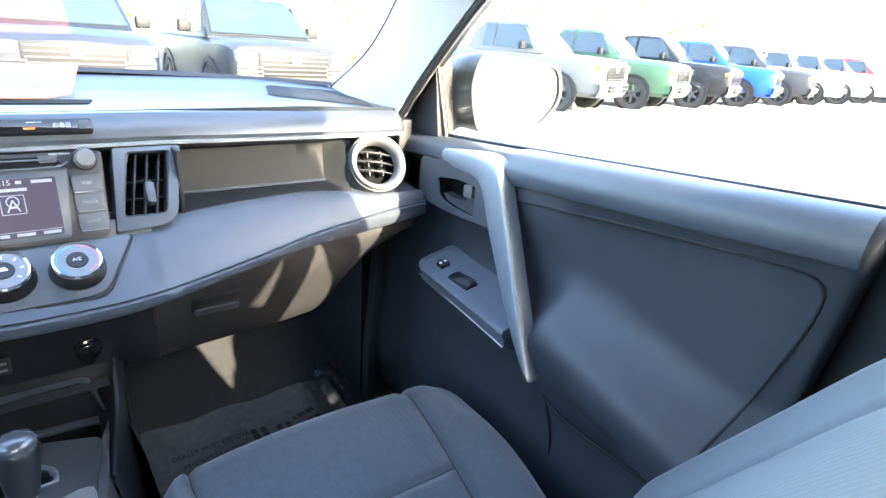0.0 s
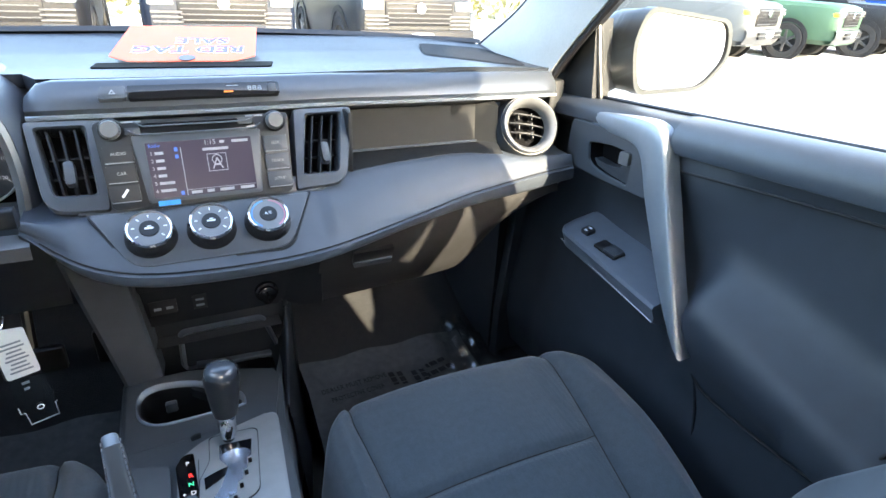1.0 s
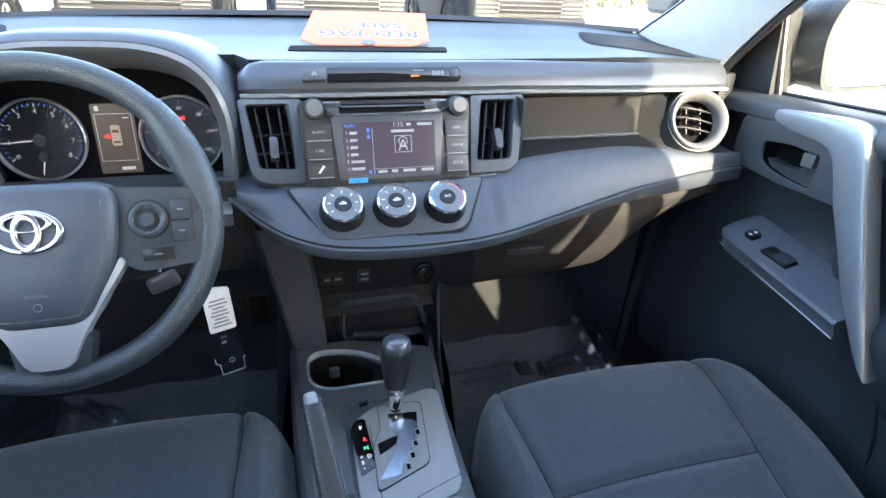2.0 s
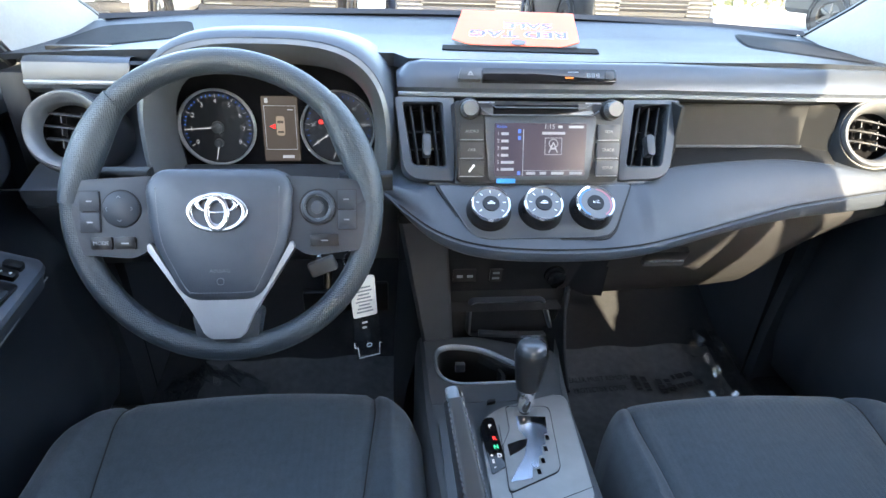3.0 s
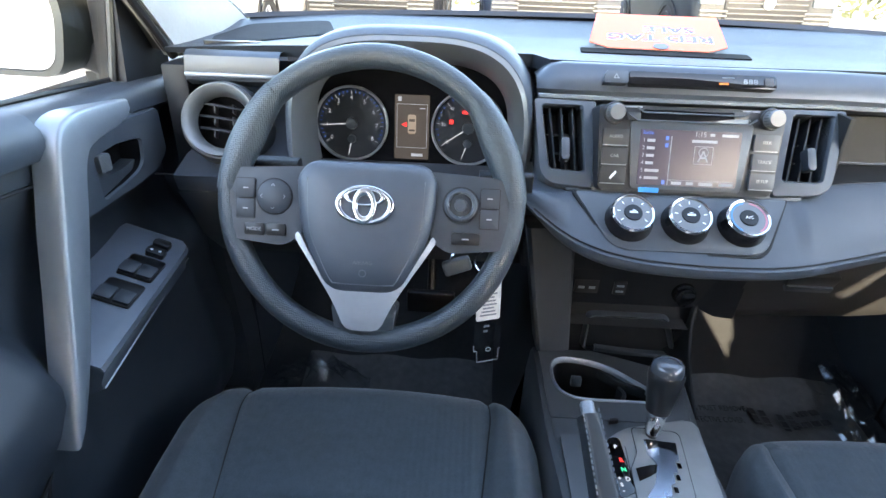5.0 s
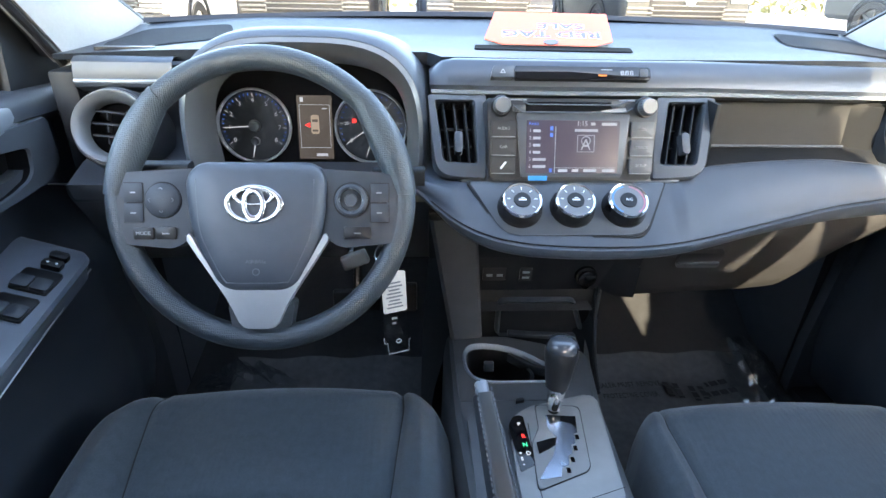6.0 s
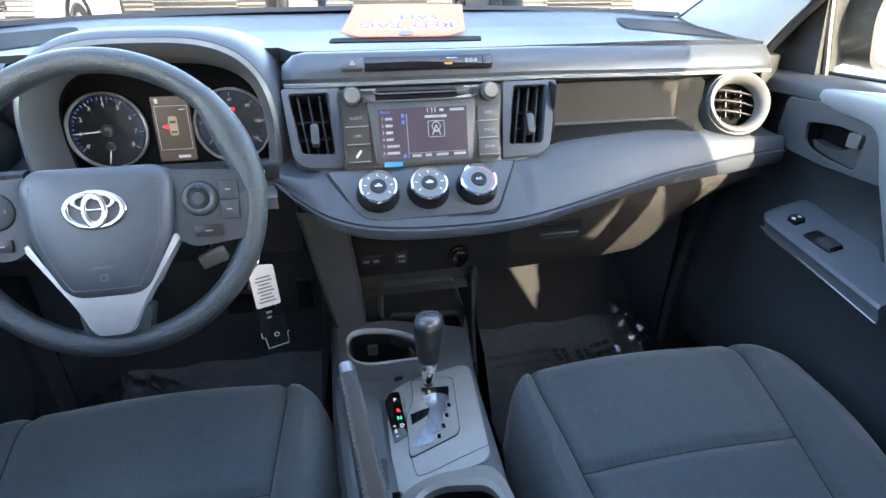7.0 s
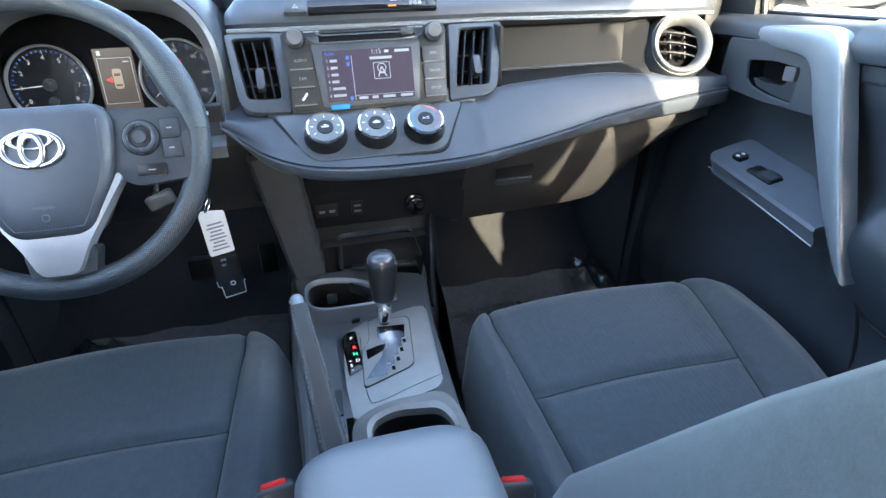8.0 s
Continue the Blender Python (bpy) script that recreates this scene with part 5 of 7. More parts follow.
# trench beside the hand brake
bm = bmesh.new()
prism(bm, rounded([(-0.142, -0.110), (-0.095, -0.125), (-0.098, -0.36), (-0.142, -0.36)], 0.01)[::-1], -0.01, 0.0068, FGT)
part("brake_trench", bm, M_CONSOLE, con)
bm = bmesh.new()
prism(bm, rounded([(-0.106, -0.230), (-0.097, -0.232), (-0.099, -0.275), (-0.108, -0.272)], 0.003)[::-1], 0.0, 0.009, FGT)
part("brake_slot", bm, M_BLACK, con)
# open bin ahead of the armrest
FO = plane_frame((0, 0, 0.736), (0, 1, 0.0))
ov = rounded([(-0.074, -0.415), (-0.070, -0.300), (-0.040, -0.287), (0.014, -0.296), (0.024, -0.32), (0.026, -0.415)], (0.005, 0.03, 0.03, 0.02, 0.02, 0.005), 6)[::-1]
ov2 = rounded([(-0.098, -0.425), (-0.092, -0.285), (-0.050, -0.264), (0.028, -0.262), (0.040, -0.30), (0.044, -0.425)], (0.005, 0.03, 0.03, 0.02, 0.02, 0.005), 6)[::-1]
bm = bmesh.new()
mid = [(lerp(a[0], b[0], 0.75), lerp(a[1], b[1], 0.75)) for a, b in zip(ov2, ov)]
loft(bm, [[FO @ Vector((x, y, z)) for x, y in q] for q, z in ((ov2, -0.012), (ov2, -0.001), (mid, 0.008), (ov, 0.005), (ov, -0.006))], close_v=True, caps=False)
part("bin_rim", bm, M_ISLAND, con, "raised grained bin rim")
bm = bmesh.new()
low = [(-0.024 + (x + 0.024) * 0.92, -0.36 + (y + 0.36) * 0.92) for x, y in ov]
loft(bm, [[FO @ Vector((x, y, z)) for x, y in q] for q, z in ((ov, -0.006), (low, -0.080), ([(-0.024, -0.36)] * len(ov), -0.080))], close_v=True, caps=False)
part("bin_well", bm, M_BLACK, con, "deep black bin")

# shift lever
M_CAP = material("knob_cap_paint", (0.09, 0.097, 0.108), 0.18, metal=0.3, vary=0.05, coat=0.3)
lev = thing("shift_lever", "black shift lever with chrome collar", "shift lever")
LP = [Vector((-0.026, -0.118, 0.725)), Vector((-0.022, -0.106, 0.762)), Vector((-0.0205, -0.100, 0.80)), Vector((-0.019, -0.095, 0.848))]
ax = (LP[3] - LP[1]).normalized()
ML = Matrix.Translation(LP[1]) @ Vector((0, 0, 1)).rotation_difference(ax).to_matrix().to_4x4()
bm = bmesh.new()
lathe(bm, [(0.0070, -0.040), (0.0075, -0.022), (0.0085, -0.020)], ML, 24)
part("rod", bm, M_DARK, lev)
bm = bmesh.new()
lathe(bm, [(0.0080, -0.022), (0.0098, -0.020), (0.0128, 0.013), (0.0122, 0.015)], ML, 28)
part("collar", bm, M_CHROME, lev, "chrome collar")
bm = bmesh.new()
lathe(bm, [(0.0118, 0.012), (0.0150, 0.014), (0.0172, 0.027), (0.0195, 0.045), (0.0218, 0.060), (0.0224, 0.068), (0.0212, 0.072)], ML, 32)
part("knob", bm, M_KNOB, lev, "glossy dark knob")
bm = bmesh.new()
lathe(bm, [(0.0210, 0.0715), (0.0208, 0.078), (0.0170, 0.085), (0.0095, 0.0885), (0.0, 0.089)], ML, 32)
part("knob_cap", bm, M_CAP, lev, "smooth grey knob cap")

# hand brake
hb = thing("hand_brake", "dark stitched hand brake lever with chrome button", "hand brake")
A, B = Vector((-0.135, -0.190, 0.842)), Vector((-0.112, -0.345, 0.745))
bm = bmesh.new()
path = [A.lerp(B, t) for t in np.linspace(0, 1, 12)]
sweep(bm, path, rounded([(-0.0150, -0.017), (0.0150, -0.017), (0.0125, 0.015), (-0.0125, 0.015)], 0.006, 4), scale=lambda t: 0.72 + 0.42 * t)
hg = part("grip", bm, M_GRIP, hb, "dark stitched grip")
for s in (-1, 1):
    bm = bmesh.new()
    for i in range(30):
        p = A.lerp(B, i / 30) + Vector((s * (0.0088 + 0.0052 * i / 30), 0, 0.0112 + 0.0062 * i / 30))
        q = A.lerp(B, (i + 0.6) / 30) + Vector((s * (0.0088 + 0.0052 * i / 30), 0, 0.0112 + 0.0062 * i / 30))
        tube(bm, [p, q], 0.0010, 4)
    part("stitching", bm, M_STITCH, hg)
bm = bmesh.new()
mb = Matrix.Translation(A) @ Vector((0, 0, 1)).rotation_difference((A - B).normalized()).to_matrix().to_4x4()
lathe(bm, [(0.0080, -0.004), (0.0080, 0.012), (0.0068, 0.0145), (0, 0.015)], mb, 20)
part("button", bm, M_SILVER, hb, "chrome release button")

# armrest lid
arm = thing("armrest", "padded dark armrest on the console box", "armrest")
bm = bmesh.new()
rows = []
for i in range(33):
    t = i / 32
    y = lerp(-0.362, -0.72, t ** 1.5)
    e = min(1.0, (t / 0.24)) if t < 0.24 else 1.0
    w = 0.097 * (1 - (1 - e) ** 2.2) ** 0.5 if e < 1 else 0.097
    w = max(w, 0.03)
    h = 0.045 * (1 - (1 - e) ** 2) ** 0.5 if e < 1 else 0.045
    sec = []
    for j in range(28):
        a = 2 * math.pi * j / 28
        c, s = math.cos(a), math.sin(a)
        sec.append(Vector((-0.058 + w * math.copysign(abs(c) ** 0.55, c), y, 0.762 + (h if s > 0 else 0.02) * math.copysign(abs(s) ** 0.6, s))))
    rows.append(sec)
loft(bm, rows, close_v=True)
part("lid", bm, M_VINYL, arm, "padded lid", smooth=60)
bm = bmesh.new()
box(bm, (-0.145, -0.72, 0.60), (0.028, -0.41, 0.755), bevel=0.008)
part("box", bm, M_PLASTIC, arm)
# belt buckles
for x, rz, lab in ((-0.178, 8, "seat belt buckle with a red button beside the console"), (0.062, -10, "seat belt buckle with a red button beside the console")):
    bk = thing("belt_buckle", lab, "buckle", "belt buckles")
    m = pose(x, -0.362 if x < 0 else -0.415, 0.748 if x < 0 else 0.741, -38, 0, rz)
    bm = bmesh.new()
    box(bm, (-0.020, -0.0125, -0.07), (0.020, 0.0125, 0.0), m, 0.005, 3)
    part("shell", bm, M_PLASTIC, bk)
    bm = bmesh.new()
    box(bm, (-0.013, -0.0080, -0.020), (0.013, 0.0080, 0.003), m, 0.003, 2)
    part("button", bm, M_REDPLASTIC, bk, "red release button")

# ---- seats ----
SC = Vector((0.345, -0.045, 0.0))


def cushion(a, b, out=1):
    """A point of the seat cushion: a across (-1 to 1), b from the front (0) to the rear (1)."""
    w = 0.260 * (1 - 0.05 * max(0, 0.12 - b) / 0.12)
    if out > 0 and a > 0.5:
        w *= 1 - min(0.3, 0.90 * max(0.0, b - 0.36) ** 1.6) * (a - 0.5) / 0.5
    inward = ((0.030 + 0.036 * b) if out > 0 else -0.016) * (1 - a * a)
    corner = 0.075 * max(0.0, (abs(a) - 0.50) / 0.50) ** 2.4
    y = -b * 0.50 - corner * (1 - b) ** 2
    z = 0.702 - 0.040 * b
    z += 0.030 * max(0.0, 1 - abs(abs(a) - 0.80) / 0.26) ** 1.3 * min(1, 0.35 + b * 2.2)
    z -= 0.045 * max(0.0, (abs(a) - 0.88) / 0.12) ** 2
    f = max(0.0, (0.10 - b) / 0.10)
    z -= 0.030 * f ** 2.2
    z -= 0.010 * math.exp(-((abs(a) - SEAM(b)) / 0.020) ** 2)
    if abs(a) < SEAM(b):
        z -= 0.007 * math.exp(-((b - 0.43) / 0.016) ** 2)
        z += 0.010 * (1 - (a / 0.62) ** 2)
    return Vector((SC.x + a * w - inward, SC.y + y, z))


def SEAM(b):
    return 0.72 - 0.22 * b


def seat(name, label, out=1):
    st = thing(name, label, "car seat", "front seats")
    nb = 64

    def grid(a_of, b0, b1, na, name, mat, side=0, front=False):
        bm = bmesh.new()
        rows = []
        for i in range(nb + 1):
            b = lerp(b0, b1, i / nb)
            a0, a1 = a_of(b)
            r = [cushion(lerp(a0, a1, j / na), b, out) for j in range(na + 1)]
            if side:
                e = r[-1] if side > 0 else r[0]
                low = [Vector((e.x + side * 0.004, e.y, e.z - 0.03)), Vector((e.x - side * 0.004, e.y, 0.56)), Vector((e.x - side * 0.02, e.y, 0.50))]
                r = r + low if side > 0 else low[::-1] + r
            rows.append(r)
        if front:
            f0 = rows[0]
            rows = [[Vector((p.x, p.y - 0.04, 0.50)) for p in f0], [Vector((p.x, p.y + 0.004, 0.57)) for p in f0], [Vector((p.x, p.y + 0.008, p.z - 0.03)) for p in f0], [Vector((p.x, p.y + 0.004, p.z - 0.010)) for p in f0]] + rows
        part(name, loft(bm, rows), mat, st, smooth=70)

    grid(lambda b: (-1.0, -SEAM(b)), 0.0, 1.0, 18, "side_bolster", M_BOLSTER, -1, True)
    grid(lambda b: (SEAM(b), 1.0), 0.0, 1.0, 18, "side_bolster", M_BOLSTER, 1, True)
    grid(lambda b: (-SEAM(b), SEAM(b)), 0.0, 0.43, 26, "front_insert", M_FABRIC, 0, True)
    grid(lambda b: (-SEAM(b), SEAM(b)), 0.43, 1.0, 26, "rear_insert", M_FABRIC)

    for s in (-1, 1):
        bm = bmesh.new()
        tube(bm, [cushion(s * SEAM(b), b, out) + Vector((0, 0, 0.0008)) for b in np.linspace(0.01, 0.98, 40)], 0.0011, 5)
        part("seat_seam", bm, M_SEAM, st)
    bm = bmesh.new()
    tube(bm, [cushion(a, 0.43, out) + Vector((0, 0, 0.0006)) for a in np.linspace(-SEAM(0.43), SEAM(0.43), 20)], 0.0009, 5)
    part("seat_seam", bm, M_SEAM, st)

    # backrest, leaning back
    def back(a, t):
        w = 0.265 * (1 - 0.02 * t ** 2)
        k = max(0.0, 1 - abs(abs(a) - 0.90) / 0.30)
        y = SC.y - 0.384 - 0.402 * t + (0.058 if a < 0 else 0.020) * k ** 1.2 - 0.030 * max(0, (abs(a) - 0.90) / 0.10) ** 2
        y -= 0.007 * math.exp(-((abs(a) - 0.58) / 0.025) ** 2)
        y -= 0.068 * max(0.0, 1 - t / 0.264) ** 1.5 + 0.016 * max(0.0, t - 0.62) / 0.38
        z = 0.650 + 0.64 * t
        top = max(0.0, (t - 0.90) / 0.10)
        y -= 0.05 * top ** 2
        return Vector((SC.x - 0.020 + a * w, y, z))

    def bgrid(a0, a1, na, name, mat, side=0):
        bm = bmesh.new()
        rows = []
        for i in range(57):
            t = i / 56
            r = [back(lerp(a0, a1, j / na), t) for j in range(na + 1)]
            if side:
                e = r[-1] if side > 0 else r[0]
                low = [Vector((e.x + side * 0.006, e.y - 0.02, e.z)), Vector((e.x, e.y - 0.10, e.z)), Vector((e.x - side * 0.03, e.y - 0.13, e.z))]
                r = r + low if side > 0 else low[::-1] + r
            rows.append(r)
        part(name, loft(bm, rows), mat, st, smooth=70)

    bgrid(-1.0, -0.58, 16, "back_bolster", M_BOLSTER, -1)
    bgrid(0.58, 1.0, 16, "back_bolster", M_BOLSTER, 1)
    bgrid(-0.58, 0.58, 24, "back_insert", M_FABRIC)
    bm = bmesh.new()
    rows = []
    for t in np.linspace(0, 1, 9):
        rows.append([Vector((SC.x - 0.020 + a * 0.265 * (1 - 0.02 * t * t), back(1, t).y - 0.13, 0.65 + 0.64 * t)) for a in np.linspace(-0.88, 0.88, 9)])
    part("back_shell", loft(bm, rows), M_DARK, st)
    bm = bmesh.new()
    box(bm, (SC.x - 0.21, SC.y - 0.46, 0.44), (SC.x + 0.21, SC.y - 0.06, 0.62), bevel=0.01)
    part("seat_base", bm, M_DARK, st)
    for s in (-1, 1):
        bm = bmesh.new()
        box(bm, (SC.x + s * 0.19 - 0.02, SC.y - 0.52, 0.41), (SC.x + s * 0.19 + 0.02, SC.y + 0.0, 0.46), bevel=0.004)
        part("seat_rail", bm, M_DARK, st)
    return st


seat_r = seat("front_seat", "dark grey cloth front passenger seat with ribbed insert")
seat_l = seat("front_seat", "dark grey cloth driver seat behind the steering wheel", -1)
seat_l.location = (-0.762, 0.050, 0.0)

# ---- doors ----
def sill_z(y):
    return 1.107 - 0.060 * (y - 0.09)


def door(side, name, label, driver):
    """A front door; side 1 for the passenger, -1 mirrored for the driver."""
    d = thing(name, label, "car door", "front doors")

    def P(x, y, z):
        return Vector((x, y, z)) if side > 0 else Vector((-0.080 - x, y + 0.035, z))

    def arm_k(y):
        return min(1.0, max(0.0, (-0.215 - y) / 0.05))

    # main panel
    bm = bmesh.new()
    rows = []
    for i in range(61):
        t = i / 60
        y = lerp(0.27, -0.60, t)
        s = sill_z(y)
        k = arm_k(y)
        h = min(1.0, max(0.0, (y + 0.135) / 0.03))
        f = min(1.0, max(0.0, (y + 0.05) / 0.2))
        dz = 0.018 + 0.24 * min(0.0, y + 0.28)
        pts = [(0.745, s - 0.012), (0.716, s), (0.700, s - 0.001), (0.684, s - 0.006), (0.674, s - 0.018), (0.672, s - 0.035), (lerp(0.676, 0.690, h), s - 0.052), (lerp(0.684 - 0.012 * (1 - k), 0.704, h), s - 0.064), (lerp(0.690, 0.704, h), 1.00), (lerp(0.694, 0.716, h), 0.955 + dz * k), (lerp(lerp(0.690, 0.684, k), 0.716, h), 0.905 + dz * k), (lerp(lerp(0.680, 0.632, k), 0.700, h), 0.868 + dz * k), (lerp(0.664, 0.618, k), 0.838 + dz * k), (lerp(0.660, 0.624, k), 0.79 + dz * k), (lerp(0.660, 0.648, k), 0.750), (0.652, 0.70), (0.640, 0.64), (0.640, 0.56), (0.660, 0.47), (0.70, 0.43)]
        rows.append([P(x + 0.02 * f * f * (z < 1.06), y - t * 0.13 * (z - 1.02), z) for x, z in pts])
    last = rows[-1]
    rows.append([p + Vector((side * 0.004, -0.005, 0)) for p in last])
    rows.append([p + Vector((side * 0.07, -0.006, 0)) for p in last])
    part("door_panel", loft(bm, rows), M_DOOR, d, smooth=50)
    # padded sill cap behind the grip
    bm = bmesh.new()
    rows = []
    for i in range(41):
        y = lerp(-0.120, -0.612, i / 40)
        s = sill_z(y)
        rows.append([P(x, y, z) for x, z in ((0.712, s + 0.003), (0.695, s + 0.004), (0.672, s - 0.003), (0.660, s - 0.018), (0.656, s - 0.036), (0.662, s - 0.050), (0.682, s - 0.056))])
    part("sill_cap", loft(bm, rows), M_DASH, d, "smooth padded window sill cap")
    # insert outline groove
    bm = bmesh.new()
    path = smooth_path([P(0.672, -0.125, 1.043), P(0.676, -0.30, 1.058), P(0.679, -0.50, 1.072), P(0.681, -0.562, 1.074), P(0.684, -0.584, 1.060), P(0.687, -0.584, 1.03), P(0.687, -0.571, 0.975), P(0.679, -0.550, 0.90), P(0.638, -0.525, 0.82)], 8)
    tube(bm, path, 0.0022, 6)
    part("insert_seam", bm, M_SEAM, d)
    bm = bmesh.new()
    path = smooth_path([P(0.646, -0.255, 0.80), P(0.646, -0.29, 0.745), P(0.644, -0.40, 0.735), P(0.646, -0.52, 0.735)], 6)
    tube(bm, path, 0.0024, 6)
    path = smooth_path([P(0.650, -0.262, 0.79), P(0.648, -0.295, 0.70), P(0.642, -0.315, 0.60)], 6)
    tube(bm, path, 0.0024, 6)
    part("pocket_seam", bm, M_SEAM, d)
    # pull grip: a flat-faced silver bracket, along the sill and then down
    def grip_x(y, z):
        return 0.640 + 0.1714 * (y + 0.128) + 0.0123 * (z - 1.06) - 0.010 * min(1.0, max(0.0, (1.0 - z) / 0.16))

    ext = 0.075 if driver else 0.0
    top = smooth_path([(y, z, 0) for y, z in ((0.142 + ext, 1.082 - 0.1 * ext), (-0.010, 1.103), (-0.085, 1.108), (-0.117, 1.094), (-0.136, 1.060), (-0.153, 1.022), (-0.192, 0.947), (-0.229, 0.880), (-0.275, 0.795))], 5)
    low = smooth_path([(y, z, 0) for y, z in ((0.138 + ext, 1.066 - 0.1 * ext), (0.026, 1.065), (-0.045, 1.064), (-0.070, 1.053), (-0.086, 1.030), (-0.104, 0.995), (-0.138, 0.948), (-0.191, 0.876), (-0.242, 0.822))], 5)
    bm = bmesh.new()
    rows = []
    for a, c in zip(top, low):
        w = (c - a).length
        q = []
        for e, dx in ((0.0, 0.032), (0.0, 0.006), (0.0012, 0.0022), (0.0045, 0.0), (w * 0.5, -0.0012), (w - 0.0045, 0.0), (w - 0.0012, 0.0022), (w, 0.006), (w, 0.032)):
            p = a.lerp(c, e / w)
            q.append(P(grip_x(p.x, p.y) + dx, p.x, p.y))
        rows.append(q)
    loft(bm, rows, close_v=True)
    part("pull_grip", bm, M_SILVER, d, "satin silver pull grip", smooth=50)
    # handle plate with a deep recess
    def plate_x(y, z):
        return 0.668 - 0.12 * max(0.0, -y)

    o = rounded([(0.128, 1.068), (0.02, 1.072), (-0.080, 1.068), (-0.112, 0.985), (0.02, 0.976), (0.100, 0.980), (0.132, 1.000)], 0.010, 4)
    i_ = rounded([(0.072, 1.038), (0.016, 1.046), (-0.047, 1.046), (-0.046, 0.988), (0.012, 0.988), (0.052, 0.995), (0.066, 1.005)], (0.010, 0.006, 0.006, 0.008, 0.01, 0.01, 0.006), 4)
    bm = bmesh.new()
    loft(bm, [[P(plate_x(y, z) + dx, y, z) for y, z in q] for q, dx in ((o, 0.05), (o, 0.003), ([(y * 0.985, 1.024 + (z - 1.024) * 0.97) for y, z in o], 0.0), (i_, 0.0), ([(0.01 + (y - 0.01) * 0.97, 1.016 + (z - 1.016) * 0.95) for y, z in i_], 0.004))], close_v=True, caps=False)
    rec = part("handle_plate", bm, M_BEZEL, d, "grey plate round the inner handle", smooth=30)
    bm = bmesh.new()
    loft(bm, [[P(plate_x(y, z) + dx, 0.01 + (y - 0.01) * k, 1.016 + (z - 1.016) * (k - 0.02)) for y, z in i_] for k, dx in ((0.97, 0.004), (0.95, 0.033), (0.02, 0.033))], close_v=True, caps=False)
    part("handle_recess", bm, M_WELL, rec)
    bm = bmesh.new()
    lv = rounded([(0.060, 1.009), (0.020, 1.004), (-0.012, 1.010), (-0.022, 1.022), (-0.0445, 1.024), (-0.0445, 0.991), (0.012, 0.990), (0.050, 0.997)], (0.003, 0.02, 0.012, 0.004, 0.002, 0.006, 0.01, 0.006), 4)
    loft(bm, [[P(plate_x(y, z) + dx - 0.006 * max(0.0, (0.02 - y) / 0.06), y, z) for y, z in lv] for dx in (0.030, 0.013, 0.010)], close_v=True)
    part("lever", bm, M_PLASTIC, rec, "dark curved door lever")
    bm = bmesh.new()
    q = plane_frame(P(0.662, -0.031, 1.033), (0, 0.0, 1), (0, -side, 0.08 * side))
    prism(bm, rounded([(-0.011, -0.010), (0.011, -0.010), (0.011, 0.012), (-0.011, 0.012)], 0.002), -0.012, 0.003, q, 0.0015)
    part("lever_tip", bm, M_BAND, rec, "silver lever tip")
    # switch pod
    sl = 0.32 if driver else 0.21
    bm = bmesh.new()
    rows = []
    for i in range(25):
        t = i / 24
        y = lerp(0.080, -0.206, t)
        z = lerp(0.874, 0.851, t)
        e = min(1, t / 0.14)
        xi = lerp(0.668, lerp(0.622, 0.604, t), (1 - (1 - e) ** 2) ** 0.5)
        xo = lerp(0.725, 0.650, max(0.0, (t - 0.70) / 0.30))
        u = xo - xi
        rows.append([P(x, y, zz) for x, zz in ((xo, z + sl * u), (xi + 0.4 * u, z + 0.4 * sl * u), (xi + 0.010, z + 0.010 * sl), (xi + 0.003, z + 0.0005), (xi, z - 0.005), (xi + 0.003, z - 0.012), (xi + 0.008, z - 0.022), (xi + 0.008, z - 0.031), (xi + 0.025, z - 0.040), (min(0.69, xo), z - 0.05))])
    end = rows[-1]
    rows.append([P(0.66, -0.212, 0.84)] * len(end))
    pod = part("switch_pod", loft(bm, rows), M_POD, d, "satin grey switch pod")
    bm = bmesh.new()
    tube(bm, [P(lerp(0.632, 0.609, t), lerp(0.064, -0.206, t), lerp(0.846, 0.822, t)) for t in np.linspace(0, 1, 16)], 0.0011, 5)
    part("pod_edge", bm, M_BRIGHT, pod)
    m = plane_frame(P(0.653, 0.0, (0.8685 if driver else 0.8705) + sl * 0.034), (0, 1, 0.080), (1, 0, sl * side))

    def key_block(y0, y1, x0, x1, mat, h=0.006, nm="switch", par=None):
        bm = bmesh.new()
        if side < 0:
            x0, x1 = -x1, -x0
        prism(bm, rounded([(x0, y0), (x1, y0), (x1, y1), (x0, y1)], 0.003), -0.004, h, m, 0.0015)
        return part(nm, bm, mat, par or pod)

    if not driver:
        key_block(0.006, 0.026, -0.010, 0.011, M_BLACK, 0.005, "lock_switch")
        key_block(-0.080, -0.024, -0.020, 0.008, M_BLACK, 0.0015, "window_switch")
        key_block(-0.078, -0.048, -0.018, 0.006, M_PLASTIC, 0.006, "switch_lever")
        for x0 in (-0.008, 0.003):
            key_block(0.012, 0.020, x0, x0 + 0.005, M_WHITEINK, 0.0058, "switch_mark")
    else:
        key_block(0.026, 0.040, -0.014, 0.010, M_BLACK, 0.008, "lock_switch")
        key_block(0.004, 0.020, -0.016, 0.010, M_BLACK, 0.008, "lock_switch")
        for y0 in (-0.050, -0.108):
            key_block(y0, y0 + 0.046, -0.026, 0.022, M_BLACK, 0.0045, "window_switch")
            for x0, x1 in ((-0.025, -0.003), (-0.001, 0.021)):
                key_block(y0 + 0.002, y0 + 0.026, x0, x1, M_PLASTIC, 0.009, "switch_lever")
        for x in (-0.009, 0.003):
            key_block(0.009, 0.014, x - 0.002, x + 0.002, M_WHITEINK, 0.0085, "switch_mark")
    # sail corner and window frame
    bm = bmesh.new()
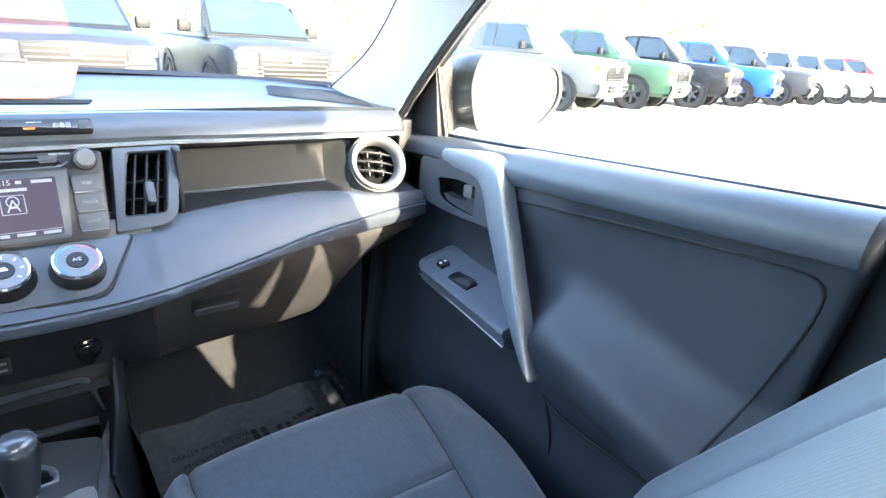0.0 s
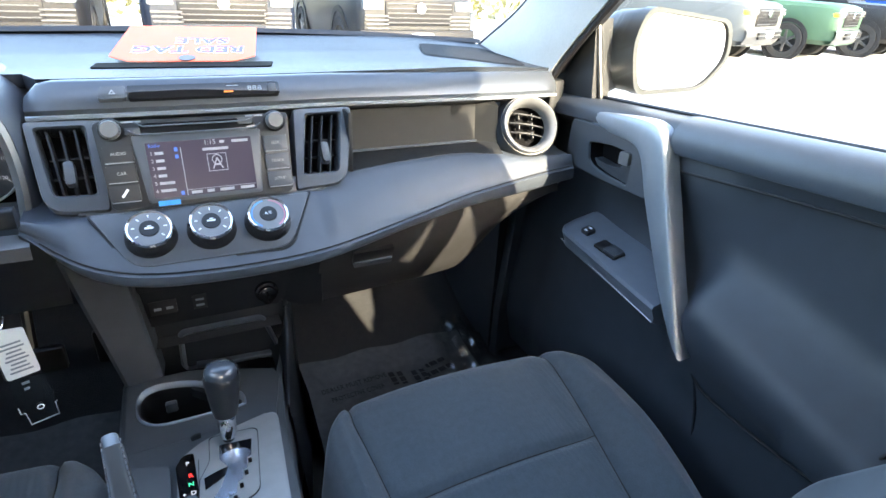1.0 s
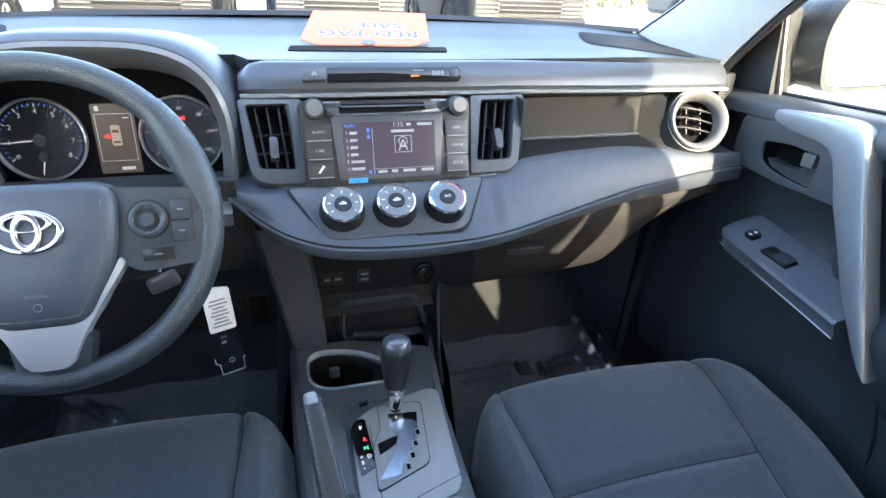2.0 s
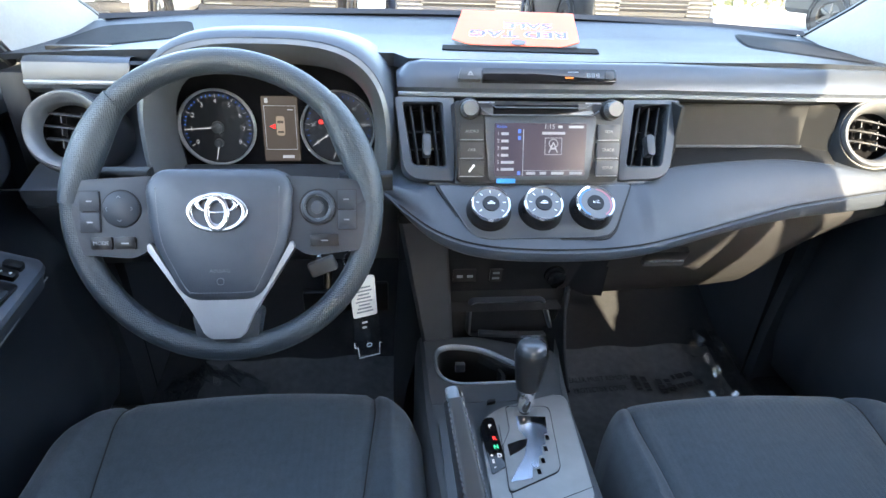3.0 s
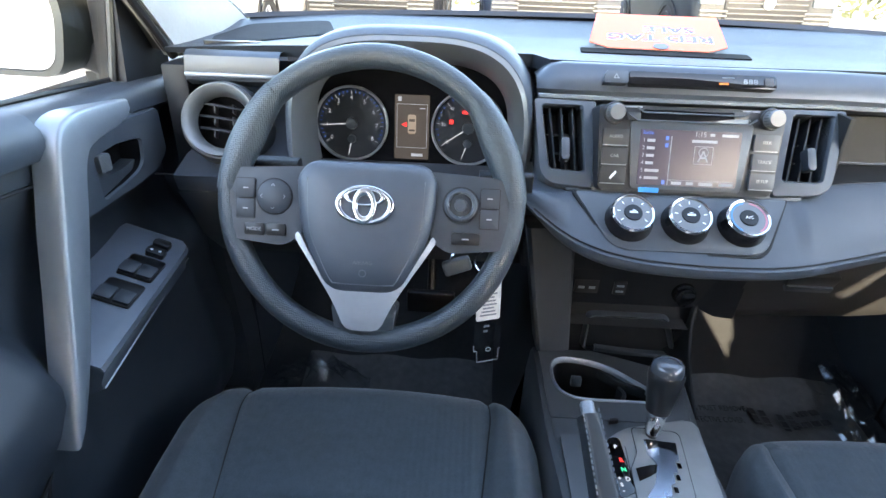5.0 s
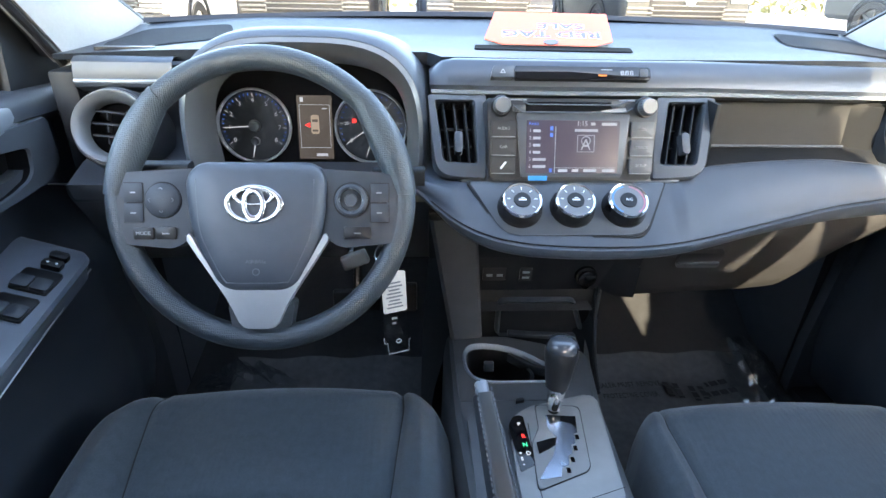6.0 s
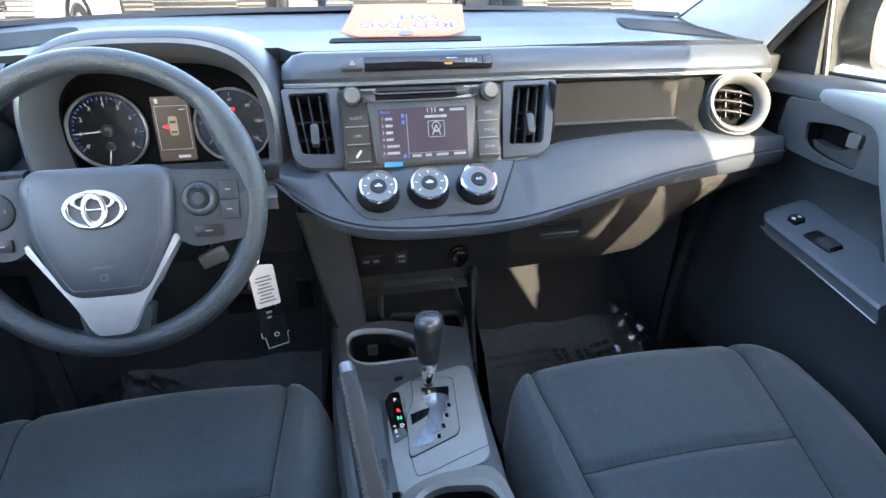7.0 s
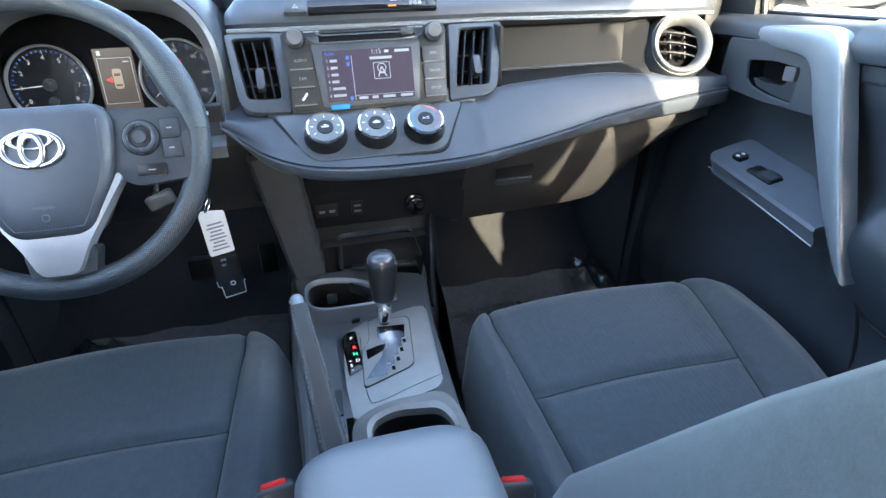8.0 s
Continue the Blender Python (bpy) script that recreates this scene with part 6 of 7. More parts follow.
    pts = [(0.245, 1.085), (0.255, 1.20), (0.190, 1.245), (0.140, 1.245), (0.118, 1.098)]
    lo = [bm.verts.new(P(0.700, y, z)) for y, z in pts]
    hi = [bm.verts.new(P(0.740, y, z)) for y, z in pts]
    bm.faces.new(lo)
    bm.faces.new(hi[::-1])
    for a in range(5):
        b = (a + 1) % 5
        bm.faces.new((lo[a], lo[b], hi[b], hi[a]))
    part("sail_corner", bm, M_DARK, d, "dark triangular corner trim")
    bm = bmesh.new()
    tube(bm, [P(0.706, 0.142, 1.245), P(0.712, 0.128, 1.17), P(0.718, 0.114, 1.10)], 0.006, 8)
    tube(bm, [P(0.722, y, sill_z(y) + 0.002) for y in np.linspace(0.12, -0.70, 12)], 0.0035, 8)
    fr = smooth_path([P(0.706, 0.145, 1.245), P(0.694, 0.03, 1.340), P(0.672, -0.12, 1.44), P(0.668, -0.35, 1.535), P(0.660, -0.69, 1.575)], 8)
    tube(bm, fr, 0.013, 8)
    tube(bm, smooth_path([P(0.625, -0.725, 1.570), P(0.636, -0.725, 1.39), P(0.672, -0.725, 1.31), P(0.716, -0.715, 1.22), P(0.720, -0.715, 1.12)], 5), 0.014, 8)
    part("window_frame", bm, M_BLACK, d, "black window seal")
    bm = bmesh.new()
    g = [P(0.722, 0.118, 1.10), P(0.722, -0.70, 1.15), P(0.655, -0.69, 1.47), P(0.657, -0.35, 1.47), P(0.672, -0.12, 1.425), P(0.701, 0.03, 1.335), P(0.712, 0.140, 1.24)]
    bm.faces.new([bm.verts.new(p) for p in g])
    gl = part("window_pane", bm, M_SIDEGLASS, d, "clear window pane")
    gl.visible_shadow = False
    bm = bmesh.new()
    loft(bm, [[P(0.75, y, z), P(0.80, y, z - 0.10), P(0.86, y, z - 0.35), P(0.86, y, 0.36), P(0.78, y, 0.26)] for y, z in [(yy, sill_z(yy) - 0.012) for yy in np.linspace(0.30, -0.74, 9)]])
    part("outer_skin", bm, M_WHITECAR, d, "painted outer skin")
    # outside mirror
    mr = thing("door_mirror", "silver-grey outside mirror on the front door", "mirror", "door mirrors")
    c = P(0.892, 0.105, 1.186)
    m = plane_frame(c, (0, 0.05, 1), (1, 0.12 * side, 0))
    sgn = 1 if side > 0 else -1
    out = rounded([(-0.128 * sgn, -0.068), (0.075 * sgn, -0.070), (0.152 * sgn, -0.012), (0.135 * sgn, 0.058), (-0.120 * sgn, 0.080), (-0.150 * sgn, 0.02)], (0.03, 0.04, 0.04, 0.03, 0.03, 0.03), 6)
    bm = bmesh.new()
    loft(bm, [[m @ Vector((x * k, y * k, z)) for x, y in out] for k, z in ((0.93, 0.004), (1.0, 0.002), (1.03, -0.02), (1.0, -0.07), (0.85, -0.12), (0.5, -0.15))], close_v=True)
    part("housing", bm, M_MIRRORSHELL, mr)
    bm = bmesh.new()
    prism(bm, [(x * 0.93, y * 0.93) for x, y in out], 0.003, 0.006, m)
    part("mirror_glass", bm, M_MIRROR, mr, "mirror glass")
    bm = bmesh.new()
    ring_prism(bm, [(x * 1.045, y * 1.06) for x, y in out], [(x * 0.965, y * 0.955) for x, y in out], -0.012, 0.010, m)
    part("mirror_rim", bm, M_MIRRORSHELL, mr)
    bm = bmesh.new()
    sweep(bm, smooth_path([P(0.72, 0.17, 1.12), P(0.76, 0.17, 1.135), P(0.82, 0.16, 1.155)], 5), rounded([(-0.04, -0.022), (0.04, -0.022), (0.04, 0.022), (-0.04, 0.022)], 0.012, 3))
    part("mirror_foot", bm, M_DARK, mr)
    return d


M_POD = material("satin_pod", (0.125, 0.14, 0.165), 0.38, metal=0.2, vary=0.06, scale=70)
M_SIDEGLASS = clear_glass("side_glass", (0.96, 0.98, 0.97))
M_WHITECAR = material("silver_paint", (0.45, 0.46, 0.47), 0.3, metal=0.2, vary=0.03, coat=0.5)
M_MIRRORSHELL = material("mirror_shell_paint", (0.014, 0.015, 0.0135), 0.42, vary=0.04)
M_BELT = material("belt_webbing", (0.018, 0.019, 0.021), 0.75, vary=0.2, scale=400, bump=0.3, bump_scale=700)
M_MIRROR = material("mirror", (0.9, 0.9, 0.9), 0.02, metal=1.0, vary=0.01)
door(1, "passenger_door", "dark passenger door with silver pull grip and switch pod", False)
door(-1, "driver_door", "dark driver door with silver pull grip and window switches", True)

# ---- cabin shell ----
def MX(p, s):
    x, y, z = p
    return Vector((x, y, z)) if s > 0 else Vector((-0.080 - x, y + 0.03, z))


for s in (1, -1):
    # windscreen pillar trim, light cloth
    bm = bmesh.new()
    glass = smooth_path([MX(p, s) for p in ((0.630, 0.47, 1.150), (0.640, 0.43, 1.178), (0.672, 0.34, 1.255), (0.652, 0.20, 1.358), (0.602, 0.04, 1.455), (0.55, -0.15, 1.545))], 6)
    rear = smooth_path([MX(p, s) for p in ((0.652, 0.205, 1.130), (0.660, 0.175, 1.175), (0.665, 0.10, 1.255), (0.662, -0.005, 1.345), (0.640, -0.12, 1.405), (0.605, -0.28, 1.455))], 6)
    rows = []
    for g, r in zip(glass, rear):
        mid = (g + r) / 2 + Vector((-0.018 * s, -0.010, -0.004))
        row = [g + Vector((0.03 * s, 0.01, -0.004)), g]
        for k in range(1, 8):
            t = k / 8
            row.append(g * (1 - t) ** 2 + (mid * 1.0) * 2 * t * (1 - t) + r * t * t)
        row += [r, r + Vector((0.03 * s, 0.004, 0.0))]
        rows.append(row)
    pil = tagged(part("windscreen_pillar", loft(bm, rows), M_PILLAR, None, "light grey windscreen pillar trim"), category="pillar", kind="structure")
    bm = bmesh.new()
    tube(bm, [g + Vector((0.004 * s, 0.006, 0.0)) for g in glass], 0.0055, 6)
    tagged(part("windscreen_edge", bm, M_BLACK, None, "black windscreen edge along the pillar"), category="trim", kind="structure")
    bm = bmesh.new()
    tube(bm, [r + Vector((0.010 * s, -0.006, 0.0)) for r in rear], 0.007, 8)
    tagged(part("door_seal", bm, M_BLACK, None, "black door opening seal"), category="seal", kind="structure")
    bm = bmesh.new()
    loft(bm, [[r + Vector((0.018 * s, -0.004, 0.004)) for r in rear], [r + Vector((0.055 * s, 0.01, 0.01)) for r in rear]])
    tagged(part("pillar_body", bm, M_DARK, None, "dark pillar flank inside the door"), category="pillar", kind="structure")
    # centre pillar; the unseen upper trim is curved to cut the sun patch's edge
    bm = bmesh.new()
    prof = smooth_path([(0.660, 0, 0.42), (0.660, 0, 0.80), (0.662, 0, 1.06), (0.706, 0, 1.15), (0.705, 0, 1.24), (0.660, 0, 1.305), (0.622, 0, 1.39), (0.612, 0, 1.48), (0.600, 0, 1.54)], 4)
    rows = []
    for p in prof:
        yb = lerp(-0.80, -0.92, min(1.0, max(0.0, (1.12 - p.z) / 0.3)))
        rows.append([MX((x, y, p.z), s) for x, y in ((p.x + 0.050, -0.800), (p.x + 0.014, -0.745), (p.x + 0.004, -0.680), (p.x, -0.670), (p.x - 0.006, -0.72), (p.x, yb + 0.02), (p.x + 0.02, yb), (p.x + 0.10, yb - 0.02))])
    tagged(part("centre_pillar", loft(bm, rows), M_PLASTIC, None, "grey centre pillar trim", smooth=60), category="pillar", kind="structure")
    bm = bmesh.new()
    loft(bm, [[MX(p, s) for p in ((0.735, -0.590, z), (0.715, -0.640, z), (0.700, -0.700, z), (0.690, -0.800, z))] for z in (0.42, 0.70, 0.95, 1.10, 1.150)])
    tagged(part("door_jamb", bm, M_DARK, None, "dark jamb behind the front door"), category="pillar", kind="structure")
    # unseen belt hanging from its slider on the pillar, added to split the sun patch
    blt = thing("shading_belt", "unseen dark woven seat belt placed to block part of the sun", "seat belt", "seat belts")
    bm = bmesh.new()
    path = smooth_path([MX(p, s) for p in ((0.604, -0.742, 1.370), (0.590, -0.748, 1.28), (0.577, -0.752, 1.16), (0.600, -0.750, 1.00), (0.622, -0.735, 0.80), (0.640, -0.70, 0.55), (0.650, -0.68, 0.45))], 6)
    rows = []
    for i, p in enumerate(path):
        k = 0.031 if p.z > 1.15 else 0.027
        rows.append([p + Vector((s * dx, dy, 0)) for dx, dy in ((-k, 0.006), (-k * 0.4, 0.009), (k * 0.4, 0.006), (k, 0.0), (k, -0.0014), (k * 0.4, 0.0046), (-k * 0.4, 0.0076), (-k, 0.0046))])
    part("strap", loft(bm, rows, close_v=True), M_BELT, blt)
    bm = bmesh.new()
    box(bm, MX((0.575, -0.735, 1.352), s), MX((0.640, -0.768, 1.402), s), bevel=0.008)
    part("belt_slider", bm, M_DARK, blt)
    # unseen rear sides, closed to the roof at the back to cut rear light
    bm = bmesh.new()
    rows = []
    for y in np.linspace(-0.90, -2.35, 7):
        rows.append([MX(p, s) for p in ((0.72, y, 1.15), (0.68, y, 1.12), (0.68, y, 0.8), (0.66, y, 0.42))])
    loft(bm, rows)
    loft(bm, [[MX(p, s) for p in ((0.68, y, 1.12), (0.66, y, 1.30), (0.60, y, 1.55))] for y in np.linspace(-1.62, -2.38, 5)])
    tagged(part("rear_side_blocker", bm, M_PLASTIC, None, "unseen dark rear side wall that keeps light out"), category="wall", kind="structure")
    bm = bmesh.new()
    loft(bm, [[MX(p, s) for p in ((0.58, y, 1.572), (0.640, y, 1.562), (0.690, y, 1.562), (0.62, y, 1.625))] for y in np.linspace(-0.26, -2.3, 8)])
    tagged(part("roof_rail", bm, M_ROOF, None, "light roof edge trim"), category="trim", kind="structure")
# roof
bm = bmesh.new()
rows = []
for y in np.linspace(-0.17, -2.35, 14):
    rows.append([Vector((x - 0.04, y, 1.555 - 0.055 * (x / 0.62) ** 2 + 0.02 * math.sin(math.pi * (y + 0.17) / -2.2))) for x in np.linspace(-0.63, 0.63, 15)])
loft(bm, rows)
tagged(part("ceiling", bm, M_ROOF, None, "light cloth roof lining"), category="ceiling", kind="structure")
# unseen wall at the tailgate, raised so that less light enters from behind
bm = bmesh.new()
box(bm, (-0.74, -2.45, 0.40), (0.66, -2.38, 1.40), bevel=0.01)
tagged(part("tailgate_blocker", bm, M_PLASTIC, None, "unseen dark tailgate wall raised to keep light out"), category="wall", kind="structure")
# bench-shaped sheet out of view, added to darken the dash faces
bm = bmesh.new()
loft(bm, [[Vector((x, y, z)) for x in np.linspace(-0.72, 0.64, 9)] for y, z in ((-1.30, 0.42), (-1.42, 0.72), (-1.56, 1.05), (-1.60, 1.16), (-1.68, 1.16), (-1.72, 0.60))])
tagged(part("rear_bench_blocker", bm, M_FABRIC, None, "unseen dark bench back added to block rear light"), category="wall", kind="structure")
# windscreen
bm = bmesh.new()
rows = []
for i in range(13):
    t = i / 12
    row = []
    for j in range(17):
        u = j / 16 * 2 - 1
        hw = lerp(0.70, 0.60, t)
        row.append(Vector((-0.035 + u * hw, lerp(0.530, -0.165, t) - 0.055 * u * u, lerp(1.168, 1.562, t) + 0.012 * math.sin(math.pi * t) - 0.02 * u * u * t)))
    rows.append(row)
loft(bm, rows)
ws = tagged(part("windscreen", bm, M_GLASS, None, "clear sloping windscreen"), category="window", kind="structure")
ws.visible_shadow = False
bm = bmesh.new()
rows = []
for i in range(21):
    u = i / 20 * 2 - 1
    x = -0.035 + u * 0.67
    y = 0.515 - 0.062 * abs(u) ** 3
    rows.append([Vector((x, y - 0.012, 1.185 - 0.016 * abs(u) ** 2)), Vector((x, y - 0.004, 1.193 - 0.016 * abs(u) ** 2)), Vector((x, y + 0.008, 1.191 - 0.016 * abs(u) ** 2)), Vector((x, y + 0.02, 1.15))])
tagged(part("windscreen_edge", loft(bm, rows), M_BLACK, None, "black lower windscreen edge"), category="trim", kind="structure")
# bonnet of this car ahead of the glass, low
bm = bmesh.new()
rows = []
for y, z in ((0.56, 1.10), (0.75, 1.09), (1.1, 1.04), (1.45, 0.95), (1.58, 0.80), (1.60, 0.45)):
    rows.append([Vector((-0.04 + u * 0.82, y, z - 0.07 * abs(u) ** 2.5)) for u in np.linspace(-1, 1, 13)])
bn = thing("bonnet", "silver painted bonnet of this car", "car bonnet")
part("bonnet_skin", loft(bm, rows), M_WHITECAR, bn)
# floor, firewall, footwells
bm = bmesh.new()
rows = []
for y, z in ((-2.4, 0.41), (-0.6, 0.41), (0.10, 0.41), (0.28, 0.42), (0.42, 0.475), (0.56, 0.58), (0.66, 0.72), (0.68, 1.12)):
    rows.append([Vector((x, y, z)) for x in np.linspace(-0.76, 0.69, 19)])
loft(bm, rows)
tagged(part("floor", bm, M_CARPET, None, "dark carpet floor"), category="floor", kind="structure")
bm = bmesh.new()
rows = []
for y in np.linspace(0.66, 0.10, 7):
    rows.append([Vector((x, y, z)) for x, z in ((-0.20, 0.42), (-0.175, 0.60), (-0.14, 0.76), (0.09, 0.76), (0.125, 0.60), (0.15, 0.42))])
loft(bm, rows)
tagged(part("tunnel", bm, M_CARPET, None, "dark carpeted tunnel beside the footwells"), category="floor", kind="structure")
for x0, x1 in ((0.620, 0.70), (-0.78, -0.70)):
    bm = bmesh.new()
    rows = []
    for y in list(np.linspace(0.70, 0.262, 9)) + [0.258]:
        s = 1 if x0 > 0 else -1
        xi = (0.640 if s > 0 else -0.720) - s * 0.05 * max(0, (y - 0.25) / 0.45)
        o = 0.14 * s if y < 0.26 else 0.0
        rows.append([Vector((xi + o, y, 0.40)), Vector((xi + o, y, 0.56)), Vector((xi + s * 0.015 + o, y, 0.75)), Vector((xi + s * 0.03 + o, y, 0.97)), Vector((xi + s * 0.035 + o, y, 1.10))])
    loft(bm, rows)
    tagged(part("kick_wall", bm, M_PLASTIC, None, "dark kick panel at the footwell side"), category="wall", kind="structure")
# closed walls outside the footwells: hinge walls and sills
for s in (1, -1):
    bm = bmesh.new()
    loft(bm, [[MX((x, 0.285, z), s) for x in (0.63, 0.70, 0.78, 0.87)] for z in (0.28, 0.60, 0.90, 1.085)])
    tagged(part("hinge_wall", bm, M_DARK, None, "dark hinge wall at the front of the door"), category="wall", kind="structure")
    bm = bmesh.new()
    a, b = MX((0.645, -0.80, 0.28), s), MX((0.84, 0.30, 0.436), s)
    box(bm, a, b, bevel=0.012)
    tagged(part("door_sill", bm, M_DARK, None, "dark door sill"), category="sill", kind="structure")
    bm = bmesh.new()
    loft(bm, [[MX((x, y, z), s) for x, z in ((0.80, 1.075), (0.865, 1.03), (0.885, 0.80), (0.87, 0.40))] for y in np.linspace(0.31, 1.45, 7)])
    tagged(part("front_wing", bm, M_WHITECAR, None, "silver painted front wing"), category="car wing", kind="structure")
# floor mats with protective film
for xm, lab in ((0.36, "dark floor mat under printed protective film"), (-0.40, "dark floor mat in the driver footwell")):
    mt = thing("floor_mat", lab, "floor mat", "floor mats")
    bm = bmesh.new()
    rows = []
    for y, z in ((-0.10, 0.432), (0.05, 0.432), (0.20, 0.434), (0.28, 0.440), (0.36, 0.462)):
        rows.append([Vector((xm + x, y, z + 0.004 * math.sin(40 * x + 9 * y))) for x in np.linspace(-0.215, 0.215, 25)])
    part("mat", loft(bm, rows), M_MAT, mt)
    if xm > 0:
        words("print_word", "DEALER MUST REMOVE", 0.020, pose(0.262, 0.262, 0.4500, 6, 0, 2), M_FILMPRINT, mt, 0.155)
        words("print_word", "PROTECTIVE COVER", 0.020, pose(0.262, 0.232, 0.4465, 4, 0, 2), M_FILMPRINT, mt, 0.125)
        for k, (x, y, w, rz) in enumerate(((0.47, 0.265, 0.06, 12), (0.47, 0.235, 0.08, 12), (0.352, 0.250, 0.05, 90), (0.372, 0.245, 0.05, 90), (0.405, 0.235, 0.05, 90), (0.425, 0.235, 0.04, 90))):
            bm = bmesh.new()
            n = int(w / 0.016) + 2
            for j in range(n):
                box(bm, (-w / 2 + j * w / n, -0.006, 0), (-w / 2 + j * w / n + 0.6 * w / n + 0.004 * (j % 2), 0.007, 0.0008), pose(x, y, 0.4475, 4, 0, rz))
            part("print_bar", bm, M_FILMPRINT, mt)


# crumpled clear film
def crumple(name, c, r, seed, label):
    rnd = random.Random(seed)
    th = thing(name, label, "plastic film", "plastic film")
    bm = bmesh.new()
    n = 15
    rows = []
    for i in range(n):
        rows.append([Vector(c) + Vector(((i / (n - 1) - 0.5) * 2 * r[0], (j / (n - 1) - 0.5) * 2 * r[1], r[2] * (0.5 + 0.5 * noise.noise(Vector((i * 0.5, j * 0.5, seed * 3.1))) + 0.35 * rnd.random()) * max(0.05, 1 - ((i / (n - 1) - 0.5) ** 2 + (j / (n - 1) - 0.5) ** 2) * 3.4))) for j in range(n)])
    part("film", loft(bm, rows), M_WRAP, th, smooth=15)


crumple("plastic_wrap", (0.558, 0.305, 0.442), (0.062, 0.13, 0.085), 3, "crumpled clear plastic film on the passenger floor")
crumple("plastic_wrap", (-0.575, 0.255, 0.442), (0.11, 0.07, 0.11), 5, "crumpled clear plastic film on the driver floor")
# pedals
pd = thing("accelerator_pedal", "dark narrow accelerator pedal in the footwell", "pedal")
bm = bmesh.new()
box(bm, (-0.247, 0.47, 0.47), (-0.205, 0.485, 0.59), pose(0, 0, 0, 0), 0.006)
part("pedal_pad", bm, M_BLACK, pd)
pd = thing("brake_pedal", "dark wide brake pedal", "pedal")
bm = bmesh.new()
box(bm, (-0.40, 0.42, 0.545), (-0.29, 0.44, 0.60), bevel=0.006)
part("pedal_pad", bm, M_BLACK, pd)
bm = bmesh.new()
tube(bm, [(-0.345, 0.435, 0.57), (-0.345, 0.50, 0.70), (-0.345, 0.55, 0.86)], 0.010, 8)
part("pedal_arm", bm, M_BLACK, pd)

# red sale tag standing in the slot, leaning to the glass
rt = thing("sale_tag", "red sale tag with blue lettering leaning on the windscreen", "tag")
FS = plane_frame((0.006, 0.266, 1.163), (0.03, 0.150, 0.034), (1, -0.06, 0))
bm = bmesh.new()
o = rounded([(-0.075, 0.0), (0.075, 0.0), (0.106, 0.022), (0.106, 0.168), (-0.100, 0.168), (-0.106, 0.022)], 0.004)
prism(bm, o, -0.0006, 0.0006, FS)
part("card", bm, M_RED, rt)
bm = bmesh.new()
lathe(bm, [(0.0125, 0.0004), (0.0125, 0.0018), (0.0, 0.0018)], FS @ Matrix.Translation((0.004, 0.012, 0)), 24)
part("hole", bm, M_BLACK, rt, "dark punched hole")
TU = FS @ Matrix.Rotation(math.pi, 4, "Z")
words("tag_word", "RED TAG", 0.040, TU @ Matrix.Translation((-0.004, -0.052, 0.0011)), M_BLUEINK, rt, 0.165, 0.0012)
words("tag_word", "SALE", 0.036, TU @ Matrix.Translation((-0.020, -0.094, 0.0011)), M_BLUEINK, rt, 0.082, 0.0012)
words("tag_outline", "RED TAG", 0.040, TU @ Matrix.Translation((-0.004, -0.052, 0.0008)), M_WHITEINK, rt, 0.1665, 0.0020)
words("tag_outline", "SALE", 0.036, TU @ Matrix.Translation((-0.020, -0.094, 0.0008)), M_WHITEINK, rt, 0.0835, 0.0020)

# ---- parking lot ----
bm = bmesh.new()
rows = []
for x in [-900, -200, -60, -30, -15, -8, 0, 8, 15, 30, 60, 200, 900]:
    rows.append([Vector((x, y, 0.0)) for y in [-900, -200, -60, -30, -12, 0, 6, 12, 20, 40, 100, 900]])
tagged(part("ground", loft(bm, rows), M_ASPHALT, None, "pale sunlit parking lot asphalt"), category="ground", kind="structure")
for k in range(-4, 15):
    bm = bmesh.new()
    x = -0.3 + 2.62 * k
    box(bm, (x - 0.05, 6.9, 0.0), (x + 0.05, 12.0, 0.006))
    tagged(part("parking_line", bm, M_WHITEINK, None, "white painted parking line"), category="road marking", kind="structure", group="parking lines")

M_HEAD = material("headlamp", (0.16, 0.17, 0.18), 0.1, metal=0.4, vary=0.1, scale=20)
M_AMBER = material("amber_lens", (0.8, 0.3, 0.03), 0.25)
M_RIM = material("alloy", (0.10, 0.105, 0.11), 0.35, metal=0.8)
M_BUMPER = material("bumper_paint", (0.045, 0.047, 0.05), 0.4, metal=0.2)
M_TRIMBLACK = material("black_trim", (0.008, 0.008, 0.009), 0.55, spec=0.25)
M_PLATE = material("plate_white", (0.75, 0.76, 0.76), 0.4)


def wheel(par, x, y, r, s):
    """A road wheel, its outer face towards s along x."""
    m = Matrix.Translation((x, y, r)) @ Matrix.Rotation(math.pi / 2 * s, 4, "Y")
    bm = bmesh.new()
    lathe(bm, [(r * 0.62, -0.10), (r * 0.94, -0.12), (r, -0.09), (r, 0.09), (r * 0.94, 0.12), (r * 0.64, 0.11), (r * 0.60, 0.05)], m, 32)
    w = part("tyre", bm, M_TYRE, par)
    bm = bmesh.new()
    lathe(bm, [(r * 0.64, 0.105), (r * 0.60, 0.08), (r * 0.55, 0.02), (0.02, 0.02)], m, 28)
    part("wheel_dish", bm, M_TRIMBLACK, w)
    bm = bmesh.new()
    for k in range(6):
        a = 2 * math.pi * k / 6
        prism(bm, [(0.02, -0.035), (r * 0.61, -0.022), (r * 0.61, 0.022), (0.02, 0.035)], 0.05, 0.09, m @ Matrix.Rotation(a, 4, "Z"), 0.006, 1)
    lathe(bm, [(0.07, 0.06), (0.06, 0.10), (0, 0.10)], m, 16)
    part("wheel_spokes", bm, M_RIM, w)


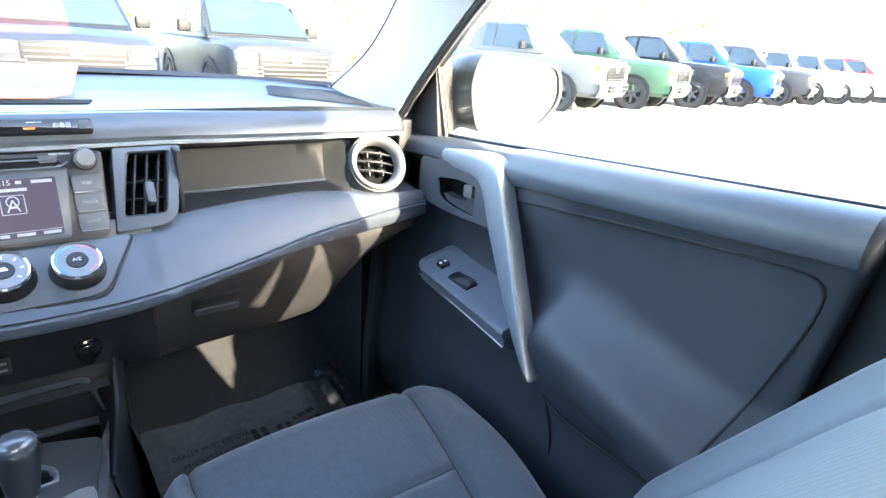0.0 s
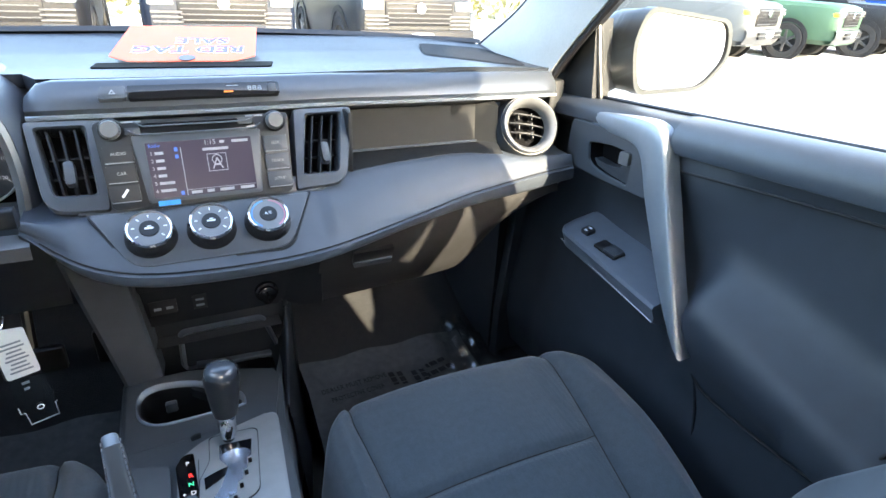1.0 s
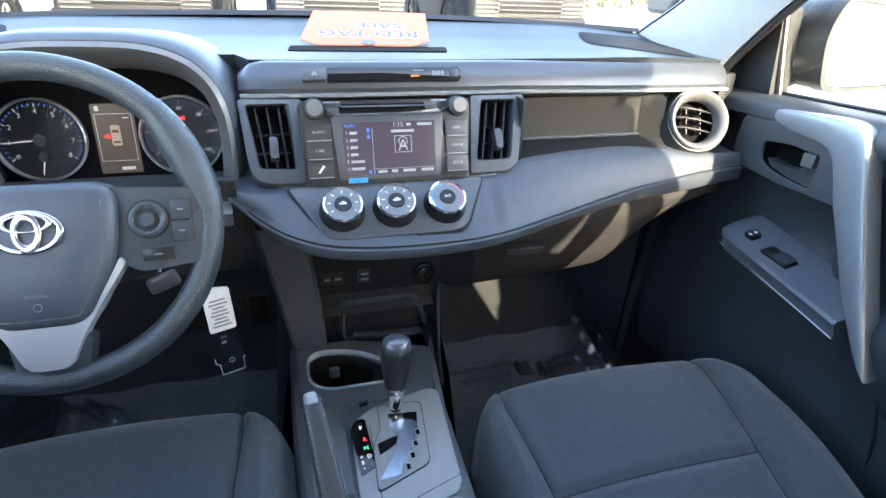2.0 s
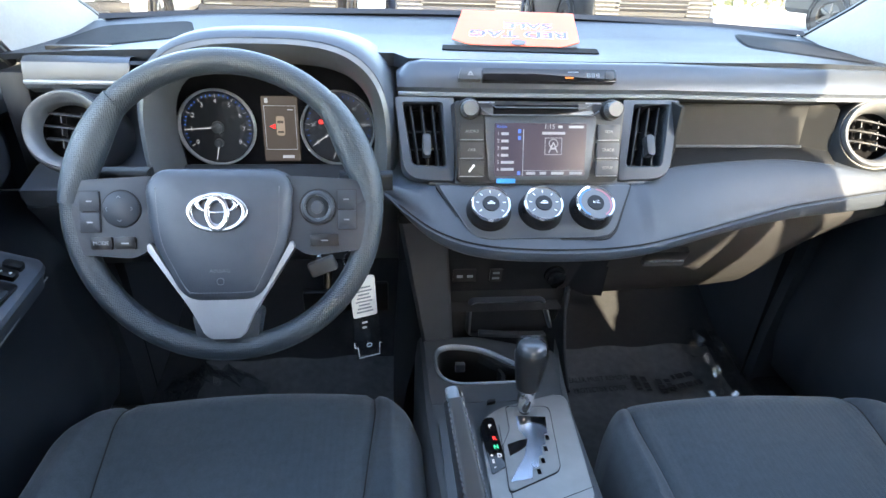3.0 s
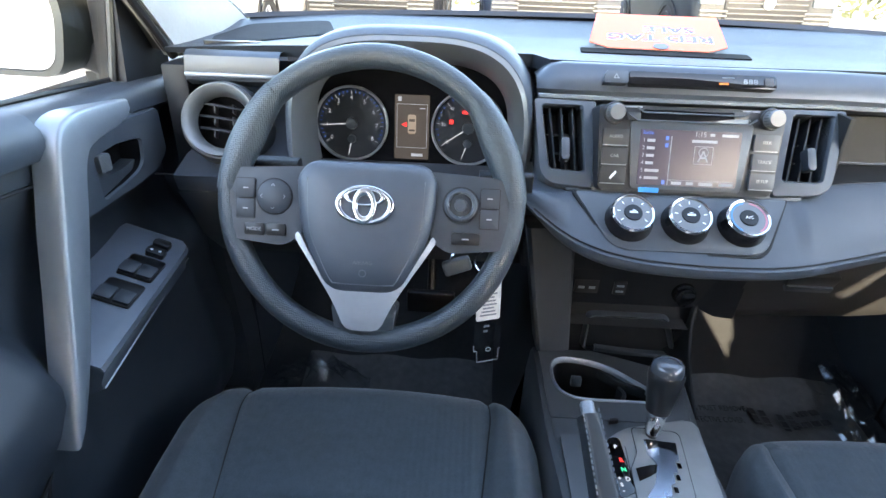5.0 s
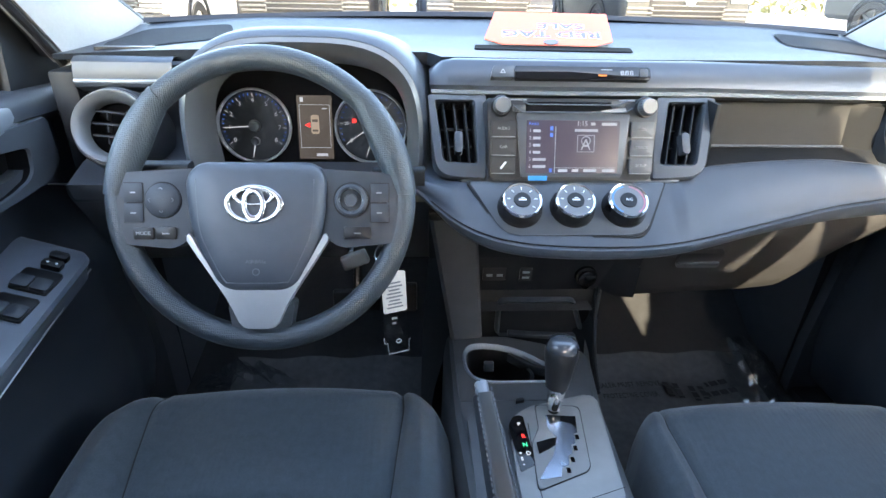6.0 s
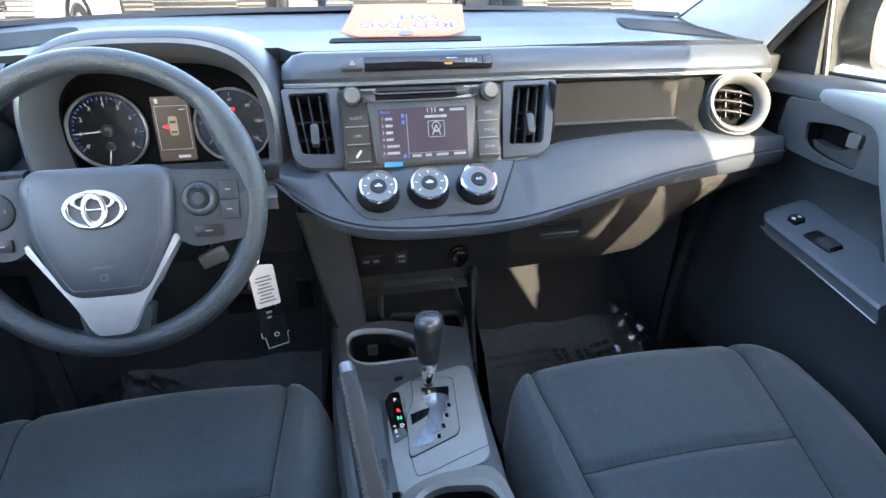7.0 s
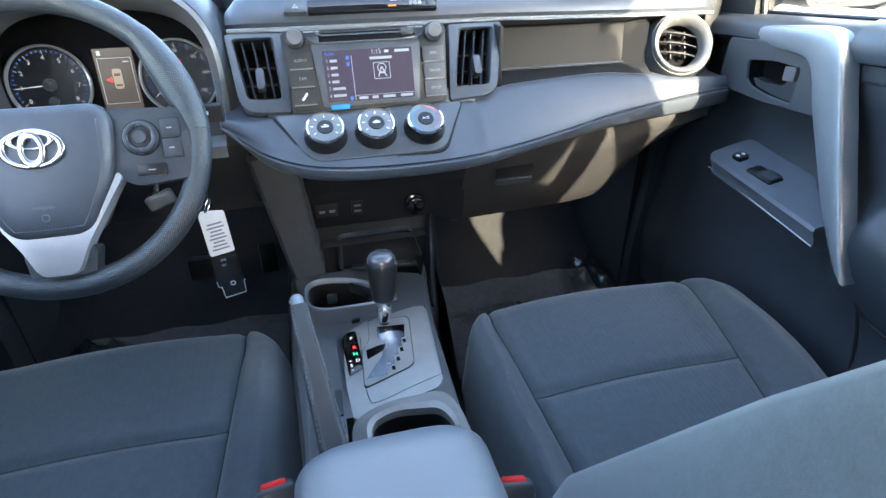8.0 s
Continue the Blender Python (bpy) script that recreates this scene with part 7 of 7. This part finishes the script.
def skin(par, name, secs, mat, label=""):
    """Sections along y of half outlines (x, z), mirrored over x = 0."""
    bm = bmesh.new()
    rows = []
    for y, pts in secs:
        rows.append([Vector((-x, y, z)) for x, z in pts] + [Vector((x, y, z)) for x, z in pts[::-1]])
    loft(bm, rows, caps=False)
    n = len(rows[0])
    for r in (0, -1):
        y, pts = secs[r]
        vs = [bm.verts.new(p) for p in rows[r]]
        bm.faces.new(vs)
    return part(name, bm, mat, par, label, smooth=32)


def vehicle(name, label, cat, paint, truck, at, grp):
    """A parked vehicle, its nose at y = 0 pointing to -y."""
    v = thing(name, label, cat, grp)
    w, L = (0.94, 5.3) if truck else (0.92, 4.6)
    hood = 1.18 if truck else 1.12
    belt = 1.25 if truck else 1.16
    roof = 1.90 if truck else 1.76
    cow = 1.45 if truck else 1.25
    low = 0.36 if truck else 0.26

    def sec(top, k=1.0, bulge=0.0):
        return [(0.0, low), (w * 0.80 * k, low), (w * 0.95 * k, low + 0.10), (w * k, low + 0.34), (w * k, top - 0.22), (w * 0.97 * k, top - 0.08), (w * 0.86 * k, top - 0.01 + bulge), (0.0, top + 0.02 + bulge)]

    body = [(0.06, sec(hood - 0.16, 0.86)), (0.0, sec(hood - 0.12, 0.90)), (0.05, sec(hood - 0.05, 0.95)), (0.20, sec(hood, 0.985)), (0.6, sec(hood + 0.02)), (cow, sec(belt - 0.05, 1.0, 0.03)), (cow + 0.2, sec(belt)), (L * 0.62, sec(belt)), (L * 0.64, sec(belt if not truck else belt + 0.02)), (L - 0.1, sec(belt if not truck else belt + 0.02, 0.98)), (L, sec(belt - 0.1, 0.94))]
    b = skin(v, "body", body[1:], paint)
    # cabin
    e = L * 0.66 if truck else L - 0.25
    x0 = w * 0.90
    cab = [(cow - 0.02, belt - 0.04, belt - 0.02, x0), (cow + 0.35, belt - 0.04, lerp(belt, roof, 0.52), x0 * 0.95), (cow + 0.72, belt - 0.04, roof - 0.02, x0 * 0.86), (cow + 1.2, belt - 0.04, roof, x0 * 0.84), (e - 0.35, belt - 0.04, roof - 0.02, x0 * 0.84), (e - 0.10, belt - 0.04, lerp(belt, roof, 0.6), x0 * 0.90), (e, belt - 0.04, belt - 0.02, x0)]
    secs = []
    for y, z0, z1, xt in cab:
        secs.append((y, [(0, z0), (x0 + 0.03, z0), (lerp(x0 + 0.02, xt, 0.5), lerp(z0, z1, 0.5)), (xt, z1 - 0.05 if z1 - z0 > 0.1 else z1), (xt - 0.08, z1), (0, z1 + 0.015)]))
    skin(v, "cabin", secs, paint)
    # windscreen and side panes
    bm = bmesh.new()
    pts = [(-x0 * 0.93, cow + 0.03, belt + 0.02), (x0 * 0.93, cow + 0.03, belt + 0.02), (x0 * 0.80, cow + 0.66, roof - 0.08), (-x0 * 0.80, cow + 0.66, roof - 0.08)]
    lo = [bm.verts.new(Vector(p) + Vector((0, -0.03, 0.03))) for p in pts]
    hi = [bm.verts.new(Vector(p) + Vector((0, 0.02, -0.02))) for p in pts]
    bm.faces.new(lo)
    for a in range(4):
        c = (a + 1) % 4
        bm.faces.new((lo[a], lo[c], hi[c], hi[a]))
    part("windscreen_pane", bm, M_CARGLASS, v)
    for s in (-1, 1):
        for ya, yb in (((cow + 0.50, cow + 1.25), (cow + 1.33, e - 0.45)) if truck else ((cow + 0.50, cow + 1.2), (cow + 1.28, cow + 2.0), (cow + 2.08, e - 0.4))):
            bm = bmesh.new()
            zt = roof - 0.10
            za = lerp(belt, roof, 0.55) if ya < cow + 0.6 else zt
            q = []
            for y, z in ((ya - (0.25 if ya < cow + 0.6 else 0), belt + 0.05), (yb, belt + 0.05), (yb, zt), (ya + (0.08 if ya < cow + 0.6 else 0), zt)):
                t = (z - belt) / (roof - belt)
                q.append(Vector((s * (lerp(x0 + 0.03, x0 * 0.855, t) + 0.012), y, z)))
            f = [bm.verts.new(p) for p in q]
            g = [bm.verts.new(p - Vector((s * 0.03, 0, 0))) for p in q]
            bm.faces.new(f)
            for a in range(4):
                c = (a + 1) % 4
                bm.faces.new((f[a], f[c], g[c], g[a]))
            part("side_pane", bm, M_CARGLASS, v)
        bm = bmesh.new()
        box(bm, (s * (w + 0.02), cow + 0.38, belt + 0.02), (s * (w + 0.22), cow + 0.50, belt + 0.20), bevel=0.03, seg=3)
        part("wing_mirror", bm, M_TRIMBLACK, v)
        for y in (0.95, L - 1.15):
            bm = bmesh.new()
            m = Matrix.Translation((s * (w - 0.06), y, 0.40)) @ Matrix.Rotation(math.pi / 2 * s, 4, "Y")
            lathe(bm, [(0.47, 0.04), (0.47, 0.075), (0.39, 0.078), (0.39, -0.1), (0.0, -0.1)], m, 28)
            part("wheel_arch", bm, M_TRIMBLACK, v)
            wheel(v, s * (w - 0.10), y, 0.39 if truck else 0.36, s)
        # head lamps
        bm = bmesh.new()
        box(bm, (s * w * 0.60, -0.035, hood - 0.26), (s * w * 0.93, 0.12, hood - 0.12), bevel=0.03, seg=2)
        hl = part("headlight", bm, M_HEAD, v)
        if truck:
            bm = bmesh.new()
            box(bm, (s * w * 0.93, 0.02, hood - 0.24), (s * (w * 0.965), 0.14, hood - 0.16), bevel=0.01)
            part("side_marker", bm, M_AMBER, v)
        else:
            for k in range(4):
                bm = bmesh.new()
                box(bm, (s * w * 0.52, -0.03, hood - 0.34 - 0.055 * k), (s * w * (0.90 - 0.01 * k), 0.06, hood - 0.315 - 0.055 * k), bevel=0.006, seg=1)
                part("light_bar", bm, M_RIM, v)
    # nose
    bm = bmesh.new()
    box(bm, (-w * 0.58, -0.02, hood - 0.46), (w * 0.58, 0.10, hood - 0.12), bevel=0.03)
    gr = part("grille", bm, M_TRIMBLACK, v)
    for k in range(5):
        bm = bmesh.new()
        z = hood - 0.42 + 0.062 * k
        box(bm, (-w * 0.54, -0.035, z), (w * 0.54, 0.02, z + 0.016), bevel=0.005, seg=1)
        part("grille_bar", bm, M_RIM if not truck or k in (0, 4) else M_TRIMBLACK, gr)
    if truck:
        for k in range(-6, 7):
            bm = bmesh.new()
            box(bm, (k * 0.085 - 0.012, -0.032, hood - 0.43), (k * 0.085 + 0.012, 0.02, hood - 0.14), bevel=0.006, seg=1)
            part("grille_bar", bm, M_TRIMBLACK, gr)
    bm = bmesh.new()
    lathe(bm, [(0.075, 0.0), (0.07, 0.02), (0.0, 0.022)], Matrix.Translation((0, -0.04, hood - 0.22)) @ Matrix.Rotation(math.pi / 2, 4, "X"), 24)
    part("badge", bm, M_CHROME if not truck else M_REDPLASTIC if paint.name.startswith("white") else M_CHROME, v)
    bm = bmesh.new()
    rows = []
    for x in np.linspace(-w * 0.97, w * 0.97, 13):
        yy = 0.10 * (abs(x) / w) ** 3
        rows.append([Vector((x, y + yy, z)) for y, z in ((0.12, hood - 0.50), (-0.10, hood - 0.51), (-0.13, hood - 0.56), (-0.12, hood - 0.66), (-0.06, low + 0.04), (0.12, low))])
    bp = part("bumper", loft(bm, rows), M_BUMPER if truck else M_TRIMBLACK, v)
    bm = bmesh.new()
    for z in (hood - 0.60, hood - 0.68) if truck else (hood - 0.66,):
        for sx in (-1, 1):
            box(bm, (sx * 0.20, -0.150, z), (sx * 0.58, -0.105, z + 0.05), bevel=0.008, seg=1)
    part("intake", bm, M_TRIMBLACK, bp)
    bm = bmesh.new()
    box(bm, (-0.16, -0.15, hood - 0.66), (0.16, -0.125, hood - 0.54), bevel=0.005)
    pl = part("plate", bm, M_PLATE, v)
    bm = bmesh.new()
    box(bm, (-0.11, -0.154, hood - 0.615), (0.11, -0.149, hood - 0.58))
    part("plate_bar", bm, M_BLUEINK, v)
    v.location = at
    return v


PAINTS = {}


def paint(n, c, metal=0.25):
    if n not in PAINTS:
        PAINTS[n] = material(n + "_paint", c, 0.42, metal=metal * 0.4, vary=0.05, scale=10, spec=0.3)
    return PAINTS[n]


for x, n, c in ((-6.8, "graphite", (0.028, 0.028, 0.031)), (-4.2, "white", (0.58, 0.58, 0.57)), (-1.6, "black", (0.008, 0.008, 0.009)), (0.8, "navy", (0.008, 0.012, 0.022)), (3.45, "charcoal", (0.018, 0.020, 0.022))):
    vehicle("parked_suv", n + " parked sport utility car facing the viewer", "car", paint(n, c), False, (x, 7.15, 0), "parked cars ahead")
for k, (n, c) in enumerate((("grey", (0.075, 0.08, 0.08)), ("green", (0.035, 0.075, 0.045)), ("black", (0.008, 0.008, 0.009)), ("blue", (0.006, 0.06, 0.34)), ("graphite", (0.028, 0.028, 0.031)), ("white", (0.58, 0.58, 0.57)), ("silver", (0.45, 0.46, 0.47)), ("white", (0.58, 0.58, 0.57)), ("red", (0.5, 0.02, 0.02)))):
    tk = vehicle("parked_pickup", n + " parked pickup truck in a row", "pickup truck", paint(n, c), True, (11.1 + 2.85 * k, 7.2, 0), "row of pickup trucks")
    tk.rotation_euler = (0, 0, radians(16))
# a white car parked close on the driver's side, seen past the mirror
vehicle("parked_suv", "white parked car beside the driver window", "car", paint("white", (0.58, 0.58, 0.57)), False, (-4.4, 1.2, 0), "parked cars beside")

# trees and brush behind the row
M_BARK = material("bark", (0.14, 0.11, 0.09), 0.9, vary=0.3, scale=20)
M_LEAF = material("dry_leaf", (0.22, 0.20, 0.07), 0.7, vary=0.45, scale=3)
M_LEAF2 = material("green_leaf", (0.10, 0.12, 0.05), 0.7, vary=0.45, scale=3)


def tree(at, h, seed, leaf, label):
    rnd = random.Random(seed)
    t = thing("tree", label, "tree", "trees behind the lot")
    bm = bmesh.new()
    tips = []

    def limb(p, d, ln, r, depth):
        path = [p]
        q, dd = p.copy(), d.copy()
        for i in range(4):
            dd = (dd + Vector((rnd.uniform(-0.2, 0.2), rnd.uniform(-0.2, 0.2), rnd.uniform(-0.05, 0.15)))).normalized()
            q = q + dd * ln / 4
            path.append(q.copy())
        sweep(bm, path, circle(6, r), up=(0.3, 0.2, 0.93), scale=lambda s: 1 - 0.55 * s)
        if depth == 0:
            tips.extend(path[2:])
            return
        for k in range(rnd.randint(3, 4)):
            a = rnd.uniform(0, 2 * math.pi)
            nd = (dd * 0.6 + Vector((math.cos(a), math.sin(a), rnd.uniform(0.1, 0.7))) * 0.7).normalized()
            limb(path[rnd.randint(2, 4)], nd, ln * rnd.uniform(0.55, 0.75), r * 0.5, depth - 1)

    limb(Vector((0, 0, 0)), Vector((0, 0, 1)), h * 0.42, h * 0.022, 3)
    part("trunk", bm, M_BARK, t)
    vs, fs = [], []
    for p in tips:
        for k in range(9):
            c = p + Vector((rnd.gauss(0, 0.05 * h), rnd.gauss(0, 0.05 * h), rnd.gauss(0, 0.04 * h)))
            u = Vector((rnd.gauss(0, 1), rnd.gauss(0, 1), rnd.gauss(0, 1))).normalized() * rnd.uniform(0.05, 0.11)
            w = u.cross(Vector((rnd.gauss(0, 1), rnd.gauss(0, 1), rnd.gauss(0, 1)))).normalized() * rnd.uniform(0.03, 0.07)
            i = len(vs)
            vs += [c - u, c + w, c + u, c - w]
            fs.append((i, i + 1, i + 2, i + 3))
    me = bpy.data.meshes.new("crown")
    me.from_pydata(vs, [], fs)
    me.materials.append(leaf)
    cr = new("crown", me)
    cr.parent = t
    t.location = at
    return t


t1 = tree((6.4, 13.5, 0), 6.0, 11, M_LEAF, "half-bare roadside tree with dry leaves")
t2 = tree((2.2, 14.5, 0), 5.0, 12, M_LEAF2, "leafy roadside tree behind parked cars")
for k, (x, y, s, rz) in enumerate(((-3, 15, 1.0, 40), (-8, 14, 1.1, 130), (9.0, 16, 1.1, 70), (12.5, 15, 0.9, 160), (17, 17, 1.2, 200), (22, 16, 0.9, 20), (28, 18, 1.2, 110), (36, 18, 1.1, 290), (-14, 12, 1.2, 80), (14, -22, 1.6, 50), (22, -26, 1.8, 10), (30, -20, 1.5, 210), (7, -28, 1.7, 300), (-16, -18, 1.5, 140))):
    c = copy_thing(t1 if k % 2 else t2, Matrix.LocRotScale((x, y, 0), Euler((0, 0, radians(rz))), (s, s, s)))
    c.scale = (s, s, s)
bm = bmesh.new()
rnd = random.Random(5)
vs, fs = [], []
for k in range(9000):
    x = rnd.uniform(-30, 60)
    h = 1.4 + 0.8 * noise.noise(Vector((x * 0.25, 0, 0)))
    c = Vector((x, 19 + rnd.gauss(0, 1.2), rnd.uniform(0, h)))
    u = Vector((rnd.gauss(0, 1), rnd.gauss(0, 1), rnd.gauss(0, 1))).normalized() * rnd.uniform(0.08, 0.22)
    w = u.cross(Vector((rnd.gauss(0, 1), rnd.gauss(0, 1), 1))).normalized() * rnd.uniform(0.05, 0.13)
    i = len(vs)
    vs += [c - u, c + w, c + u, c - w]
    fs.append((i, i + 1, i + 2, i + 3))
bm.free()
me = bpy.data.meshes.new("brush")
me.from_pydata(vs, [], fs)
me.materials.append(M_LEAF)
tagged(new("brush", me), "dry brush along the edge of the lot", "brush", kind="stuff")
